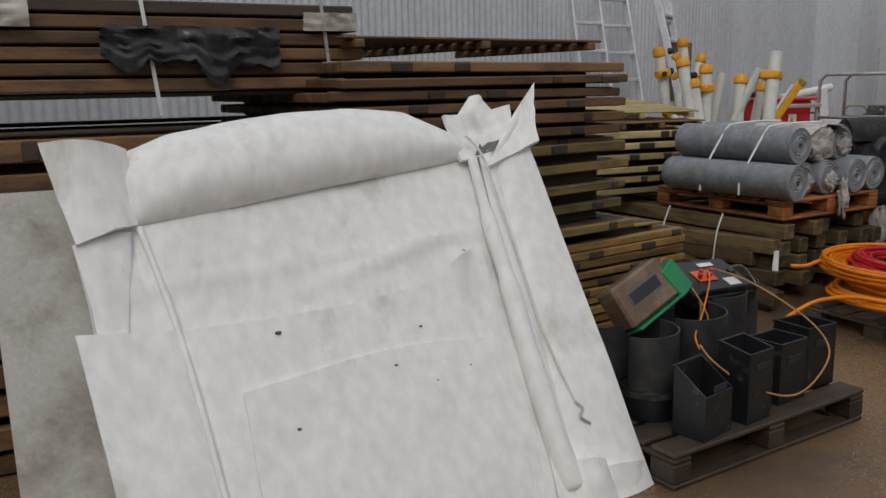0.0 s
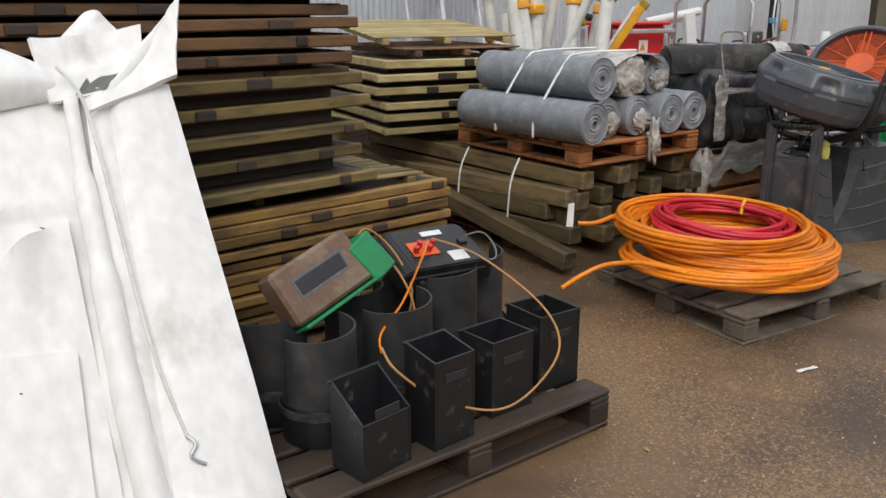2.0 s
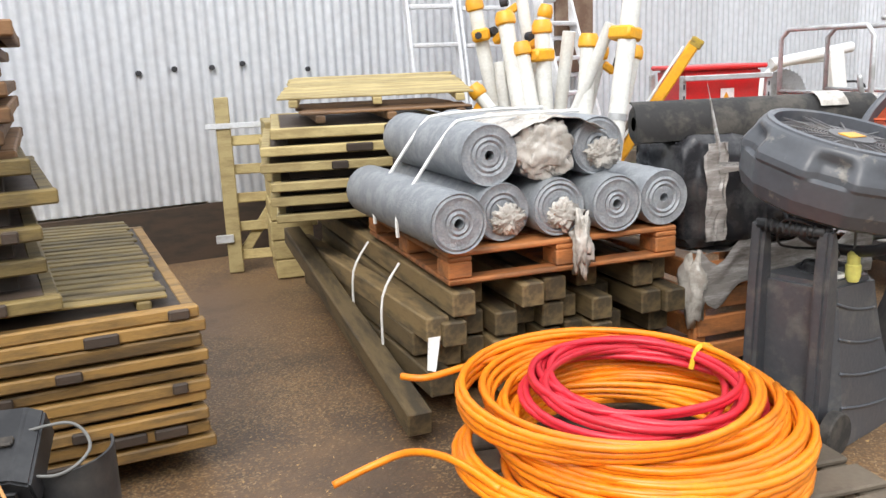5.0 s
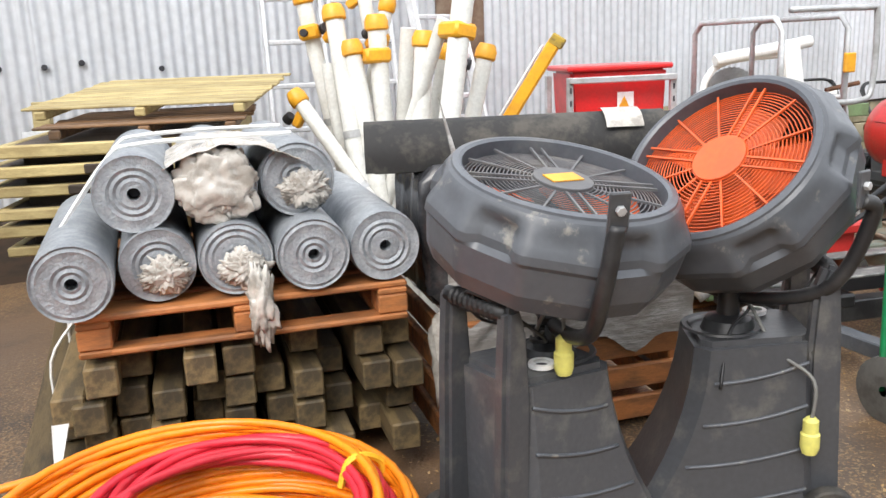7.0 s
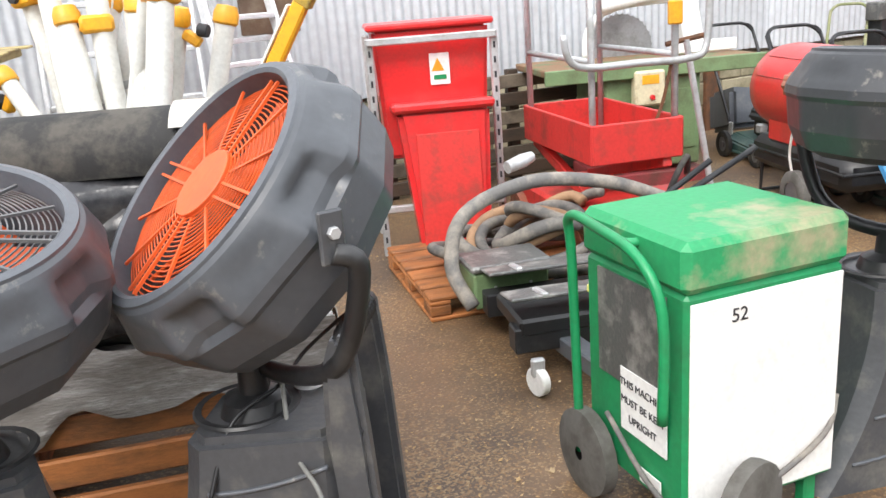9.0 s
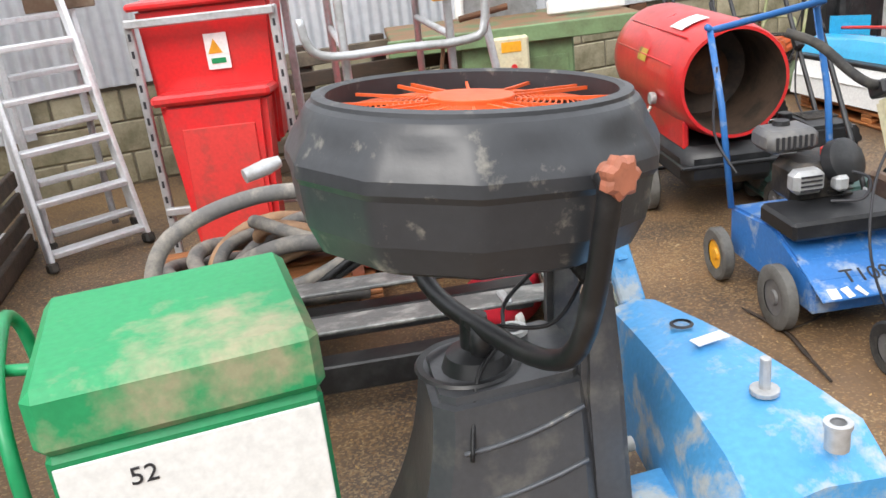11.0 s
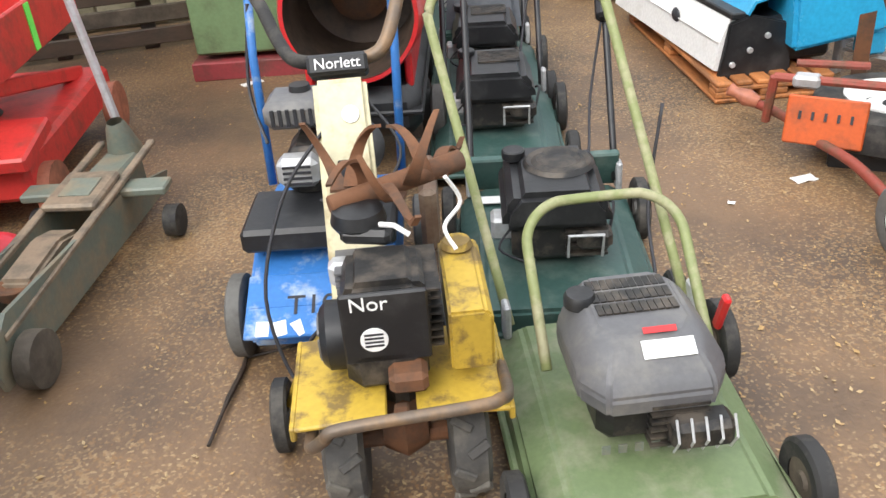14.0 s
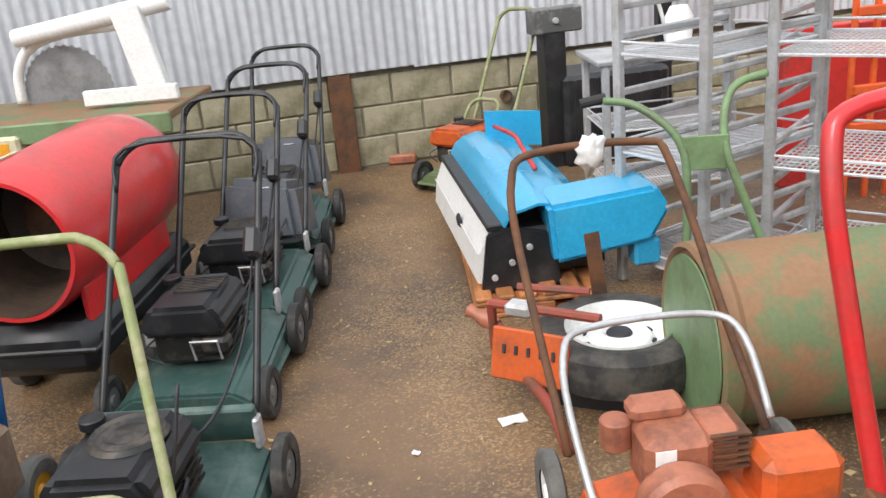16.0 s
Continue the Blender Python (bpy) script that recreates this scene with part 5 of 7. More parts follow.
part("push_handle", tube([(-0.05, 0.02, 0.40), (-0.05, 0.02, 0.68), (-0.06, 0.10, 0.80), (-0.07, 0.26, 0.84), (-0.07, 0.40, 0.84), (-0.05, 0.43, 0.70), (-0.04, 0.43, 0.12)], 0.014, 8, soft=5), "green", dh, smooth=60)
part("push_handle", tube([(-0.06, 0.18, 0.82), (0.06, 0.18, 0.80)], 0.012, 8), "green", dh, smooth=60)
for y, r in ((0.03, 0.13), (0.42, 0.13)):
    part("wheel", lathe([(0.02, -0.03), (r * 0.6, -0.03), (r, -0.02), (r, 0.02), (r * 0.6, 0.03), (0.02, 0.03)], 24, at=(-0.035 if y > 0.2 else 0.17, y - 0.02 if y > 0.2 else -0.04, r), rot=(0, 90, 0) if y > 0.2 else (90, 0, 20)), "rubber_grey", dh, smooth=40)
part("foot", box(0.04, 0.04, 0.13, at=(W - 0.04, 0.05, 0.065)), "green", dh)
part("foot", box(0.04, 0.04, 0.13, at=(W - 0.04, D - 0.05, 0.065)), "green", dh)
part("cable", tube([(-0.03, 0.30, 0.30), (-0.03, 0.10, 0.18), (-0.01, -0.02, 0.17), (0.20, -0.02, 0.16), (0.42, -0.02, 0.26), (0.50, 0.02, 0.34)], 0.008, 6, soft=6), "hose", dh, smooth=60)

# ---- hose pile, plate trolley ----
hp = pallet("pallet", 4.92, 7.72, 30, 0.95, 0.9, "wood_orange", "broken orange-brown pallet under coiled hoses", h=0.12)
hs = thing("hose_pile", 5.38, 8.18, 30, "heap of dusty black and tan compressor hoses on a pallet", "hose")
for k in range(9):
    g2 = random.Random(60 + k)
    r = 0.42 - 0.03 * k + g2.uniform(-0.05, 0.05)
    c = (g2.uniform(-0.1, 0.1), g2.uniform(-0.08, 0.08))
    part("hose", tube([(c[0] + r * math.cos(a * 0.5236) * 1.15, c[1] + r * 0.8 * math.sin(a * 0.5236), 0.16 + 0.028 * k + 0.06 * math.sin(a * 0.9 + k)) for a in range(11)], 0.028 if k % 3 else 0.034, 9, soft=4), "hose_tan" if k in (5, 7) else "hose", hs, smooth=60)
part("standing_hose", tube([(-0.50, -0.42, 0.14), (-0.55, -0.30, 0.30), (-0.45, -0.22, 0.50), (-0.1, -0.12, 0.58), (0.3, -0.1, 0.52), (0.6, -0.1, 0.40)], 0.033, 9, soft=6), "hose", hs, smooth=60)
part("nozzle", lathe([(0, 0), (0.03, 0), (0.035, 0.1), (0.025, 0.16), (0, 0.16)], 12, at=(-0.15, 0.05, 0.62), rot=(0, 80, 20)), "steel", hs, smooth=40)
tb = thing("tool_box", 5.22, 7.62, 30, "grey-green metal tool box beside coiled hoses", "tool box", z=0.125)
part("body", box(0.34, 0.22, 0.16, at=(0.1, 0.1, 0.08), bevel=0.01), "machine_green", tb)
part("lid", box(0.36, 0.24, 0.03, at=(0.1, 0.1, 0.18), bevel=0.01), "plate", tb)
part("handle", tube([(0.02, -0.02, 0.1), (0.02, -0.05, 0.07), (0.18, -0.05, 0.07), (0.18, -0.02, 0.1)], 0.007, 6), "steel", tb)
pt = thing("plate_trolley", 5.46, 7.10, 26, "black steel trolley with two scuffed chequer plates and castors", "trolley")
part("frame", box(1.30, 0.09, 0.10, at=(0.62, 0.10, 0.17)), "black", pt)
part("frame", box(1.30, 0.09, 0.10, at=(0.62, 0.50, 0.17)), "black", pt)
part("deck", box(0.42, 0.34, 0.07, at=(0.20, 0.22, 0.22), bevel=0.012), "black", pt)
for y in (0.16, 0.48):
    part("plate", box(1.34, 0.17, 0.014, at=(0.64, y, 0.315), rot=(-8, 0, 0)), "plate", pt, "scuffed chequer plate")
    for x in (0.1, 1.1):
        part("bracket", box(0.03, 0.13, 0.02, at=(x, y - 0.02, 0.325), rot=(-8, 0, 0)), "steel", pt)
part("outrigger", box(0.08, 0.75, 0.07, at=(0.22, -0.22, 0.13), rot=(0, 0, 8)), "fan_grey", pt)
for x, y in ((0.02, -0.05), (0.28, -0.52), (1.2, 0.1), (1.2, 0.5)):
    part("castor", cyl(0.055, 0.035, at=(x, y, 0.055), rot=(0, 90, 20), seg=18), "label", pt, "pale castor wheel", smooth=40)
    part("castor_fork", box(0.05, 0.03, 0.07, at=(x, y, 0.11)), "steel", pt)
part("plug", cyl(0.024, 0.08, at=(0.30, 0.06, 0.345), rot=(0, 90, 30), seg=12), "plug", pt)
lv = new("lever_bars")
tagged(lv, "pair of dark steel lever bars propped over the hoses", "lever")
for a_, b_ in (((5.46, 7.85, 0.16), (6.34, 8.28, 0.667)), ((5.44, 7.82, 0.15), (6.14, 8.197, 0.627))):
    part("bar", tube([a_, b_], 0.015, 8), "black", lv, smooth=50)
part("cross_tie", tube([(5.80, 8.015, 0.35), (5.84, 8.03, 0.41)], 0.010, 6), "black", lv)
can = thing("fuel_can", 6.25, 8.15, 60, "bright red plastic fuel can lying on the ground", "fuel can")
part("body", crumple(0.16, (1.4, 0.8, 0.75), (0, 0, 0.11), 33, 0.06, 4), "crimson", can, smooth=60)
part("cap", cyl(0.03, 0.05, at=(0.2, 0, 0.13), rot=(0, 90, 0), seg=12), "ink", can)

# ---- scissor lift, saw bench, space heater ----
sl = thing("scissor_lift", 5.62, 8.42, 28, "small red scissor lift with galvanised guard rails and chain", "scissor lift")
part("tray_front", box(0.48, 0.02, 0.20, at=(0.22, 0, 0.66)), "red_dirty", sl)
part("tray_back", box(0.48, 0.02, 0.20, at=(0.22, 0.98, 0.66)), "red_dirty", sl)
for x in (-0.02, 0.46):
    part("tray_side", box(0.02, 0.98, 0.20, at=(x, 0.49, 0.66)), "red_dirty", sl)
part("tray_floor", box(0.48, 0.98, 0.02, at=(0.22, 0.49, 0.58)), "red_dirty", sl)
for k, s in enumerate((1, -1)):
    part("scissor_arm", box(0.05, 1.0, 0.06, at=(0.05 + 0.34 * k, 0.5, 0.42), rot=(s * 14, 0, 0)), "red_dirty", sl)
part("chassis", box(0.56, 1.15, 0.16, at=(0.22, 0.5, 0.22), bevel=0.02), "red_dirty", sl)
part("chassis_step", box(0.62, 0.32, 0.06, at=(0.22, 0.02, 0.33), rot=(8, 0, 0), bevel=0.01), "red_dirty", sl)
part("lime_strip", box(0.004, 0.05, 0.18, at=(0.473, 0.42, 0.66), bevel=0), "lime", sl, "lime green tape")
for x in (-0.08, 0.52):
    for y in (0.05, 0.98):
        part("wheel", lathe([(0, -0.03), (0.06, -0.03), (0.12, -0.025), (0.12, 0.025), (0.06, 0.03), (0, 0.03)], 22, at=(x, y, 0.12), rot=(0, 90, 0)), "salmon", sl, smooth=40)
for x in (0.0, 0.44):
    part("guard_rail", tube([(x, 0.04, 0.6), (x, 0.04, 1.45), (x, 0.10, 1.52), (x, 0.85, 1.52), (x, 0.93, 1.45), (x, 0.93, 0.6)], 0.018, 8), "steel", sl, smooth=50)
    part("mid_rail", tube([(x, 0.04, 1.06), (x, 0.93, 1.06)], 0.016, 8), "steel", sl, smooth=50)
part("front_rail", tube([(-0.16, -0.02, 1.20), (-0.14, -0.02, 1.09), (-0.05, -0.02, 1.04), (0.22, -0.02, 1.04), (0.5, -0.02, 1.04), (0.58, -0.02, 1.12), (0.58, -0.02, 1.52), (0.5, -0.02, 1.56), (0.0, -0.02, 1.56)], 0.018, 8, soft=3), "steel", sl, smooth=50)
part("chain", tube([(0.40, 0.0, 1.02), (0.37, 0.02, 0.85), (0.33, 0.04, 0.72)], 0.009, 5, soft=5), "rust", sl)
part("control_tag", box(0.07, 0.03, 0.11, at=(0.40, -0.035, 1.26), bevel=0.006), "yellow", sl, "yellow control box")
part("hose_loop", tube([(0.30, -0.12, 0.35), (0.34, -0.16, 0.5), (0.42, -0.12, 0.58), (0.46, -0.05, 0.48)], 0.016, 8, soft=5), "rubber", sl, smooth=60)
jh = thing("jack_handle", 6.24, 8.97, 20, "long grey steel handle of the trolley jack", "jack handle", rx=-4, ry=-9)
part("shaft", tube([(0, 0, 0.12), (0, 0, 1.12)], 0.018, 8), "steel", jh)
part("grip", tube([(-0.11, 0, 1.12), (0.11, 0, 1.12)], 0.014, 8), "rust", jh)
jk = thing("trolley_jack", 6.43, 8.43, 20, "grey-green trolley jack with saddle plate and iron wheels", "trolley jack")
for s in (-1, 1):
    part("side_plate", prism([(-0.72, 0.05), (0.55, 0.04), (0.60, 0.10), (0.2, 0.20), (-0.62, 0.24), (-0.74, 0.16)], 0.014, pose(s * 0.10, 0, 0, 0, 0, 90)), "jack_grey", jk)
part("saddle_plate", box(0.19, 0.24, 0.03, at=(0, 0.12, 0.245), rot=(4, 0, 0), bevel=0.012), "jack_pad", jk, "rubbed tan top plate")
part("plate_badge", box(0.11, 0.12, 0.006, at=(0, 0.12, 0.262), rot=(4, 0, 0), bevel=0.002), "jack_grey", jk)
for sx in (-1, 1):
    part("top_flange", box(0.03, 1.20, 0.02, at=(sx * 0.10, -0.06, 0.215), rot=(3.2, 0, 0), bevel=0.004), "jack_pad", jk)
    part("link_bar", box(0.016, 0.50, 0.035, at=(sx * 0.055, -0.30, 0.14), rot=(-7, 0, 0), bevel=0.004), "engine", jk)
part("saddle_cup", lathe([(0, 0.02), (0.03, 0.02), (0.05, 0.035), (0.055, 0.03), (0.05, 0.0), (0, 0)], 18, at=(0, -0.40, 0.16)), "rust", jk, smooth=40)
part("lift_arm", prism([(-0.19, 0), (0.17, 0), (0.17, 0.06), (0.05, 0.09), (-0.17, 0.07)], 0.11, pose(0, -0.22, 0.13, 0, 0, 90), 0.012), "jack_pad", jk, smooth=40)
part("power_unit", box(0.15, 0.26, 0.13, at=(0, 0.36, 0.17), bevel=0.02), "jack_grey", jk)
part("handle_socket", lathe([(0.03, 0), (0.07, 0.02), (0.04, 0.14), (0.03, 0.16)], 14, at=(0, 0.52, 0.2), rot=(12, 0, 0)), "jack_grey", jk, smooth=50)
part("foot_lever", box(0.52, 0.10, 0.03, at=(0, 0.22, 0.20), rot=(0, 0, 4)), "jack_grey", jk)
part("axle", tube([(-0.20, -0.62, 0.08), (0.17, -0.62, 0.08)], 0.018, 8), "steel", jk)
for x, y, r in ((-0.20, -0.62, 0.08), (0.15, -0.62, 0.085), (0.25, 0.24, 0.06), (-0.25, 0.24, 0.06)):
    part("wheel", lathe([(0, -0.03), (r * 0.5, -0.03), (r, -0.025), (r, 0.025), (r * 0.5, 0.03), (0, 0.03)], 20, at=(x, y, r), rot=(0, 90, 0)), "wood_grey" if y < 0 else "rubber", jk, smooth=40)
sb = thing("saw_bench", 5.60, 10.16, 24, "old green saw bench with exposed circular blade on red base", "saw bench")
part("cabinet", box(0.70, 0.62, 0.66, at=(0.34, 0.42, 0.46), bevel=0.015), "machine_green", sb)
part("base", box(0.76, 0.7, 0.10, at=(0.34, 0.42, 0.05)), "wood_red", sb, "red base skids")
part("table", box(1.55, 0.85, 0.05, at=(0.35, 0.5, 0.84), bevel=0.008), "roller", sb)
part("table_edge", box(1.60, 0.03, 0.10, at=(0.35, 0.06, 0.82), bevel=0.006), "machine_green", sb)
part("door", box(0.26, 0.012, 0.42, at=(0.52, 0.104, 0.46), bevel=0.003), "machine_green", sb)
part("switch_box", box(0.22, 0.09, 0.24, at=(0.28, 0.06, 0.70), bevel=0.015), "cream", sb, "cream switch box with yellow label")
part("switch_label", box(0.12, 0.003, 0.06, at=(0.28, 0.013, 0.76), bevel=0), "yellow", sb)
part("switch_button", cyl(0.018, 0.02, at=(0.29, 0.008, 0.64), rot=(90, 0, 0), seg=12), "red", sb)
part("handwheel", cyl(0.05, 0.05, at=(-0.05, 0.2, 0.55), rot=(0, 90, 0), seg=16), "fan_orange", sb)
teeth = bmesh.new()
n = 72
ring = [teeth.verts.new(((0.25 + (0.012 if i % 2 else 0)) * math.cos(2 * math.pi * i / n), 0, (0.25 + (0.012 if i % 2 else 0)) * math.sin(2 * math.pi * i / n))) for i in range(n)]
f = teeth.faces.new(ring)
bmesh.ops.solidify(teeth, geom=[f], thickness=0.004)
teeth.transform(pose(0.36, 0.78, 0.92))
part("blade", teeth, "steel", sb, "toothed circular saw blade")
part("blade_guard", tube([(0.08, 0.76, 0.88), (0.10, 0.76, 1.05), (0.20, 0.76, 1.18), (0.40, 0.76, 1.24), (0.75, 0.72, 1.26)], 0.03, 8, soft=5), "white", sb, smooth=60)
part("riving_arm", box(0.16, 0.08, 0.55, at=(0.86, 0.66, 1.08), rot=(0, -10, 0)), "white", sb)
part("extraction_pipe", cyl(0.05, 0.9, at=(0.60, 0.70, 1.30), rot=(0, 82, 0), seg=16), "white", sb, smooth=40)
part("fence", box(0.5, 0.05, 0.08, at=(0.85, 0.4, 0.92)), "white", sb)
ht = thing("space_heater", 7.11, 9.26, 22, "red cylindrical space heater with dark open mouth on wheels", "heater")
HZ = 0.69
shell = lathe([(0.235, 0.0), (0.250, 0.0), (0.258, -0.02), (0.272, -0.16), (0.275, -0.55), (0.275, -0.95), (0.262, -1.05), (0.20, -1.12), (0.10, -1.13), (0.0, -1.13)], 48)
for v in shell.verts:
    if v.co.z > -0.3:
        v.co *= 1 + 0.025 * noise.noise(Vector((v.co.x * 5, v.co.y * 5, 3)))
shell.transform(pose(0, 0, HZ, 90, 0, 0))
part("barrel", shell, "red", ht, smooth=35)
part("liner", lathe([(0.236, 0.0), (0.225, -0.05), (0.222, -0.42), (0.16, -0.44), (0.0, -0.45)], 40, at=(0, 0.002, HZ), rot=(90, 0, 0)), "liner", ht, "dark brown steel liner", smooth=40)
part("burner_cone", lathe([(0.12, -0.38), (0.06, -0.34), (0.0, -0.34)], 24, at=(0, 0, HZ), rot=(90, 0, 0)), "rust", ht, smooth=40)
part("tank", box(0.46, 1.06, 0.20, at=(0.0, 0.55, 0.30), bevel=0.05), "black", ht, smooth=40)
part("tank_seam", box(0.48, 1.08, 0.02, at=(0.0, 0.55, 0.31), bevel=0.008), "black", ht)
for sx in (-1, 1):
    part("saddle", box(0.03, 0.80, 0.14, at=(sx * 0.19, 0.5, 0.45), bevel=0.008), "red", ht)
    hw_ = part("wheel", lathe([(0.07, -0.03), (0.12, -0.032), (0.135, -0.022), (0.135, 0.022), (0.12, 0.032), (0.07, 0.03)], 30, at=(sx * 0.28, 0.42, 0.135), rot=(0, 90, 0)), "rubber_grey", ht, smooth=40)
    part("rim", lathe([(0, -0.02), (0.07, -0.025), (0.07, 0.025), (0, 0.02)], 20, at=(sx * 0.28, 0.42, 0.135), rot=(0, 90, 0)), "engine_grey", hw_, smooth=40)
part("stand", tube([(-0.18, 1.0, 0.30), (-0.18, 1.02, 0.02), (0.18, 1.02, 0.02), (0.18, 1.0, 0.30)], 0.014, 8), "black", ht)
part("sticker", grid(8, 3, lambda u, v: Vector((0.279 * math.cos(1.75 + 0.45 * u), 0.18 + 0.16 * v + 0.05 * u, HZ + 0.279 * math.sin(1.75 + 0.45 * u)))), "label", ht, "torn white sticker")
part("data_label", grid(5, 3, lambda u, v: Vector((0.279 * math.cos(2.7 + 0.22 * u), 0.45 + 0.13 * v, HZ + 0.279 * math.sin(2.7 + 0.22 * u)))), "yellow_pale", ht, "faded yellow data label")
for k in range(2):
    part("crease", tube([(0.277 * math.cos(2.3 + 0.5 * k), 0.10 + 0.85 * g, HZ + 0.277 * math.sin(2.3 + 0.5 * k)) for g in (0, 0.5, 1)], 0.004, 6), "red", ht, smooth=60)
part("gauge", cyl(0.03, 0.03, at=(-0.285, 0.30, 0.60), rot=(0, 90, 0), seg=14), "steel", ht)
part("lead", tube([(-0.28, 0.34, 0.55), (-0.31, 0.38, 0.48), (-0.29, 0.45, 0.52), (-0.28, 0.5, 0.36), (-0.27, 0.48, 0.24)], 0.008, 6, soft=5), "white_pole", ht, smooth=60)
part("plug", cyl(0.022, 0.10, at=(-0.27, 0.48, 0.20), seg=10), "plug", ht)

# ---- blue floor planer ----
bp = thing("floor_planer", 6.98, 7.20, 33, "chipped light blue floor machine with tapered hood and T handle", "floor machine")
hood = bmesh.new()
rows = []
for k in range(9):
    f = k / 8
    y = 0.27 - 0.80 * f
    hw, zt = 0.085 + 0.12 * min(1, f * 1.15), 0.47 + 0.03 * math.sin(math.pi * f) - 0.02 * f
    if k == 8:
        zt -= 0.06
    rows.append([hood.verts.new(p) for p in ((-hw, y, 0.16), (-hw * 0.98, y, zt - 0.10), (-hw * 0.78, y, zt - 0.02), (0, y, zt), (hw * 0.78, y, zt - 0.02), (hw * 0.98, y, zt - 0.10), (hw, y, 0.16))])
for a, c in zip(rows, rows[1:]):
    for i in range(6):
        hood.faces.new((a[i], a[i + 1], c[i + 1], c[i]))
hood.faces.new(rows[0][::-1])
hood.faces.new(rows[-1])
bmesh.ops.recalc_face_normals(hood, faces=hood.faces)
part("hood", hood, "light_blue", bp, smooth=50)
part("base_plate", box(0.56, 0.42, 0.16, at=(0, -0.36, 0.16), bevel=0.012), "light_blue", bp)
part("handle", box(0.075, 0.03, 0.50, at=(0.0, 0.42, 0.655), rot=(-36, 0, 0)), "light_blue", bp)
part("handle_socket", box(0.085, 0.045, 0.06, at=(0.0, 0.565, 0.845), rot=(-36, 0, 0)), "orange_paint", bp)
part("tee_bar", tube([(-0.21, 0.585, 0.862), (0.21, 0.585, 0.872)], 0.014, 10), "orange_paint", bp, "worn orange T bar", smooth=50)
for k in range(6):
    part("raised_letter", box(0.03, 0.008, 0.012, at=(0, 0.325 + 0.036 * k, 0.57 + 0.049 * k), rot=(-36, 0, 0)), "light_blue", bp)
part("bolt", cyl(0.012, 0.09, at=(0.01, -0.31, 0.52), seg=10), "steel", bp)
part("washer", cyl(0.032, 0.012, at=(0.01, -0.31, 0.486), seg=14), "steel", bp)
part("oval_badge", lathe([(0.022, 0), (0.03, 0.004), (0.022, 0.008)], 18, at=(0.01, 0.03, 0.490)), "ink", bp)
part("sticker", box(0.09, 0.035, 0.003, at=(0.02, -0.08, 0.502), rot=(0, 0, 8), bevel=0), "label", bp)
for s in (-1, 1):
    part("wheel", lathe([(0, -0.025), (0.1, -0.02), (0.1, 0.02), (0, 0.025)], 20, at=(s * 0.31, -0.40, 0.10), rot=(0, 90, 0)), "rubber_grey", bp, smooth=40)
part("motor", cyl(0.05, 0.2, at=(0.12, -0.60, 0.28), rot=(0, 90, 0), seg=16), "engine_grey", bp)
part("oil_filler", lathe([(0.018, 0), (0.024, 0), (0.024, 0.05), (0.028, 0.05), (0.028, 0.06), (0.016, 0.06)], 16, at=(0.04, -0.50, 0.45)), "steel", bp, smooth=40)
part("drain_pipe", lathe([(0, 0), (0.02, 0), (0.02, 0.10), (0.028, 0.10), (0.028, 0.14), (0, 0.14)], 14, at=(-0.16, -0.02, 0.22), rot=(0, -90, 0)), "white_pole", bp, "pale threaded pipe stub", smooth=40)


# ---- garden machines ----
def wheel(o, x, y, r, w, tyre="rubber", hub="engine_grey"):
    t = part("wheel", lathe([(r * 0.55, -w * 0.4), (r * 0.9, -w / 2), (r, -w * 0.35), (r, w * 0.35), (r * 0.9, w / 2), (r * 0.55, w * 0.4)], 26, at=(x, y, r), rot=(0, 90, 0)), tyre, o, smooth=40)
    part("rim", lathe([(0, -w * 0.38), (r * 0.2, -w * 0.42), (r * 0.25, -w * 0.25), (r * 0.58, -w * 0.3), (r * 0.58, w * 0.3), (r * 0.25, w * 0.25), (r * 0.2, w * 0.42), (0, w * 0.38)], 20, at=(x, y, r), rot=(0, 90, 0)), hub, t, smooth=40)


def loop_handle(o, w, y0, z0, y1, z1, material, r=0.013, name="handle", hx=0.0):
    """An inverted U of tube with round corners, leaning from (y0, z0) back to (y1, z1)."""
    ln = math.hypot(y1 - y0, z1 - z0)
    c = min(0.11, w * 0.3)
    flat = [(-w / 2, 0), (-w / 2, ln * 0.5), (-w / 2, ln - c)]
    flat += [(-w / 2 + c - c * math.cos(a), ln - c + c * math.sin(a)) for a in (0.3, 0.6, 0.9, 1.2, 1.57)]
    flat += [(-x, s_) for x, s_ in reversed(flat)]
    part(name, tube([(x + hx * s_ / ln, y0 + (y1 - y0) * s_ / ln, z0 + (z1 - z0) * s_ / ln) for x, s_ in flat], r, 10, soft=3), material, o, smooth=60)


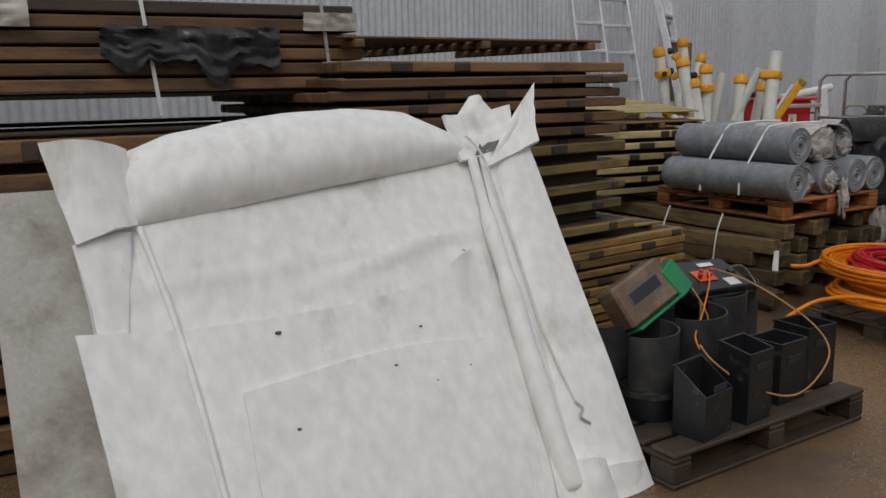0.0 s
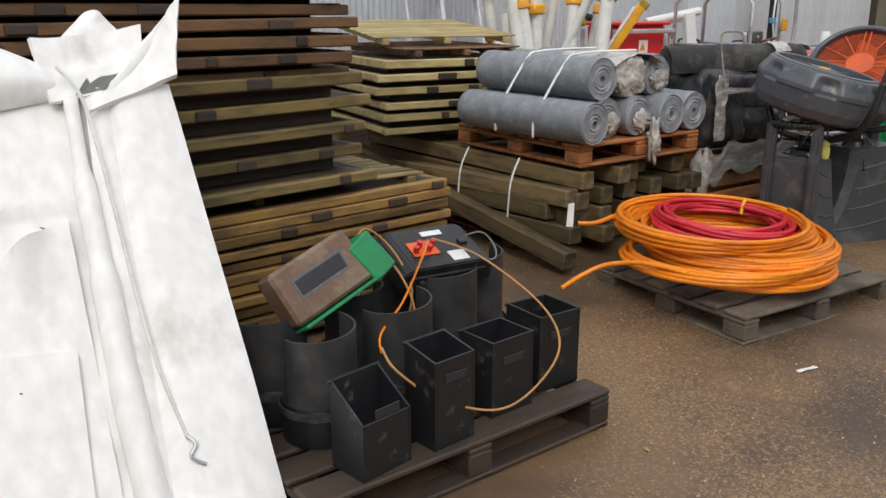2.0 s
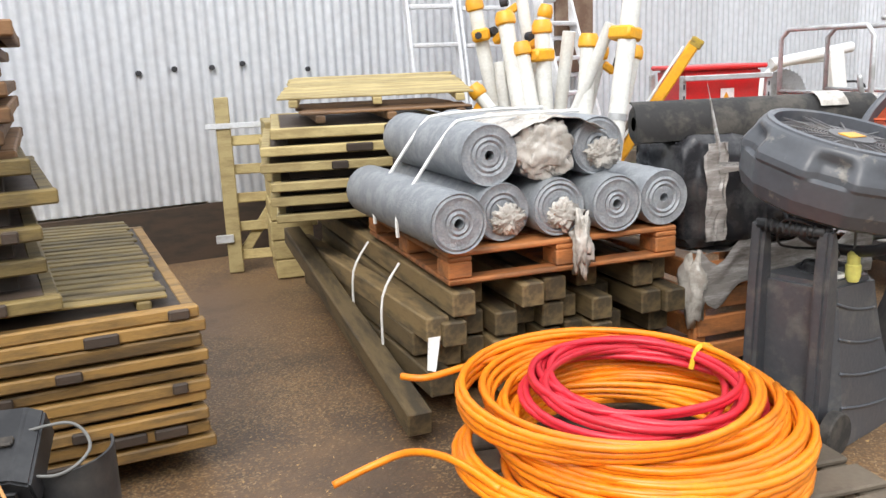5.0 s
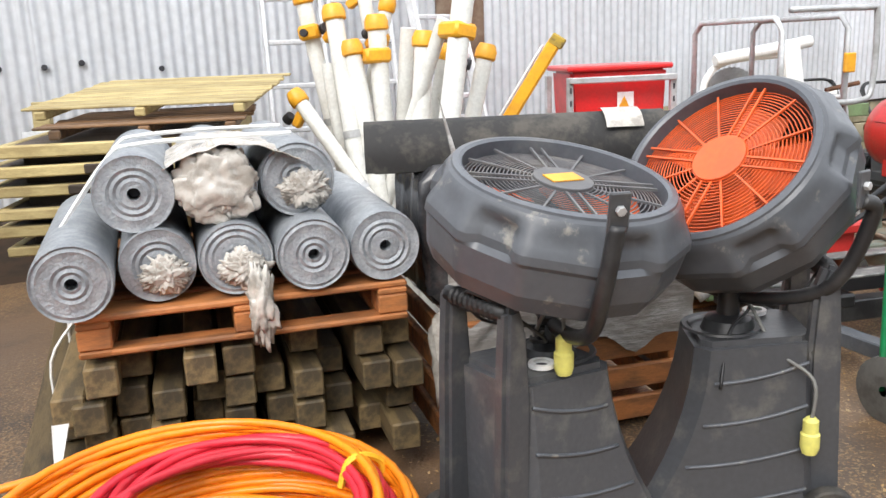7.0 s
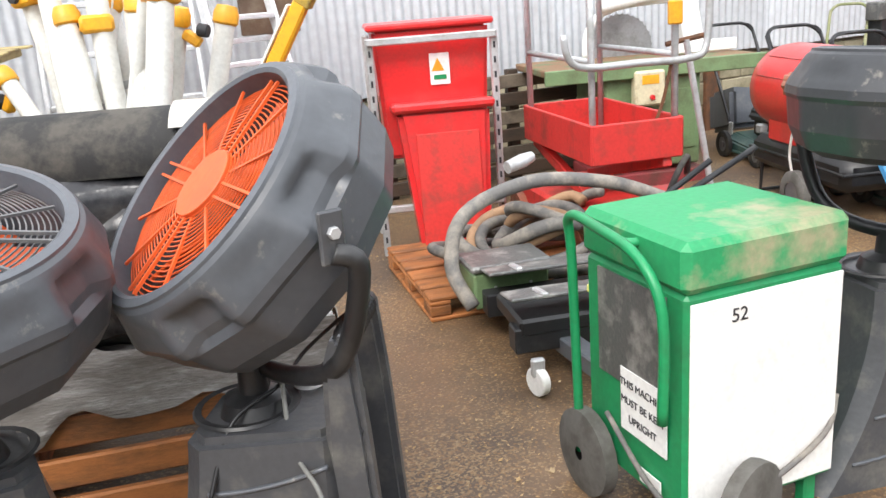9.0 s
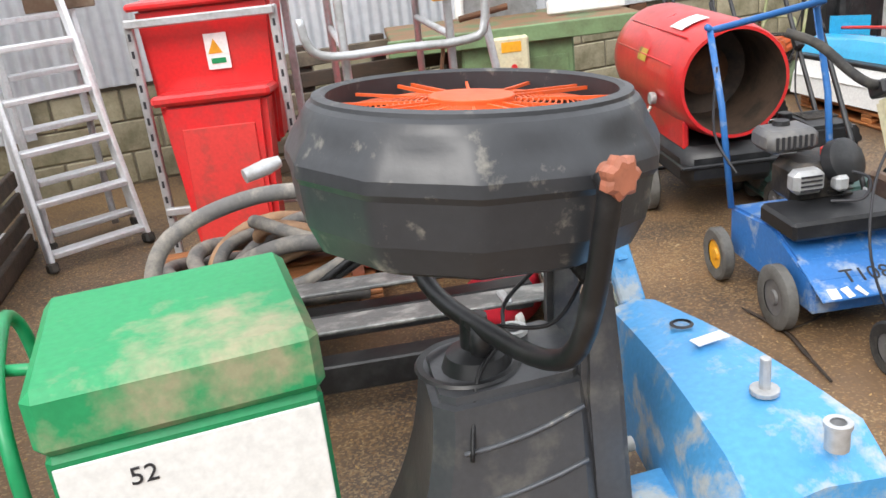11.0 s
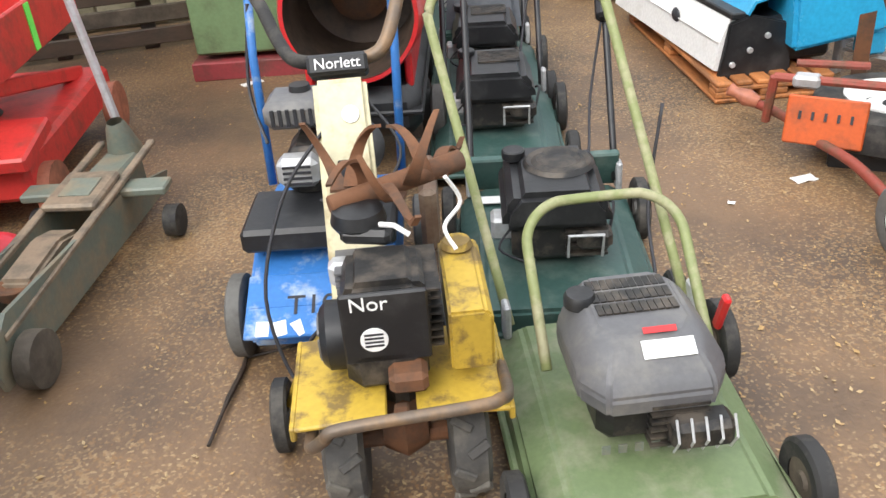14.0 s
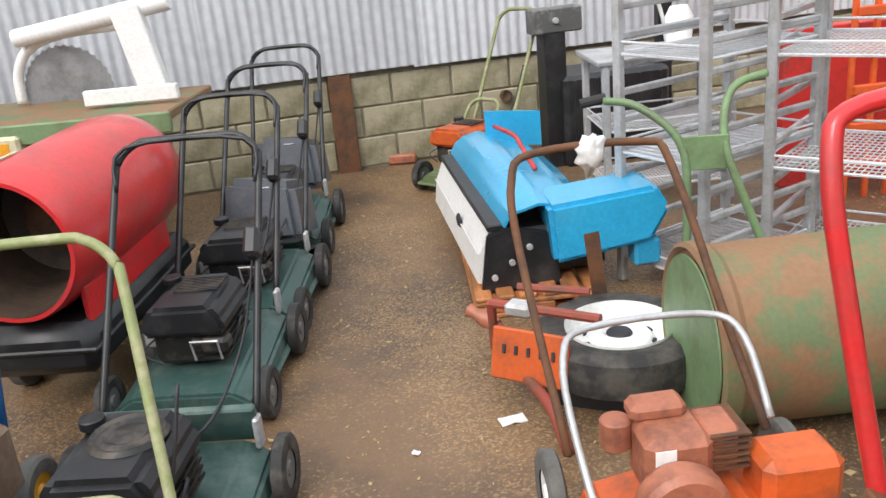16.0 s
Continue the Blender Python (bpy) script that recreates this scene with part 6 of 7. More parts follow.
def engine(o, x, y, z, cover="engine_grey", w=0.30, grille=True, yaw=0, disc=False):
    part("crankcase", box(w * 0.85, w * 0.9, 0.13, at=(x, y, z + 0.065), bevel=0.02), "engine", o)
    for k in range(4):
        part("cooling_fin", box(w * 0.4, w * 1.02, 0.008, at=(x + w * 0.28, y, z + 0.03 + 0.025 * k), bevel=0), "engine", o)
    part("carburettor", box(0.07, 0.08, 0.07, at=(x - w * 0.5, y - 0.04, z + 0.08), bevel=0.01), "steel", o)
    part("exhaust", box(0.10, 0.08, 0.06, at=(x + w * 0.35, y - w * 0.45, z + 0.08), bevel=0.015), "engine", o)
    part("pull_cord", tube([(x - w * 0.4, y - w * 0.3, z + 0.1), (x - w * 0.55, y - w * 0.5, z + 0.06), (x - w * 0.3, y - w * 0.55, z + 0.02)], 0.004, 5, soft=4), "ink", o)
    cv = bmesh.new()
    prism([(-w * 0.52, 0), (w * 0.52, 0), (w * 0.50, 0.06), (w * 0.36, 0.115), (-w * 0.36, 0.115), (-w * 0.50, 0.06)], w * 1.15, pose(x, y, z + 0.12), 0.02, cv)
    part("cover", cv, cover, o, smooth=30)
    if disc:
        part("fan_screen", lathe([(0, 0.012), (0.03, 0.014), (0.05, 0.008), (0.065, 0.014), (0.08, 0.006), (0.095, 0.012), (0.105, 0)], 28, at=(x + 0.02, y + 0.03, z + 0.236)), "engine", o, smooth=30)
    elif grille:
        for k in range(9):
            part("grille_bar", box(w * 0.55, 0.008, 0.008, at=(x + 0.02, y - 0.02 + k * 0.016, z + 0.238), bevel=0), "engine", o)
    part("fuel_cap", cyl(0.035, 0.03, at=(x - w * 0.36, y + w * 0.34, z + 0.24), seg=16), "black", o, smooth=40)
    part("spark_lead", tube([(x + w * 0.45, y + 0.02, z + 0.09), (x + w * 0.58, y - 0.03, z + 0.13), (x + w * 0.5, y - 0.1, z + 0.05)], 0.005, 5, soft=4), "ink", o)
    part("muffler_guard", tube([(x + w * 0.42, y - w * 0.55, z + 0.03), (x + w * 0.42, y - w * 0.62, z + 0.11), (x + w * 0.1, y - w * 0.62, z + 0.11), (x + w * 0.1, y - w * 0.55, z + 0.03)], 0.005, 5), "steel", o)
    for k in range(3):
        part("bolt", cyl(0.009, 0.012, at=(x - w * 0.3 + k * w * 0.3, y - w * 0.5, z + 0.20), seg=8), "steel", o)


def moulded_cover(o, x, y, z, w, d, h, material):
    """A big engine cover: wide skirt, sloping front, slotted crown."""
    cv = bmesh.new()
    rings = []
    for f, sw_, sd, sy in ((0.0, 1.0, 1.0, 0.0), (0.30, 1.03, 1.02, 0.0), (0.55, 0.98, 0.96, 0.01), (0.85, 0.80, 0.80, 0.03), (1.0, 0.66, 0.68, 0.04)):
        hw, hd = w / 2 * sw_, d / 2 * sd
        ring = [(-hw * 0.7, -hd), (hw * 0.7, -hd), (hw, -hd * 0.6), (hw, hd * 0.6), (hw * 0.7, hd), (-hw * 0.7, hd), (-hw, hd * 0.6), (-hw, -hd * 0.6)]
        rings.append([cv.verts.new((x + p, y + q + sy, z + h * f - (0.05 * h if q < 0 and f > 0.8 else 0))) for p, q in ring])
    for a, b in zip(rings, rings[1:]):
        for k in range(8):
            cv.faces.new((a[k], a[(k + 1) % 8], b[(k + 1) % 8], b[k]))
    cv.faces.new(rings[-1])
    bmesh.ops.recalc_face_normals(cv, faces=cv.faces)
    bmesh.ops.bevel(cv, geom=[e for e in cv.edges if len(e.link_faces) == 2 and e.calc_face_angle(0) > 0.35], offset=0.008, segments=2, affect="EDGES")
    part("cover", cv, material, o, smooth=30)
    for r in range(3):
        for k in range(11):
            part("slot", box(w * 0.045, d * 0.11, 0.004, at=(x - w * 0.26 + k * w * 0.052, y + 0.0 + r * d * 0.14 + 0.02, z + h - 0.001), bevel=0), "engine", o)


def mower(x, y, yaw, deck, label, cover="engine_grey", handle="black", w=0.46, ln=0.62, bag=False, sticker=None, disc=False, hub="engine_grey", big=False, hy=0.75, hz=0.92, lower=False, hr=0.013, hx=0.0):
    """Origin under the deck's front edge; front towards -y, handle back."""
    o = thing("lawn_mower", x, y, yaw, label, "lawn mower", "row of lawn mowers")
    d = bmesh.new()
    prof = [(-w / 2 - 0.03, 0.06), (-w / 2 - 0.02, 0.14), (-w / 2 + 0.05, 0.185), (w / 2 - 0.05, 0.185), (w / 2 + 0.02, 0.14), (w / 2 + 0.03, 0.06)]
    prism(prof, ln, pose(0, ln / 2, 0), 0.012, d)
    for v in d.verts:
        if v.co.y < 0.12 and v.co.z > 0.1:
            v.co.z -= 0.05
    part("deck", d, deck, o, smooth=30)
    part("deck_rim", box(w + 0.09, ln + 0.02, 0.02, at=(0, ln / 2, 0.06), bevel=0.006), deck, o)
    if big:
        part("crankcase", box(0.24, 0.26, 0.13, at=(0, ln * 0.45, 0.245), bevel=0.03), "engine", o, smooth=40)
        for k in range(6):
            part("cooling_fin", box(0.12, 0.30, 0.006, at=(0.04, ln * 0.43, 0.20 + 0.02 * k), bevel=0), "engine", o)
        part("exhaust", box(0.13, 0.07, 0.07, at=(0.08, ln * 0.45 - 0.17, 0.245), bevel=0.014), "engine", o)
        for k in range(5):
            part("guard_wire", tube([(0.02 + 0.03 * k, ln * 0.45 - 0.19, 0.205), (0.02 + 0.03 * k, ln * 0.45 - 0.215, 0.25), (0.02 + 0.03 * k, ln * 0.45 - 0.19, 0.29)], 0.003, 5), "steel", o)
        for k in range(6):
            part("name_bar", box(0.018, 0.004, 0.022, at=(-0.11 + 0.035 * k, ln * 0.45 - 0.152, 0.195), bevel=0), "jack_grey", o)
        moulded_cover(o, 0.0, ln * 0.47, 0.29, 0.31, 0.34, 0.13, cover)
        part("fuel_cap", lathe([(0, 0.03), (0.03, 0.03), (0.036, 0.02), (0.036, 0), (0, 0)], 20, at=(-0.11, ln * 0.47 + 0.08, 0.40)), "black", o, smooth=40)
    else:
        engine(o, 0, ln * 0.47, 0.18, cover, disc=disc)
    if sticker:
        part("sticker", box(0.11, 0.040, 0.003, at=(0.03, ln * 0.47 - 0.105, 0.397), rot=(32, 0, 0), bevel=0), "label", o)
        part("sticker_bar", box(0.07, 0.014, 0.003, at=(0.02, ln * 0.47 - 0.070, 0.420), rot=(32, 0, 0), bevel=0), "red", o)
    for sx in (-1, 1):
        wheel(o, sx * (w / 2 + 0.06), 0.07, 0.095, 0.045, hub=hub)
        wheel(o, sx * (w / 2 + 0.06), ln - 0.05, 0.105, 0.045, hub=hub)
        part("bracket", box(0.02, 0.05, 0.10, at=(sx * (w / 2 - 0.01), ln - 0.02, 0.22)), "steel", o)
    loop_handle(o, w - 0.04, ln - 0.02, 0.20, ln + hy, hz, handle, hr, hx=hx)
    if lower:
        loop_handle(o, w - 0.12, ln * 0.55, 0.25, ln + 0.02, 0.52, handle, hr, "carry_handle")
    else:
        part("bail", tube([(-w / 2 + 0.03, ln + hy * 0.8, hz * 0.86), (-w / 2 + 0.06, ln + hy * 0.92, hz * 0.99), (w / 2 - 0.06, ln + hy * 0.92, hz * 0.99), (w / 2 - 0.03, ln + hy * 0.8, hz * 0.86)], 0.007, 6, soft=4), "black", o, smooth=60)
        part("lever_box", box(0.05, 0.06, 0.10, at=(w / 2 - 0.03, ln + hy * 0.55, hz * 0.70), rot=(-40, 0, 0), bevel=0.012), "black", o)
    part("cable", tube([(w / 2 - 0.03, ln + hy * 0.55, hz * 0.68), (w / 2 - 0.08, ln + hy * 0.35, hz * 0.42), (w / 2 - 0.12, ln * 0.9, 0.30), (0.06, ln * 0.7, 0.28)], 0.005, 5, soft=6), "ink", o, smooth=60)
    if bag:
        part("grass_bag", prism([(-w / 2 + 0.03, 0), (w / 2 - 0.03, 0), (w / 2 - 0.06, 0.30), (-w / 2 + 0.06, 0.34)], 0.42, pose(0, ln + 0.20, 0.16, -14), 0.04), "fan_grey", o, "dark grey grass collector", smooth=40)
        part("bag_label", box(0.14, 0.06, 0.003, at=(-0.02, ln + 0.10, 0.475), rot=(-10, 0, 0), bevel=0), "label", o)
        part("bag_grip", box(0.12, 0.05, 0.03, at=(0, ln + 0.28, 0.46), bevel=0.012), "black", o)
    return o


ROW = 22
m1 = mower(8.53, 7.89, 29, "mower_green", "worn light green rotary mower with grey engine and white-walled wheels", sticker=True, big=True, handle="handle_green", lower=True, hz=0.97, hy=0.42, hub="wood_grey", hr=0.013, w=0.50, hx=-0.14)
part("deck_lettering", box(0.30, 0.003, 0.022, at=(0, -0.003, 0.10), bevel=0), "mower_green", m1)
part("height_lever", box(0.02, 0.03, 0.12, at=(0.28, 0.50, 0.24), rot=(20, 0, 0)), "red", m1, "red height lever")
m2 = mower(8.12, 8.50, ROW, "deep_green", "dark green rotary mower with round fan screen and black handle", disc=True, cover="black", handle="black", hy=0.55, hz=1.0, w=0.52, ln=0.68, hr=0.012)
part("deck_sticker", box(0.09, 0.05, 0.003, at=(-0.19, 0.58, 0.188), bevel=0), "label", m2)
part("flap", box(0.50, 0.03, 0.14, at=(0, 0.68, 0.24), rot=(20, 0, 0)), "deep_green", m2)
mower(7.60, 9.42, ROW, "deep_green", "dark green rotary mower with black moulded engine cover", cover="black", handle="black", hy=0.55, hz=0.98)
mower(7.31, 10.08, ROW, "deep_green", "dark green mower with grey grass collector and black handle", cover="black", bag=True, hy=0.62, hz=1.0)
mower(6.90, 10.95, ROW + 2, "deep_green", "green mower with dark grass collector by the wall", cover="black", bag=True, hy=0.5, hz=1.0)
m6 = mower(7.34, 12.20, -16, "mower_green", "small light green mower with red engine beside blockwork", cover="orange_paint", handle="handle_green", w=0.36, ln=0.48, hy=0.45, hz=1.05, lower=True)

# Rotary tiller
tl = thing("rotary_tiller", 7.93, 7.90, 28, "worn yellow and black petrol rotary tiller with rusty tines on top", "tiller")
TR = 0.15
for sx in (-1, 1):
    wt = part("tyre", lathe([(0.05, -0.035), (0.12, -0.045), (0.142, -0.034), (0.146, 0.0), (0.142, 0.034), (0.12, 0.045), (0.05, 0.035)], 26, at=(sx * 0.135, 0.0, TR), rot=(0, 90, 0)), "rubber_dusty", tl, "chunky lugged tyre", smooth=40)
    for k in range(16):
        lug = box(0.052, 0.020, 0.016, at=(0.016 * (1 if k % 2 else -1), 0, TR - 0.006), rot=(0, 0, 32 if k % 2 else -32), bevel=0.003)
        lug.transform(pose(sx * 0.135, 0.0, TR, 360 / 16 * k))
        part("lug", lug, "rubber_dusty", wt)
    part("rim", lathe([(0, -0.03), (0.03, -0.034), (0.05, -0.02), (0.06, -0.03), (0.06, 0.03), (0.05, 0.02), (0.03, 0.034), (0, 0.03)], 18, at=(sx * 0.135, 0.0, TR), rot=(0, 90, 0)), "rust", wt, smooth=40)
part("axle", cyl(0.022, 0.30, at=(0, 0.0, TR), rot=(0, 90, 0), seg=12), "rust", tl)
part("gearbox", lathe([(0, -0.06), (0.06, -0.05), (0.085, 0), (0.06, 0.05), (0, 0.06)], 18, at=(0, 0.03, TR + 0.02), rot=(0, 90, 0)), "rust", tl, smooth=50)
part("gearbox_neck", box(0.07, 0.10, 0.16, at=(0, 0.05, 0.25), bevel=0.02), "engine", tl)
for sx in (-1, 1):
    part("engine_plate", box(0.19, 0.30, 0.012, at=(sx * 0.125, 0.0, 0.325), rot=(0, sx * 3, 0), bevel=0.004), "yellow_pale", tl, "worn yellow engine plate")
    part("plate_lip", box(0.012, 0.30, 0.035, at=(sx * 0.222, 0.0, 0.31), bevel=0.003), "yellow_pale", tl)
part("crankcase", box(0.17, 0.19, 0.13, at=(-0.02, 0.02, 0.395), bevel=0.03), "engine", tl, smooth=40)
part("engine_block", prism([(-0.085, 0), (0.085, 0), (0.09, 0.14), (0.06, 0.17), (-0.07, 0.17), (-0.095, 0.12)], 0.16, pose(-0.01, 0.02, 0.42), 0.014), "engine", tl, smooth=35)
for k in range(8):
    part("cooling_fin", box(0.11, 0.18, 0.005, at=(0.045, 0.04, 0.425 + k * 0.019), bevel=0), "engine", tl)
    part("cooling_fin", box(0.13, 0.10, 0.005, at=(-0.05, 0.12, 0.43 + k * 0.016), bevel=0), "engine_grey", tl)
part("starter_cowl", lathe([(0, 0.03), (0.03, 0.032), (0.06, 0.03), (0.075, 0.015), (0.075, -0.02), (0, -0.02)], 24, at=(-0.125, 0.03, 0.42), rot=(0, -90, 0)), "black", tl, smooth=30)
for k in range(6):
    part("cowl_vane", box(0.004, 0.010, 0.04, at=(-0.158, 0.03 + 0.045 * math.cos(k * 1.047), 0.42 + 0.045 * math.sin(k * 1.047)), rot=(60 * k, 0, 0), bevel=0), "engine_grey", tl)
part("front_cowl", box(0.175, 0.014, 0.165, at=(-0.015, -0.068, 0.495), bevel=0.006), "black", tl)
text("Nor", 0.045, pose(-0.045, -0.0762, 0.555, 90, 0, 0), "label", tl)
part("round_badge", cyl(0.028, 0.004, at=(-0.04, -0.077, 0.472), rot=(90, 0, 0), seg=24), "label", tl)
for k in range(4):
    part("badge_bar", box(0.038, 0.002, 0.004, at=(-0.04, -0.0795, 0.459 + 0.009 * k), bevel=0), "ink", tl)
part("muffler", box(0.08, 0.07, 0.05, at=(0.02, -0.09, 0.385), bevel=0.012), "rust", tl)
part("fuel_tank", prism([(-0.045, 0), (0.045, 0), (0.045, 0.135), (0.03, 0.15), (-0.045, 0.15)], 0.27, pose(0.155, 0.06, 0.38, 4), 0.006), "yellow_pale", tl, "yellow fuel tank with cap")
part("fuel_cap", lathe([(0, 0.014), (0.03, 0.014), (0.036, 0.0), (0, 0)], 20, at=(0.15, 0.15, 0.540)), "yellow_pale", tl, smooth=40)
part("air_filter", lathe([(0, 0.035), (0.03, 0.036), (0.055, 0.028), (0.062, 0.0), (0.05, -0.02), (0, -0.02)], 20, at=(-0.055, 0.17, 0.615)), "black", tl, smooth=40)
part("air_horn", box(0.11, 0.05, 0.035, at=(-0.04, 0.13, 0.60), rot=(0, 0, -14), bevel=0.012), "black", tl)
part("cord_wrap", tube([(-0.01, 0.12, 0.625), (0.02, 0.10, 0.63), (0.05, 0.09, 0.61)], 0.006, 6), "label", tl)
part("carburettor", box(0.06, 0.05, 0.06, at=(-0.10, 0.12, 0.52), bevel=0.012), "steel", tl)
part("front_bumper", tube([(-0.17, -0.02, 0.30), (-0.19, -0.16, 0.29), (-0.15, -0.22, 0.355), (-0.11, -0.235, 0.39), (0.14, -0.235, 0.41), (0.19, -0.21, 0.40), (0.215, -0.14, 0.36), (0.22, 0.02, 0.31)], 0.013, 10, soft=5), "bumper", tl, "bent brown steel bumper", smooth=60)
part("bumper_stay", box(0.03, 0.12, 0.02, at=(0.0, -0.16, 0.35), rot=(-30, 0, 0), bevel=0.004), "rust", tl)
part("column", prism([(-0.07, 0), (0.07, 0), (0.064, 0.54), (-0.064, 0.54)], 0.075, pose(-0.08, 0.30, 0.32, -26), 0.012), "cream", tl, "cream-painted handle column", smooth=40)
part("name_plate", box(0.145, 0.085, 0.05, at=(-0.08, 0.555, 0.835), rot=(-26, 0, 0), bevel=0.008), "black", tl)
text("Norlett", 0.036, pose(-0.08, 0.5165, 0.854, 64, 0, 0), "label", tl)
part("round_badge", cyl(0.021, 0.004, at=(-0.06, 0.463, 0.745), rot=(64, 0, 0), seg=22), "label", tl)
for k in range(3):
    part("badge_bar", box(0.030, 0.002, 0.003, at=(-0.06, 0.4605 + 0.004 * k, 0.737 + 0.008 * k), rot=(-26, 0, 0), bevel=0), "ink", tl)
part("column_slot", box(0.034, 0.01, 0.11, at=(-0.085, 0.392, 0.60), rot=(-26, 0, 0), bevel=0.004), "ink", tl)
part("gear_lever", tube([(-0.085, 0.41, 0.60), (-0.075, 0.36, 0.61), (-0.07, 0.33, 0.66)], 0.007, 7, soft=3), "ink", tl)
part("handlebar", tube([(-0.10, 0.57, 0.84), (-0.18, 0.55, 0.86), (-0.22, 0.60, 0.90), (-0.27, 0.70, 0.98), (-0.34, 0.78, 1.02)], 0.017, 10, soft=5), "rubber", tl, smooth=60)
part("handlebar", tube([(-0.05, 0.57, 0.84), (0.02, 0.56, 0.86), (0.06, 0.60, 0.92), (0.09, 0.68, 1.02), (0.06, 0.74, 1.06)], 0.017, 10, soft=5), "bumper", tl, smooth=60)
part("prop_stand", tube([(-0.09, 0.24, 0.36), (-0.22, 0.20, 0.26), (-0.28, 0.18, 0.12)], 0.012, 8), "yellow_pale", tl, smooth=50)
wheel(tl, -0.30, 0.18, 0.092, 0.04)
wheel(tl, 0.16, 0.36, 0.09, 0.04)
part("cable", tube([(-0.12, 0.46, 0.72), (-0.24, 0.40, 0.58), (-0.31, 0.30, 0.36), (-0.26, 0.22, 0.16), (-0.20, 0.2, 0.30), (-0.1, 0.15, 0.40)], 0.005, 6, soft=6), "ink", tl, smooth=60)
part("cable", tube([(-0.05, 0.52, 0.80), (0.05, 0.44, 0.66), (-0.02, 0.32, 0.58), (-0.08, 0.20, 0.56)], 0.004, 6, soft=6), "ink", tl, smooth=60)
tines = thing("tiller_tines", 7.83, 8.12, 28, "spare rusty curved tiller tines tied with white cord", "tiller tines", z=0.645)
for k in range(8):
    a = k * 0.8
    off = -0.11 + 0.032 * k
    blade = grid(12, 2, lambda u, v: Vector((off + 0.042 * (v - 0.5) * (1 - 0.7 * u) + 0.07 * u * u * (1 if k % 2 else -1), (0.02 + 0.17 * u) * math.cos(a + 0.9 * u * u), (0.02 + 0.17 * u) * abs(math.sin(a + 0.9 * u * u)) * 0.9)), thick=0.007)
    part("tine", blade, "rust", tines, "rusty curved tine", smooth=50)
part("shaft", cyl(0.024, 0.32, at=(0.02, 0, 0.02), rot=(0, 84, 20), seg=14), "rust", tines, smooth=40)
part("cord", tube([(0.12, -0.10, 0.07), (0.15, -0.08, 0.0), (0.11, -0.13, -0.03), (0.13, -0.16, -0.07)], 0.005, 5, soft=5), "label", tines)

# Blue scarifier
sf = thing("lawn_scarifier", 7.46, 8.38, 24, "blue petrol scarifier with black engine, grey wheels and folding handle", "scarifier")
part("deck", prism([(-0.20, 0.10), (0.45, 0.10), (0.45, 0.30), (0.10, 0.33), (-0.20, 0.22)], 0.40, pose(0, 0.0, 0, 0, 0, 90) @ pose(0, 0, 0), 0.012), "blue", sf)
part("front_flap", box(0.40, 0.20, 0.012, at=(0, -0.18, 0.22), rot=(24, 0, 0)), "blue", sf, "chipped blue front flap")
text("T1080", 0.085, pose(0.02, -0.19, 0.2245, 24, 0, 0), "ink", sf)
for k in range(3):
    part("paint_scrawl", box(0.035, 0.045, 0.002, at=(-0.15 + 0.05 * k, -0.25, 0.1965), rot=(24, 0, 20 * k), bevel=0), "label", sf)
part("tray", box(0.42, 0.26, 0.07, at=(0, 0.05, 0.36), bevel=0.012), "black", sf)
part("engine_block", box(0.20, 0.20, 0.16, at=(0.0, 0.24, 0.45), bevel=0.03), "engine", sf, smooth=40)
for k in range(8):
    part("cooling_fin", box(0.10, 0.21, 0.006, at=(0.08, 0.24, 0.40 + 0.018 * k), bevel=0), "engine", sf)
part("fuel_tank", box(0.20, 0.17, 0.085, at=(-0.06, 0.30, 0.60), bevel=0.022), "engine_grey", sf, smooth=40)
for k in range(7):
    part("exhaust_slot", box(0.010, 0.006, 0.05, at=(-0.13 + 0.022 * k, 0.213, 0.60), bevel=0), "ink", sf)
part("recoil_housing", lathe([(0, 0.04), (0.05, 0.04), (0.085, 0.02), (0.09, -0.02), (0, -0.02)], 24, at=(0.10, 0.16, 0.52), rot=(62, 0, 20)), "black", sf, smooth=30)
part("muffler", box(0.12, 0.08, 0.09, at=(-0.06, 0.13, 0.475), bevel=0.02), "steel", sf, "silver muffler guard")
for k in range(4):
    part("muffler_slot", box(0.08, 0.004, 0.007, at=(-0.06, 0.088, 0.45 + 0.017 * k), bevel=0), "ink", sf)
part("carburettor", box(0.05, 0.06, 0.06, at=(0.06, 0.11, 0.46), bevel=0.012), "steel", sf)
part("filler_cap", lathe([(0, 0.02), (0.03, 0.02), (0.034, 0), (0, 0)], 18, at=(-0.06, 0.33, 0.64)), "black", sf, smooth=40)
part("engine_lead", tube([(0.08, 0.12, 0.50), (0.14, 0.06, 0.48), (0.10, 0.02, 0.42), (0.0, 0.06, 0.41)], 0.006, 6, soft=5), "ink", sf)
part("red_cap", cyl(0.028, 0.03, at=(0.06, 0.20, 0.555), seg=18), "red_dirty", sf)
for s in (-1, 1):
    wheel(sf, s * 0.25, -0.06, 0.12, 0.05, "rubber_grey", "engine_grey")
    wheel(sf, s * 0.26, 0.42, 0.11, 0.05, "rubber_grey", "yellow")
part("handle", tube([(-0.21, 0.42, 0.30), (-0.22, 0.50, 0.70), (-0.22, 0.62, 0.98)], 0.014, 8), "blue", sf, smooth=50)
part("handle", tube([(0.21, 0.42, 0.30), (0.22, 0.50, 0.70), (0.22, 0.62, 1.02), (0.20, 0.52, 1.06), (-0.20, 0.64, 0.98), (-0.24, 0.60, 1.0)], 0.014, 8), "blue", sf, smooth=50)
part("cable", tube([(-0.22, 0.55, 0.85), (-0.25, 0.5, 0.6), (-0.2, 0.4, 0.45)], 0.006, 5, soft=5), "ink", sf)
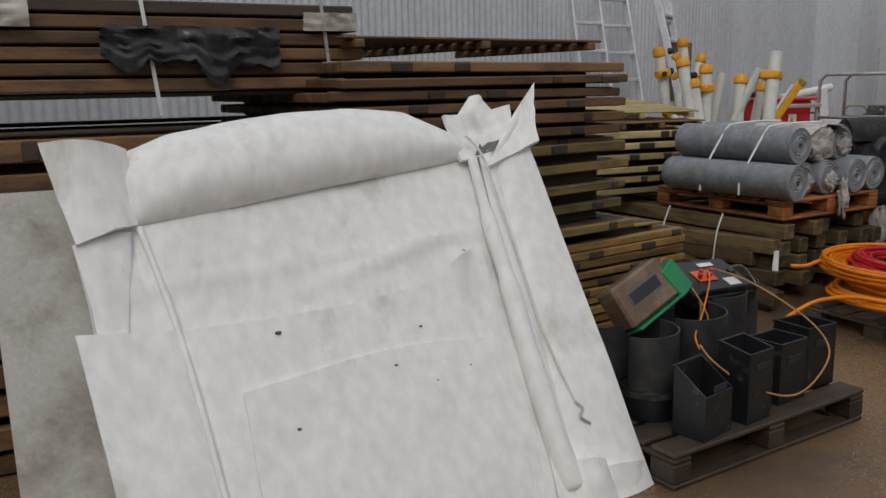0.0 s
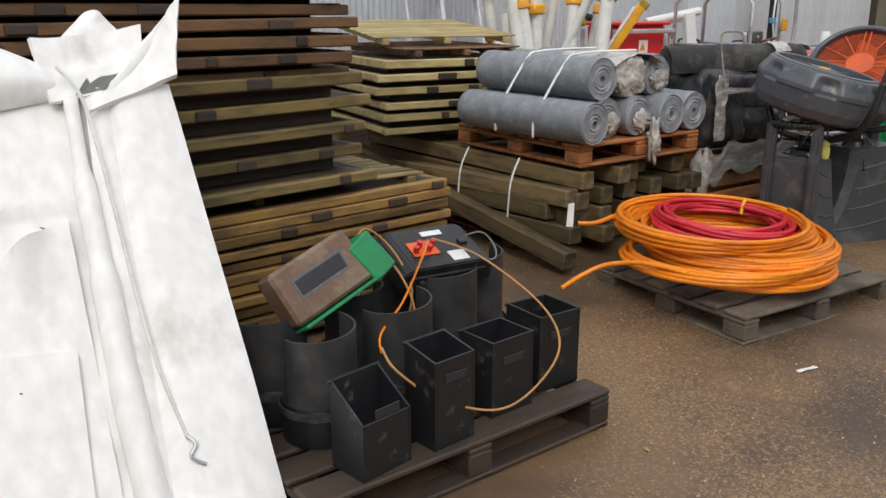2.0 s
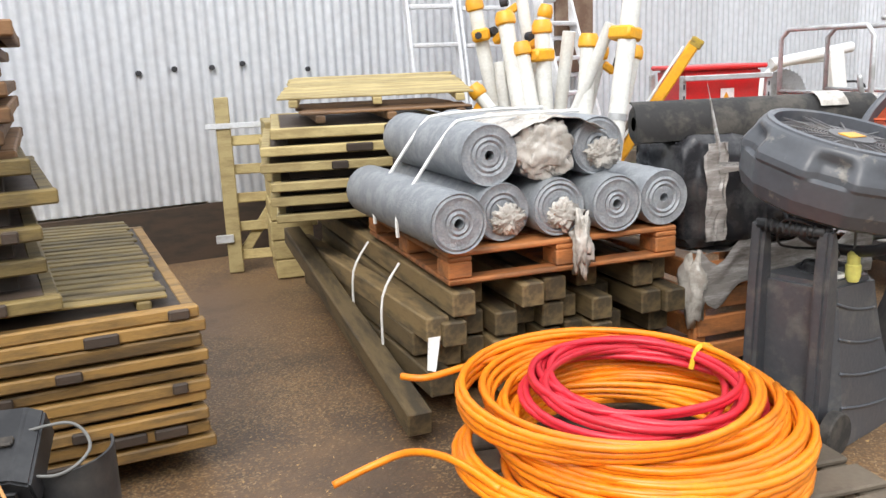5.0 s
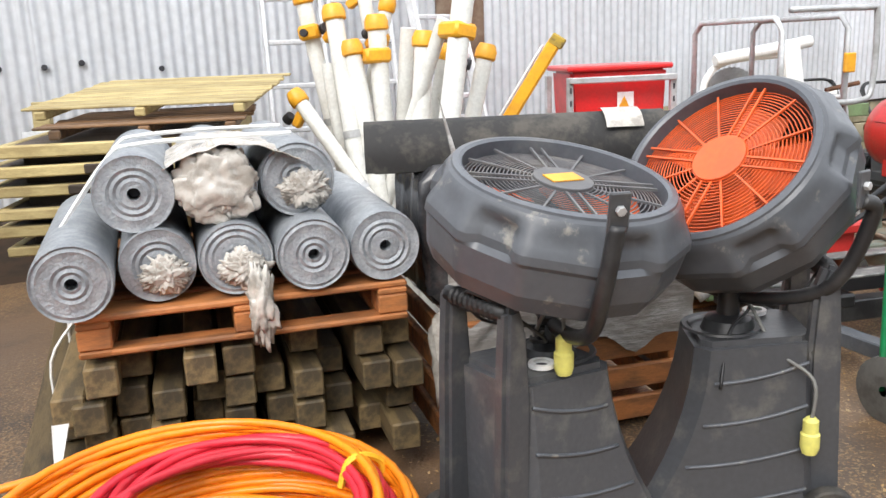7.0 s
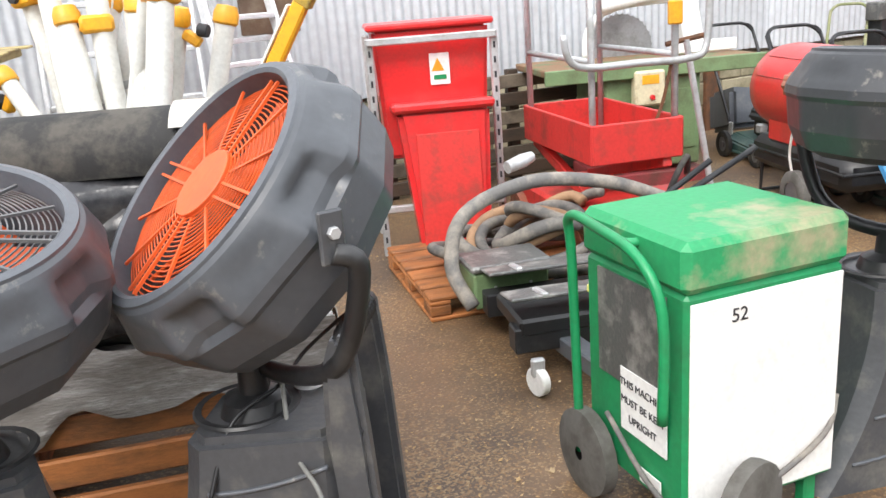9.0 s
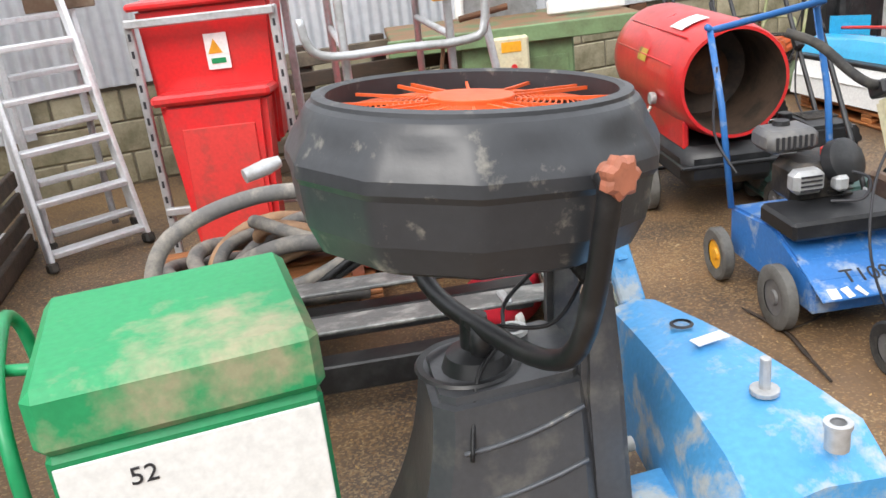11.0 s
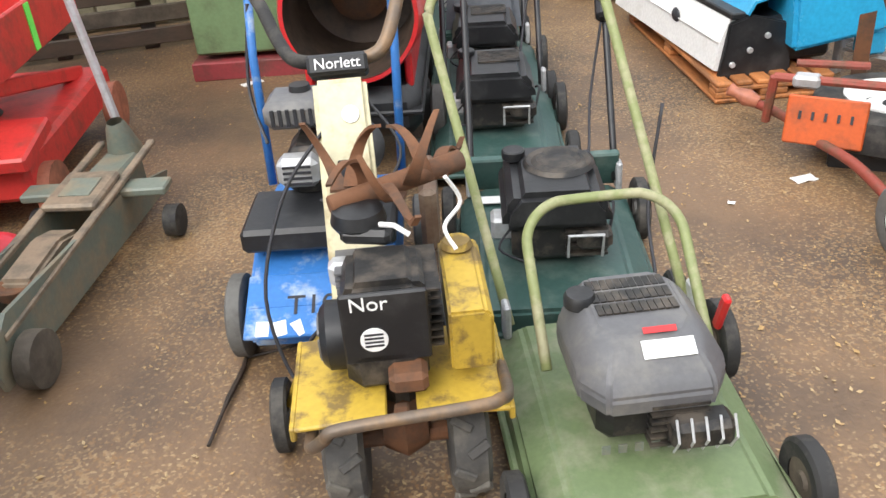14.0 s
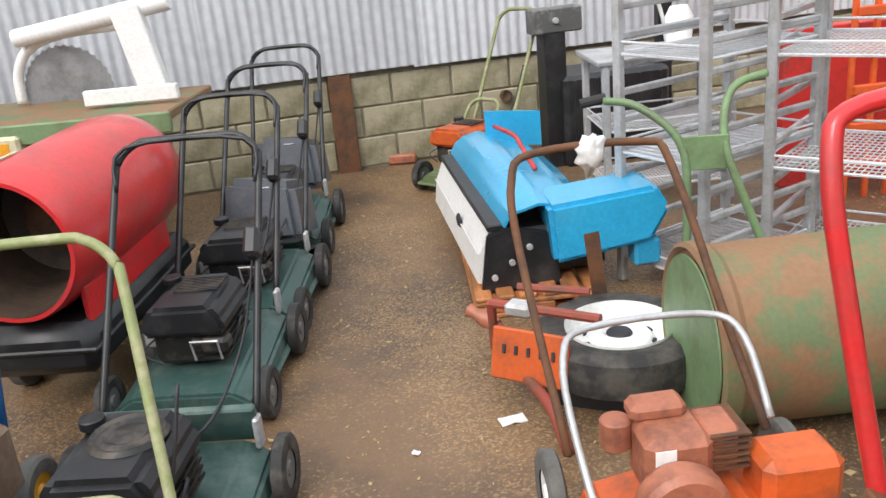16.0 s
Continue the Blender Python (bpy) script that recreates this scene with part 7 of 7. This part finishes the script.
part("belt_guard", box(0.05, 0.26, 0.20, at=(0.30, 0.16, 0.33), bevel=0.02), "brown_case", sf)

# ---- blue sweeper on a pallet, column, racks ----
sp = pallet("pallet", 8.26, 10.50, 118, 1.45, 0.55, "wood_orange", "long orange-brown pallet under the blue sweeper", h=0.10)
for c in list(sp.children):
    c.matrix_basis = pose(0, -0.55, 0) @ c.matrix_basis
sw = thing("sweeper_attachment", 8.26, 10.62, 33, "glossy blue sweeper attachment with white front panel on a pallet", "sweeper", z=0.105)
part("front_panel", prism([(-0.03, 0.02), (0.03, 0.0), (0.10, 0.0), (0.10, 0.25), (0.03, 0.25), (-0.01, 0.15)], 1.32, pose(0, 0.68, 0)), "white", sw, "white front panel with round latch")
part("panel_crease", box(0.006, 1.30, 0.008, at=(-0.018, 0.68, 0.15), bevel=0.002), "white", sw)
part("black_edge", box(0.07, 1.36, 0.03, at=(0.06, 0.68, 0.266)), "black", sw)
part("end_plate", prism([(-0.02, -0.02), (0.34, -0.02), (0.30, 0.22), (0.12, 0.27), (0.02, 0.24)], 0.03, pose(0, 0.0, 0), 0.006), "black", sw, "black end plate")
for k in range(3):
    part("bolt", cyl(0.014, 0.016, at=(0.04 + 0.08 * k, -0.02, 0.05 + 0.06 * k), rot=(90, 0, 0), seg=10), "steel", sw)
part("latch", lathe([(0, 0.02), (0.022, 0.02), (0.036, 0.008), (0.036, 0), (0, 0)], 20, at=(-0.012, 0.50, 0.16), rot=(0, -96, 0)), "ink", sw, smooth=40)


def sweeper_hood(u, v):
    ridge = 0.36 + 0.05 * math.sin(v * 2.6)
    line = [(0.09, 0.275), (0.12, 0.33), (0.17, ridge - 0.02), (0.25, ridge), (0.42, ridge - 0.03), (0.52, ridge - 0.10), (0.54, 0.20)]
    p = along(line, u)
    return Vector((p[0], -0.02 + 1.42 * v, p[1]))


part("hood", grid(24, 16, sweeper_hood, thick=0.012), "sweep_blue", sw, smooth=35)
part("wing", prism([(0.0, 0.0), (0.42, 0.06), (0.50, 0.20), (0.44, 0.30), (-0.02, 0.26)], 0.30, pose(0.30, 0.05, 0.10, 0, 0, -4), 0.02), "sweep_blue", sw, "blue side wing", smooth=35)
part("wing_bracket", box(0.12, 0.10, 0.12, at=(0.70, -0.05, 0.10), bevel=0.014), "sweep_blue", sw)
part("rear_upstand", grid(8, 4, lambda u, v: Vector((0.30 + 0.32 * u, 1.38 - 0.02 * u, 0.30 + 0.20 * v - 0.03 * u)), thick=0.012), "sweep_blue", sw, "raised blue rear panel")
part("brush_box", box(0.46, 1.36, 0.22, at=(0.32, 0.70, 0.13), bevel=0.02), "black", sw)
part("hydraulic_hose", tube([(0.34, 1.3, 0.42), (0.36, 0.9, 0.45), (0.33, 0.6, 0.46), (0.32, 0.3, 0.42)], 0.012, 7, soft=5), "red_dirty", sw, smooth=60)
col = thing("control_post", 7.84, 12.98, 39, "black steel post carrying a grey metal control box", "post")
part("post", box(0.15, 0.15, 0.92, at=(0, 0, 0.46)), "black", col)
part("control_box", box(0.34, 0.14, 0.16, at=(0.02, -0.02, 0.98), bevel=0.01), "plate", col, "grey metal control box")
part("lock", cyl(0.02, 0.03, at=(0.0, -0.10, 0.98), rot=(90, 0, 0), seg=10), "steel", col)
part("conduit", tube([(0.0, 0, 1.05), (0.0, 0, 1.9)], 0.02, 8), "steel", col)
bx = thing("black_tank", 8.02, 13.0, 36, "matt black rectangular tank standing against the wall", "tank")
part("tank", box(0.75, 0.5, 0.62, at=(0.25, 0.2, 0.31), bevel=0.03), "black", bx)
for k in range(5):
    part("rib", box(0.02, 0.012, 0.56, at=(-0.05 + k * 0.15, -0.052, 0.31)), "black", bx)
pst = thing("black_downpipe", 8.45, 13.6, 36, "black steel post with blue-capped hose by the wall", "post")
part("post", box(0.10, 0.08, 2.6, at=(0, 0, 1.3)), "black", pst)
part("hose", tube([(-0.06, -0.06, 1.5), (-0.12, -0.08, 1.2), (-0.04, -0.08, 0.9), (0.0, -0.06, 0.7)], 0.014, 7, soft=5), "label", pst, smooth=60)
part("cap", cyl(0.05, 0.08, at=(-0.1, -0.06, 1.2), seg=12), "tag_blue", pst)


def rack(x, y, yaw, w, d, h, shelves, label, angled=0, mesh=True):
    o = thing("tray_rack", x, y, yaw, label, "rack")
    for px_ in (0, w):
        for py in (0, d):
            part("upright", box(0.04, 0.04, h, at=(px_, py, h / 2)), "steel", o)
    for k in range(angled):
        for px_ in (0, w):
            part("runner", box(0.025, d, 0.03, at=(px_, d / 2, 0.15 + k * (h - 0.25) / angled)), "steel", o)
    for z in shelves:
        part("shelf_frame", tube([(0, 0, z), (w, 0, z), (w, d, z), (0, d, z)], 0.008, 6, closed=True), "alu", o)
        part("shelf_frame", tube([(0, 0, z + 0.05), (w, 0, z + 0.05), (w, d, z + 0.05), (0, d, z + 0.05)], 0.006, 6, closed=True), "alu", o)
        g = bmesh.new()
        if mesh:
            for i in range(34):
                tube([(w * i / 33, 0, z), (w * i / 33, d, z)], 0.003, 4, g, cap=False)
            for i in range(16):
                tube([(0, d * i / 15, z + 0.004), (w, d * i / 15, z + 0.004)], 0.003, 4, g, cap=False)
        else:
            box(w, d, 0.02, at=(w / 2, d / 2, z), bm=g)
        part("shelf_mesh" if mesh else "shelf", g, "alu", o)
    return o


rack(8.75, 11.07, -32, 0.46, 0.70, 1.9, (0.12, 0.60, 1.02, 1.45), "tall stainless tray rack with runners and wire shelves", angled=14)
rack(9.36, 11.05, -14, 0.8, 0.7, 1.9, (0.12, 0.55, 1.0, 1.4), "stainless wire shelving rack beside the tray rack", angled=10)
rack(8.44, 12.05, 28, 0.7, 0.5, 0.82, (0.12, 0.45), "low stainless steel table with lower shelf", mesh=True)
tt = thing("steel_table_top", 8.44, 12.05, 28, "brushed stainless steel table top with splash guard", "table top", z=0.82)
part("top", box(0.80, 0.56, 0.03, at=(0.35, 0.25, 0.015)), "steel", tt)
part("white_jug", lathe([(0, 0), (0.07, 0), (0.08, 0.16), (0.05, 0.22), (0.04, 0.22), (0, 0.2)], 18, at=(0.5, 0.3, 0.03)), "white", tt, smooth=50)
ob_ = thing("orange_barriers", 10.0, 12.6, 30, "stack of orange plastic mesh barriers behind the racks", "barrier")
for k in range(7):
    part("bar", box(1.8, 0.04, 0.05, at=(0.5, 0, 0.2 + k * 0.2)), "fan_orange", ob_)
for k in range(16):
    part("upright", box(0.03, 0.03, 1.5, at=(-0.4 + k * 0.12, 0.02, 0.75)), "fan_orange", ob_)
part("dark_back", box(2.2, 0.1, 0.9, at=(0.5, 0.4, 0.45)), "red_dirty", ob_)

# ---- right-hand row: tyre, plough, orange mower, roller, cultivator ----
ty = thing("car_wheel", 8.96, 10.14, 0, "car tyre on a white steel rim lying on a dark box", "wheel", z=0.10)
part("tyre", lathe([(0.19, -0.06), (0.26, -0.08), (0.295, -0.06), (0.305, 0.0), (0.295, 0.06), (0.26, 0.08), (0.19, 0.07), (0.185, 0.0)], 40, at=(0, 0, 0.06)), "rubber", ty, smooth=40)
part("rim", lathe([(0.04, 0.075), (0.06, 0.09), (0.11, 0.075), (0.13, 0.05), (0.17, 0.055), (0.19, 0.12), (0.185, 0.06), (0.18, 0.0), (0.04, 0.02)], 40, at=(0, 0, 0.02)), "white", ty, "white steel rim", smooth=30)
part("hub_hole", cyl(0.045, 0.05, at=(0, 0, 0.085), seg=18), "ink", ty)
for k in range(8):
    part("rim_slot", box(0.03, 0.014, 0.01, at=(0.12 * math.cos(k * 0.785), 0.12 * math.sin(k * 0.785), 0.085), rot=(0, 0, 45 * k + 90), bevel=0.002), "ink", ty)
part("box_below", box(0.42, 0.42, 0.10, at=(0, 0, -0.055), bevel=0.01), "black", ty)
pl = thing("plough_frame", 8.73, 9.98, -6, "red and orange tractor implement frame with perforated plate", "implement")
part("plate", box(0.28, 0.02, 0.18, at=(0.0, -0.10, 0.20), rot=(-14, 0, 0)), "orange_paint", pl, "perforated orange plate")
for k in range(5):
    part("slot", box(0.010, 0.024, 0.030, at=(-0.09 + 0.045 * k, -0.102, 0.22), rot=(-14, 0, 0), bevel=0), "ink", pl)
part("beam", tube([(-0.34, 0.30, 0.10), (-0.16, 0.06, 0.14), (-0.08, -0.05, 0.13), (0.12, -0.22, 0.11), (0.26, -0.40, 0.08)], 0.020, 10, soft=4), "rust_red", pl, smooth=50)
part("crossbar", tube([(-0.22, 0.06, 0.30), (0.20, 0.04, 0.31)], 0.018, 8), "rust_red", pl)
part("crossbar", tube([(-0.22, 0.06, 0.30), (-0.24, 0.10, 0.10)], 0.018, 8), "rust_red", pl)
part("crossbar", tube([(-0.16, 0.16, 0.33), (0.10, 0.20, 0.33)], 0.016, 8), "rust_red", pl)
part("coupling", lathe([(0, 0), (0.025, 0), (0.038, 0.05), (0.022, 0.1), (0.03, 0.13), (0, 0.14)], 14, at=(-0.30, 0.24, 0.12), rot=(0, -70, 0)), "salmon", pl, smooth=40)
part("clamp", box(0.10, 0.07, 0.05, at=(-0.10, 0.05, 0.30), bevel=0.012), "steel", pl)
part("share", grid(6, 3, lambda u, v: Vector((0.02 + 0.06 * v, 0.46 - 0.10 * u, 0.06 + 0.42 * u + 0.02 * v))), "rust", pl)
om = thing("orange_mower", 9.30, 9.14, 30, "old orange cylinder mower with faded red engine and bent tube handles", "lawn mower")
part("deck", prism([(-0.28, 0.05), (0.28, 0.05), (0.26, 0.18), (0.1, 0.24), (-0.22, 0.18)], 0.44, pose(0.10, 0.04, 0), 0.02), "orange_paint", om, smooth=30)
part("tank_cover", box(0.20, 0.15, 0.14, at=(0.35, 0.08, 0.26), bevel=0.025), "orange_paint", om)
part("engine_block", box(0.17, 0.16, 0.17, at=(0.07, 0.14, 0.31), bevel=0.025), "salmon", om)
part("cylinder_head", box(0.10, 0.12, 0.12, at=(0.18, 0.15, 0.33), bevel=0.016), "salmon", om)
part("flywheel_cowl", lathe([(0, -0.04), (0.10, -0.04), (0.11, -0.02), (0.11, 0.03), (0.095, 0.045), (0.06, 0.045), (0.055, 0.06), (0.02, 0.065), (0, 0.05)], 24, at=(0.05, 0.01, 0.25), rot=(90, 0, 0)), "salmon", om, smooth=20)
part("air_filter", box(0.14, 0.08, 0.05, at=(0.05, 0.20, 0.41), bevel=0.02), "salmon", om)
part("carburettor", cyl(0.04, 0.08, at=(-0.05, 0.20, 0.35), seg=16), "salmon", om, smooth=40)
part("label_plate", box(0.05, 0.003, 0.045, at=(0.03, 0.058, 0.35), bevel=0), "label", om)
for k in range(6):
    part("cooling_fin", box(0.12, 0.14, 0.006, at=(0.185, 0.15, 0.285 + 0.018 * k), bevel=0), "rust", om)
wheel(om, -0.20, -0.10, 0.12, 0.05, "rubber_grey", "label")
wheel(om, -0.20, 0.30, 0.12, 0.05, "rubber_grey", "label")
wheel(om, 0.44, 0.30, 0.12, 0.05, "rubber_grey", "label")
part("lower_handle", tube([(-0.14, -0.16, 0.16), (-0.17, 0.10, 0.40), (-0.16, 0.26, 0.54), (-0.08, 0.33, 0.58), (0.22, 0.33, 0.58), (0.30, 0.26, 0.54), (0.30, 0.10, 0.40)], 0.0095, 8, soft=4), "steel", om, smooth=60)
part("upper_handle", tube([(-0.17, 0.20, 0.30), (-0.20, 0.58, 0.72), (-0.19, 0.70, 0.88), (-0.12, 0.75, 0.94), (0.20, 0.75, 0.94), (0.27, 0.70, 0.88), (0.32, 0.40, 0.50), (0.34, 0.20, 0.30)], 0.012, 8, soft=4), "rust", om, smooth=60)
part("rag", crumple(0.035, (1, 0.6, 1.5), (0.05, 0.75, 0.92), 14, 0.5), "label", om, smooth=60)
rl = thing("garden_roller", 9.50, 10.10, 28, "large rusty green steel drum roller lying among machines", "roller")
part("drum", lathe([(0.0, -0.02), (0.20, -0.02), (0.27, -0.01), (0.285, -0.03), (0.30, -0.02), (0.30, 0.03), (0.285, 0.05), (0.285, 1.05), (0.30, 1.08), (0, 1.08)], 44, at=(-0.28, 0, 0.30), rot=(0, 90, 0)), "roller", rl, smooth=35)
part("end_disc", lathe([(0, 0), (0.26, 0), (0.262, 0.006), (0, 0.01)], 40, at=(-0.31, 0, 0.30), rot=(0, 90, 0)), "machine_green", rl)
ck = thing("push_cultivator", 9.10, 10.58, 20, "green push cultivator with curved handles standing by racks", "cultivator")
part("handle", tube([(0.0, 0, 0.05), (0.02, 0.02, 0.50), (0.0, 0.06, 0.75), (-0.14, 0.14, 0.88), (-0.26, 0.2, 0.90)], 0.016, 8, soft=5), "machine_green", ck, smooth=60)
part("handle", tube([(0.42, 0, 0.05), (0.24, 0.02, 0.50), (0.16, 0.06, 0.75), (0.20, 0.14, 0.92), (0.34, 0.2, 0.96)], 0.016, 8, soft=5), "machine_green", ck, smooth=60)
part("web", box(0.17, 0.01, 0.13, at=(0.09, 0.05, 0.71)), "machine_green", ck)
part("grip", cyl(0.02, 0.10, at=(-0.30, 0.22, 0.90), rot=(0, 80, 0), seg=10), "rubber", ck)
rc = thing("red_cultivator", 9.88, 9.10, 26, "red tubular-framed cultivator with knobbly black tyre", "cultivator")
part("frame", tube([(-0.08, 0.10, 0.25), (-0.14, 0.20, 0.70), (-0.16, 0.30, 1.05), (-0.08, 0.34, 1.15), (0.30, 0.34, 1.18)], 0.022, 10, soft=5), "red", rc, smooth=60)
part("frame", tube([(-0.06, 0.05, 0.28), (-0.02, 0.2, 0.9), (0.02, 0.26, 1.0)], 0.016, 8), "red", rc, smooth=60)
part("black_cowl", box(0.22, 0.18, 0.5, at=(0.16, 0.30, 0.85), bevel=0.04), "black", rc)
wheel(rc, -0.02, 0.05, 0.16, 0.08, "rubber", "red_dirty")
part("bracket", box(0.10, 0.05, 0.22, at=(-0.12, 0.1, 0.28), rot=(0, 20, 0)), "rust", rc)

# ---- litter ----
for x, y, yaw, w, d in ((3.80, 3.95, 20, 0.11, 0.02), (8.68, 9.79, 40, 0.09, 0.05), (5.88, 10.26, 60, 0.12, 0.05), (8.45, 9.52, 0, 0.025, 0.02)):
    o = thing("litter_scrap", x, y, yaw, "scrap of pale litter lying on the wet yard", "litter", "litter scraps")
    part("scrap", grid(4, 3, lambda u, v: Vector(((u - 0.5) * w, (v - 0.5) * d, 0.006 + 0.012 * abs(noise.noise(Vector((u * 3, v * 3, x)))))), thick=0.004), "label", o)
tw = thing("twig", 7.34, 7.95, 0, "thin forked twig lying on the yard", "twig")
part("stem", tube([(0.06, -0.12, 0.012), (0.0, 0.05, 0.014), (-0.06, 0.22, 0.012), (-0.20, 0.40, 0.012)], [0.005, 0.008, 0.006, 0.003], 6, soft=4), "wood_dark", tw)
part("branch", tube([(-0.06, 0.22, 0.012), (0.05, 0.32, 0.014), (0.10, 0.42, 0.012)], 0.004, 5, soft=3), "wood_dark", tw)
st = thing("stone", 8.48, 8.84, 0, "dark rounded stone lying on the yard", "stone")
part("stone", crumple(0.02, (1, 0.8, 0.7), (0, 0, 0.013), 3, 0.2), "rubber", st, smooth=60)
bk = thing("broken_brick", 6.66, 12.95, 20, "broken red brick by the foot of the wall", "brick")
part("brick", box(0.2, 0.1, 0.07, at=(0, 0, 0.035), bevel=0.012), "salmon", bk)
# wood chips and leaves scattered over the yard
ch = bmesh.new()
g3 = random.Random(77)
for i in range(26000):
    x, y = g3.uniform(2.0, 10.2), g3.uniform(2.5, 12.8)
    if (y - 8.22) > (x - 0.9) * 0.81 - 0.15:
        continue
    if g3.random() > 0.35 + 0.75 * noise.noise(Vector((x * 0.8, y * 0.8, 5))) + (0.35 if x > 6.5 else 0):
        continue
    s, a, t = g3.uniform(0.003, 0.009) * (2.0 if i % 23 == 0 else 1.0), g3.uniform(0, 6.28), g3.uniform(-0.3, 0.3)
    z = gz(x, y) + 0.012 * noise.noise(Vector((x * 0.7, y * 0.7, 0))) + 0.004
    dx, dy = s * math.cos(a), s * math.sin(a)
    q = 0.6
    ch.faces.new([ch.verts.new(p) for p in ((x - dx, y - dy, z), (x + dy * q, y - dx * q, z + t * s), (x + dx, y + dy, z + 0.004), (x - dy * q, y + dx * q, z + abs(t) * s))])
chips = part("wood_chips", ch, "leaf")
tagged(chips, "scattered tan wood chips and dead leaves on the yard", "leaf litter", kind="stuff")
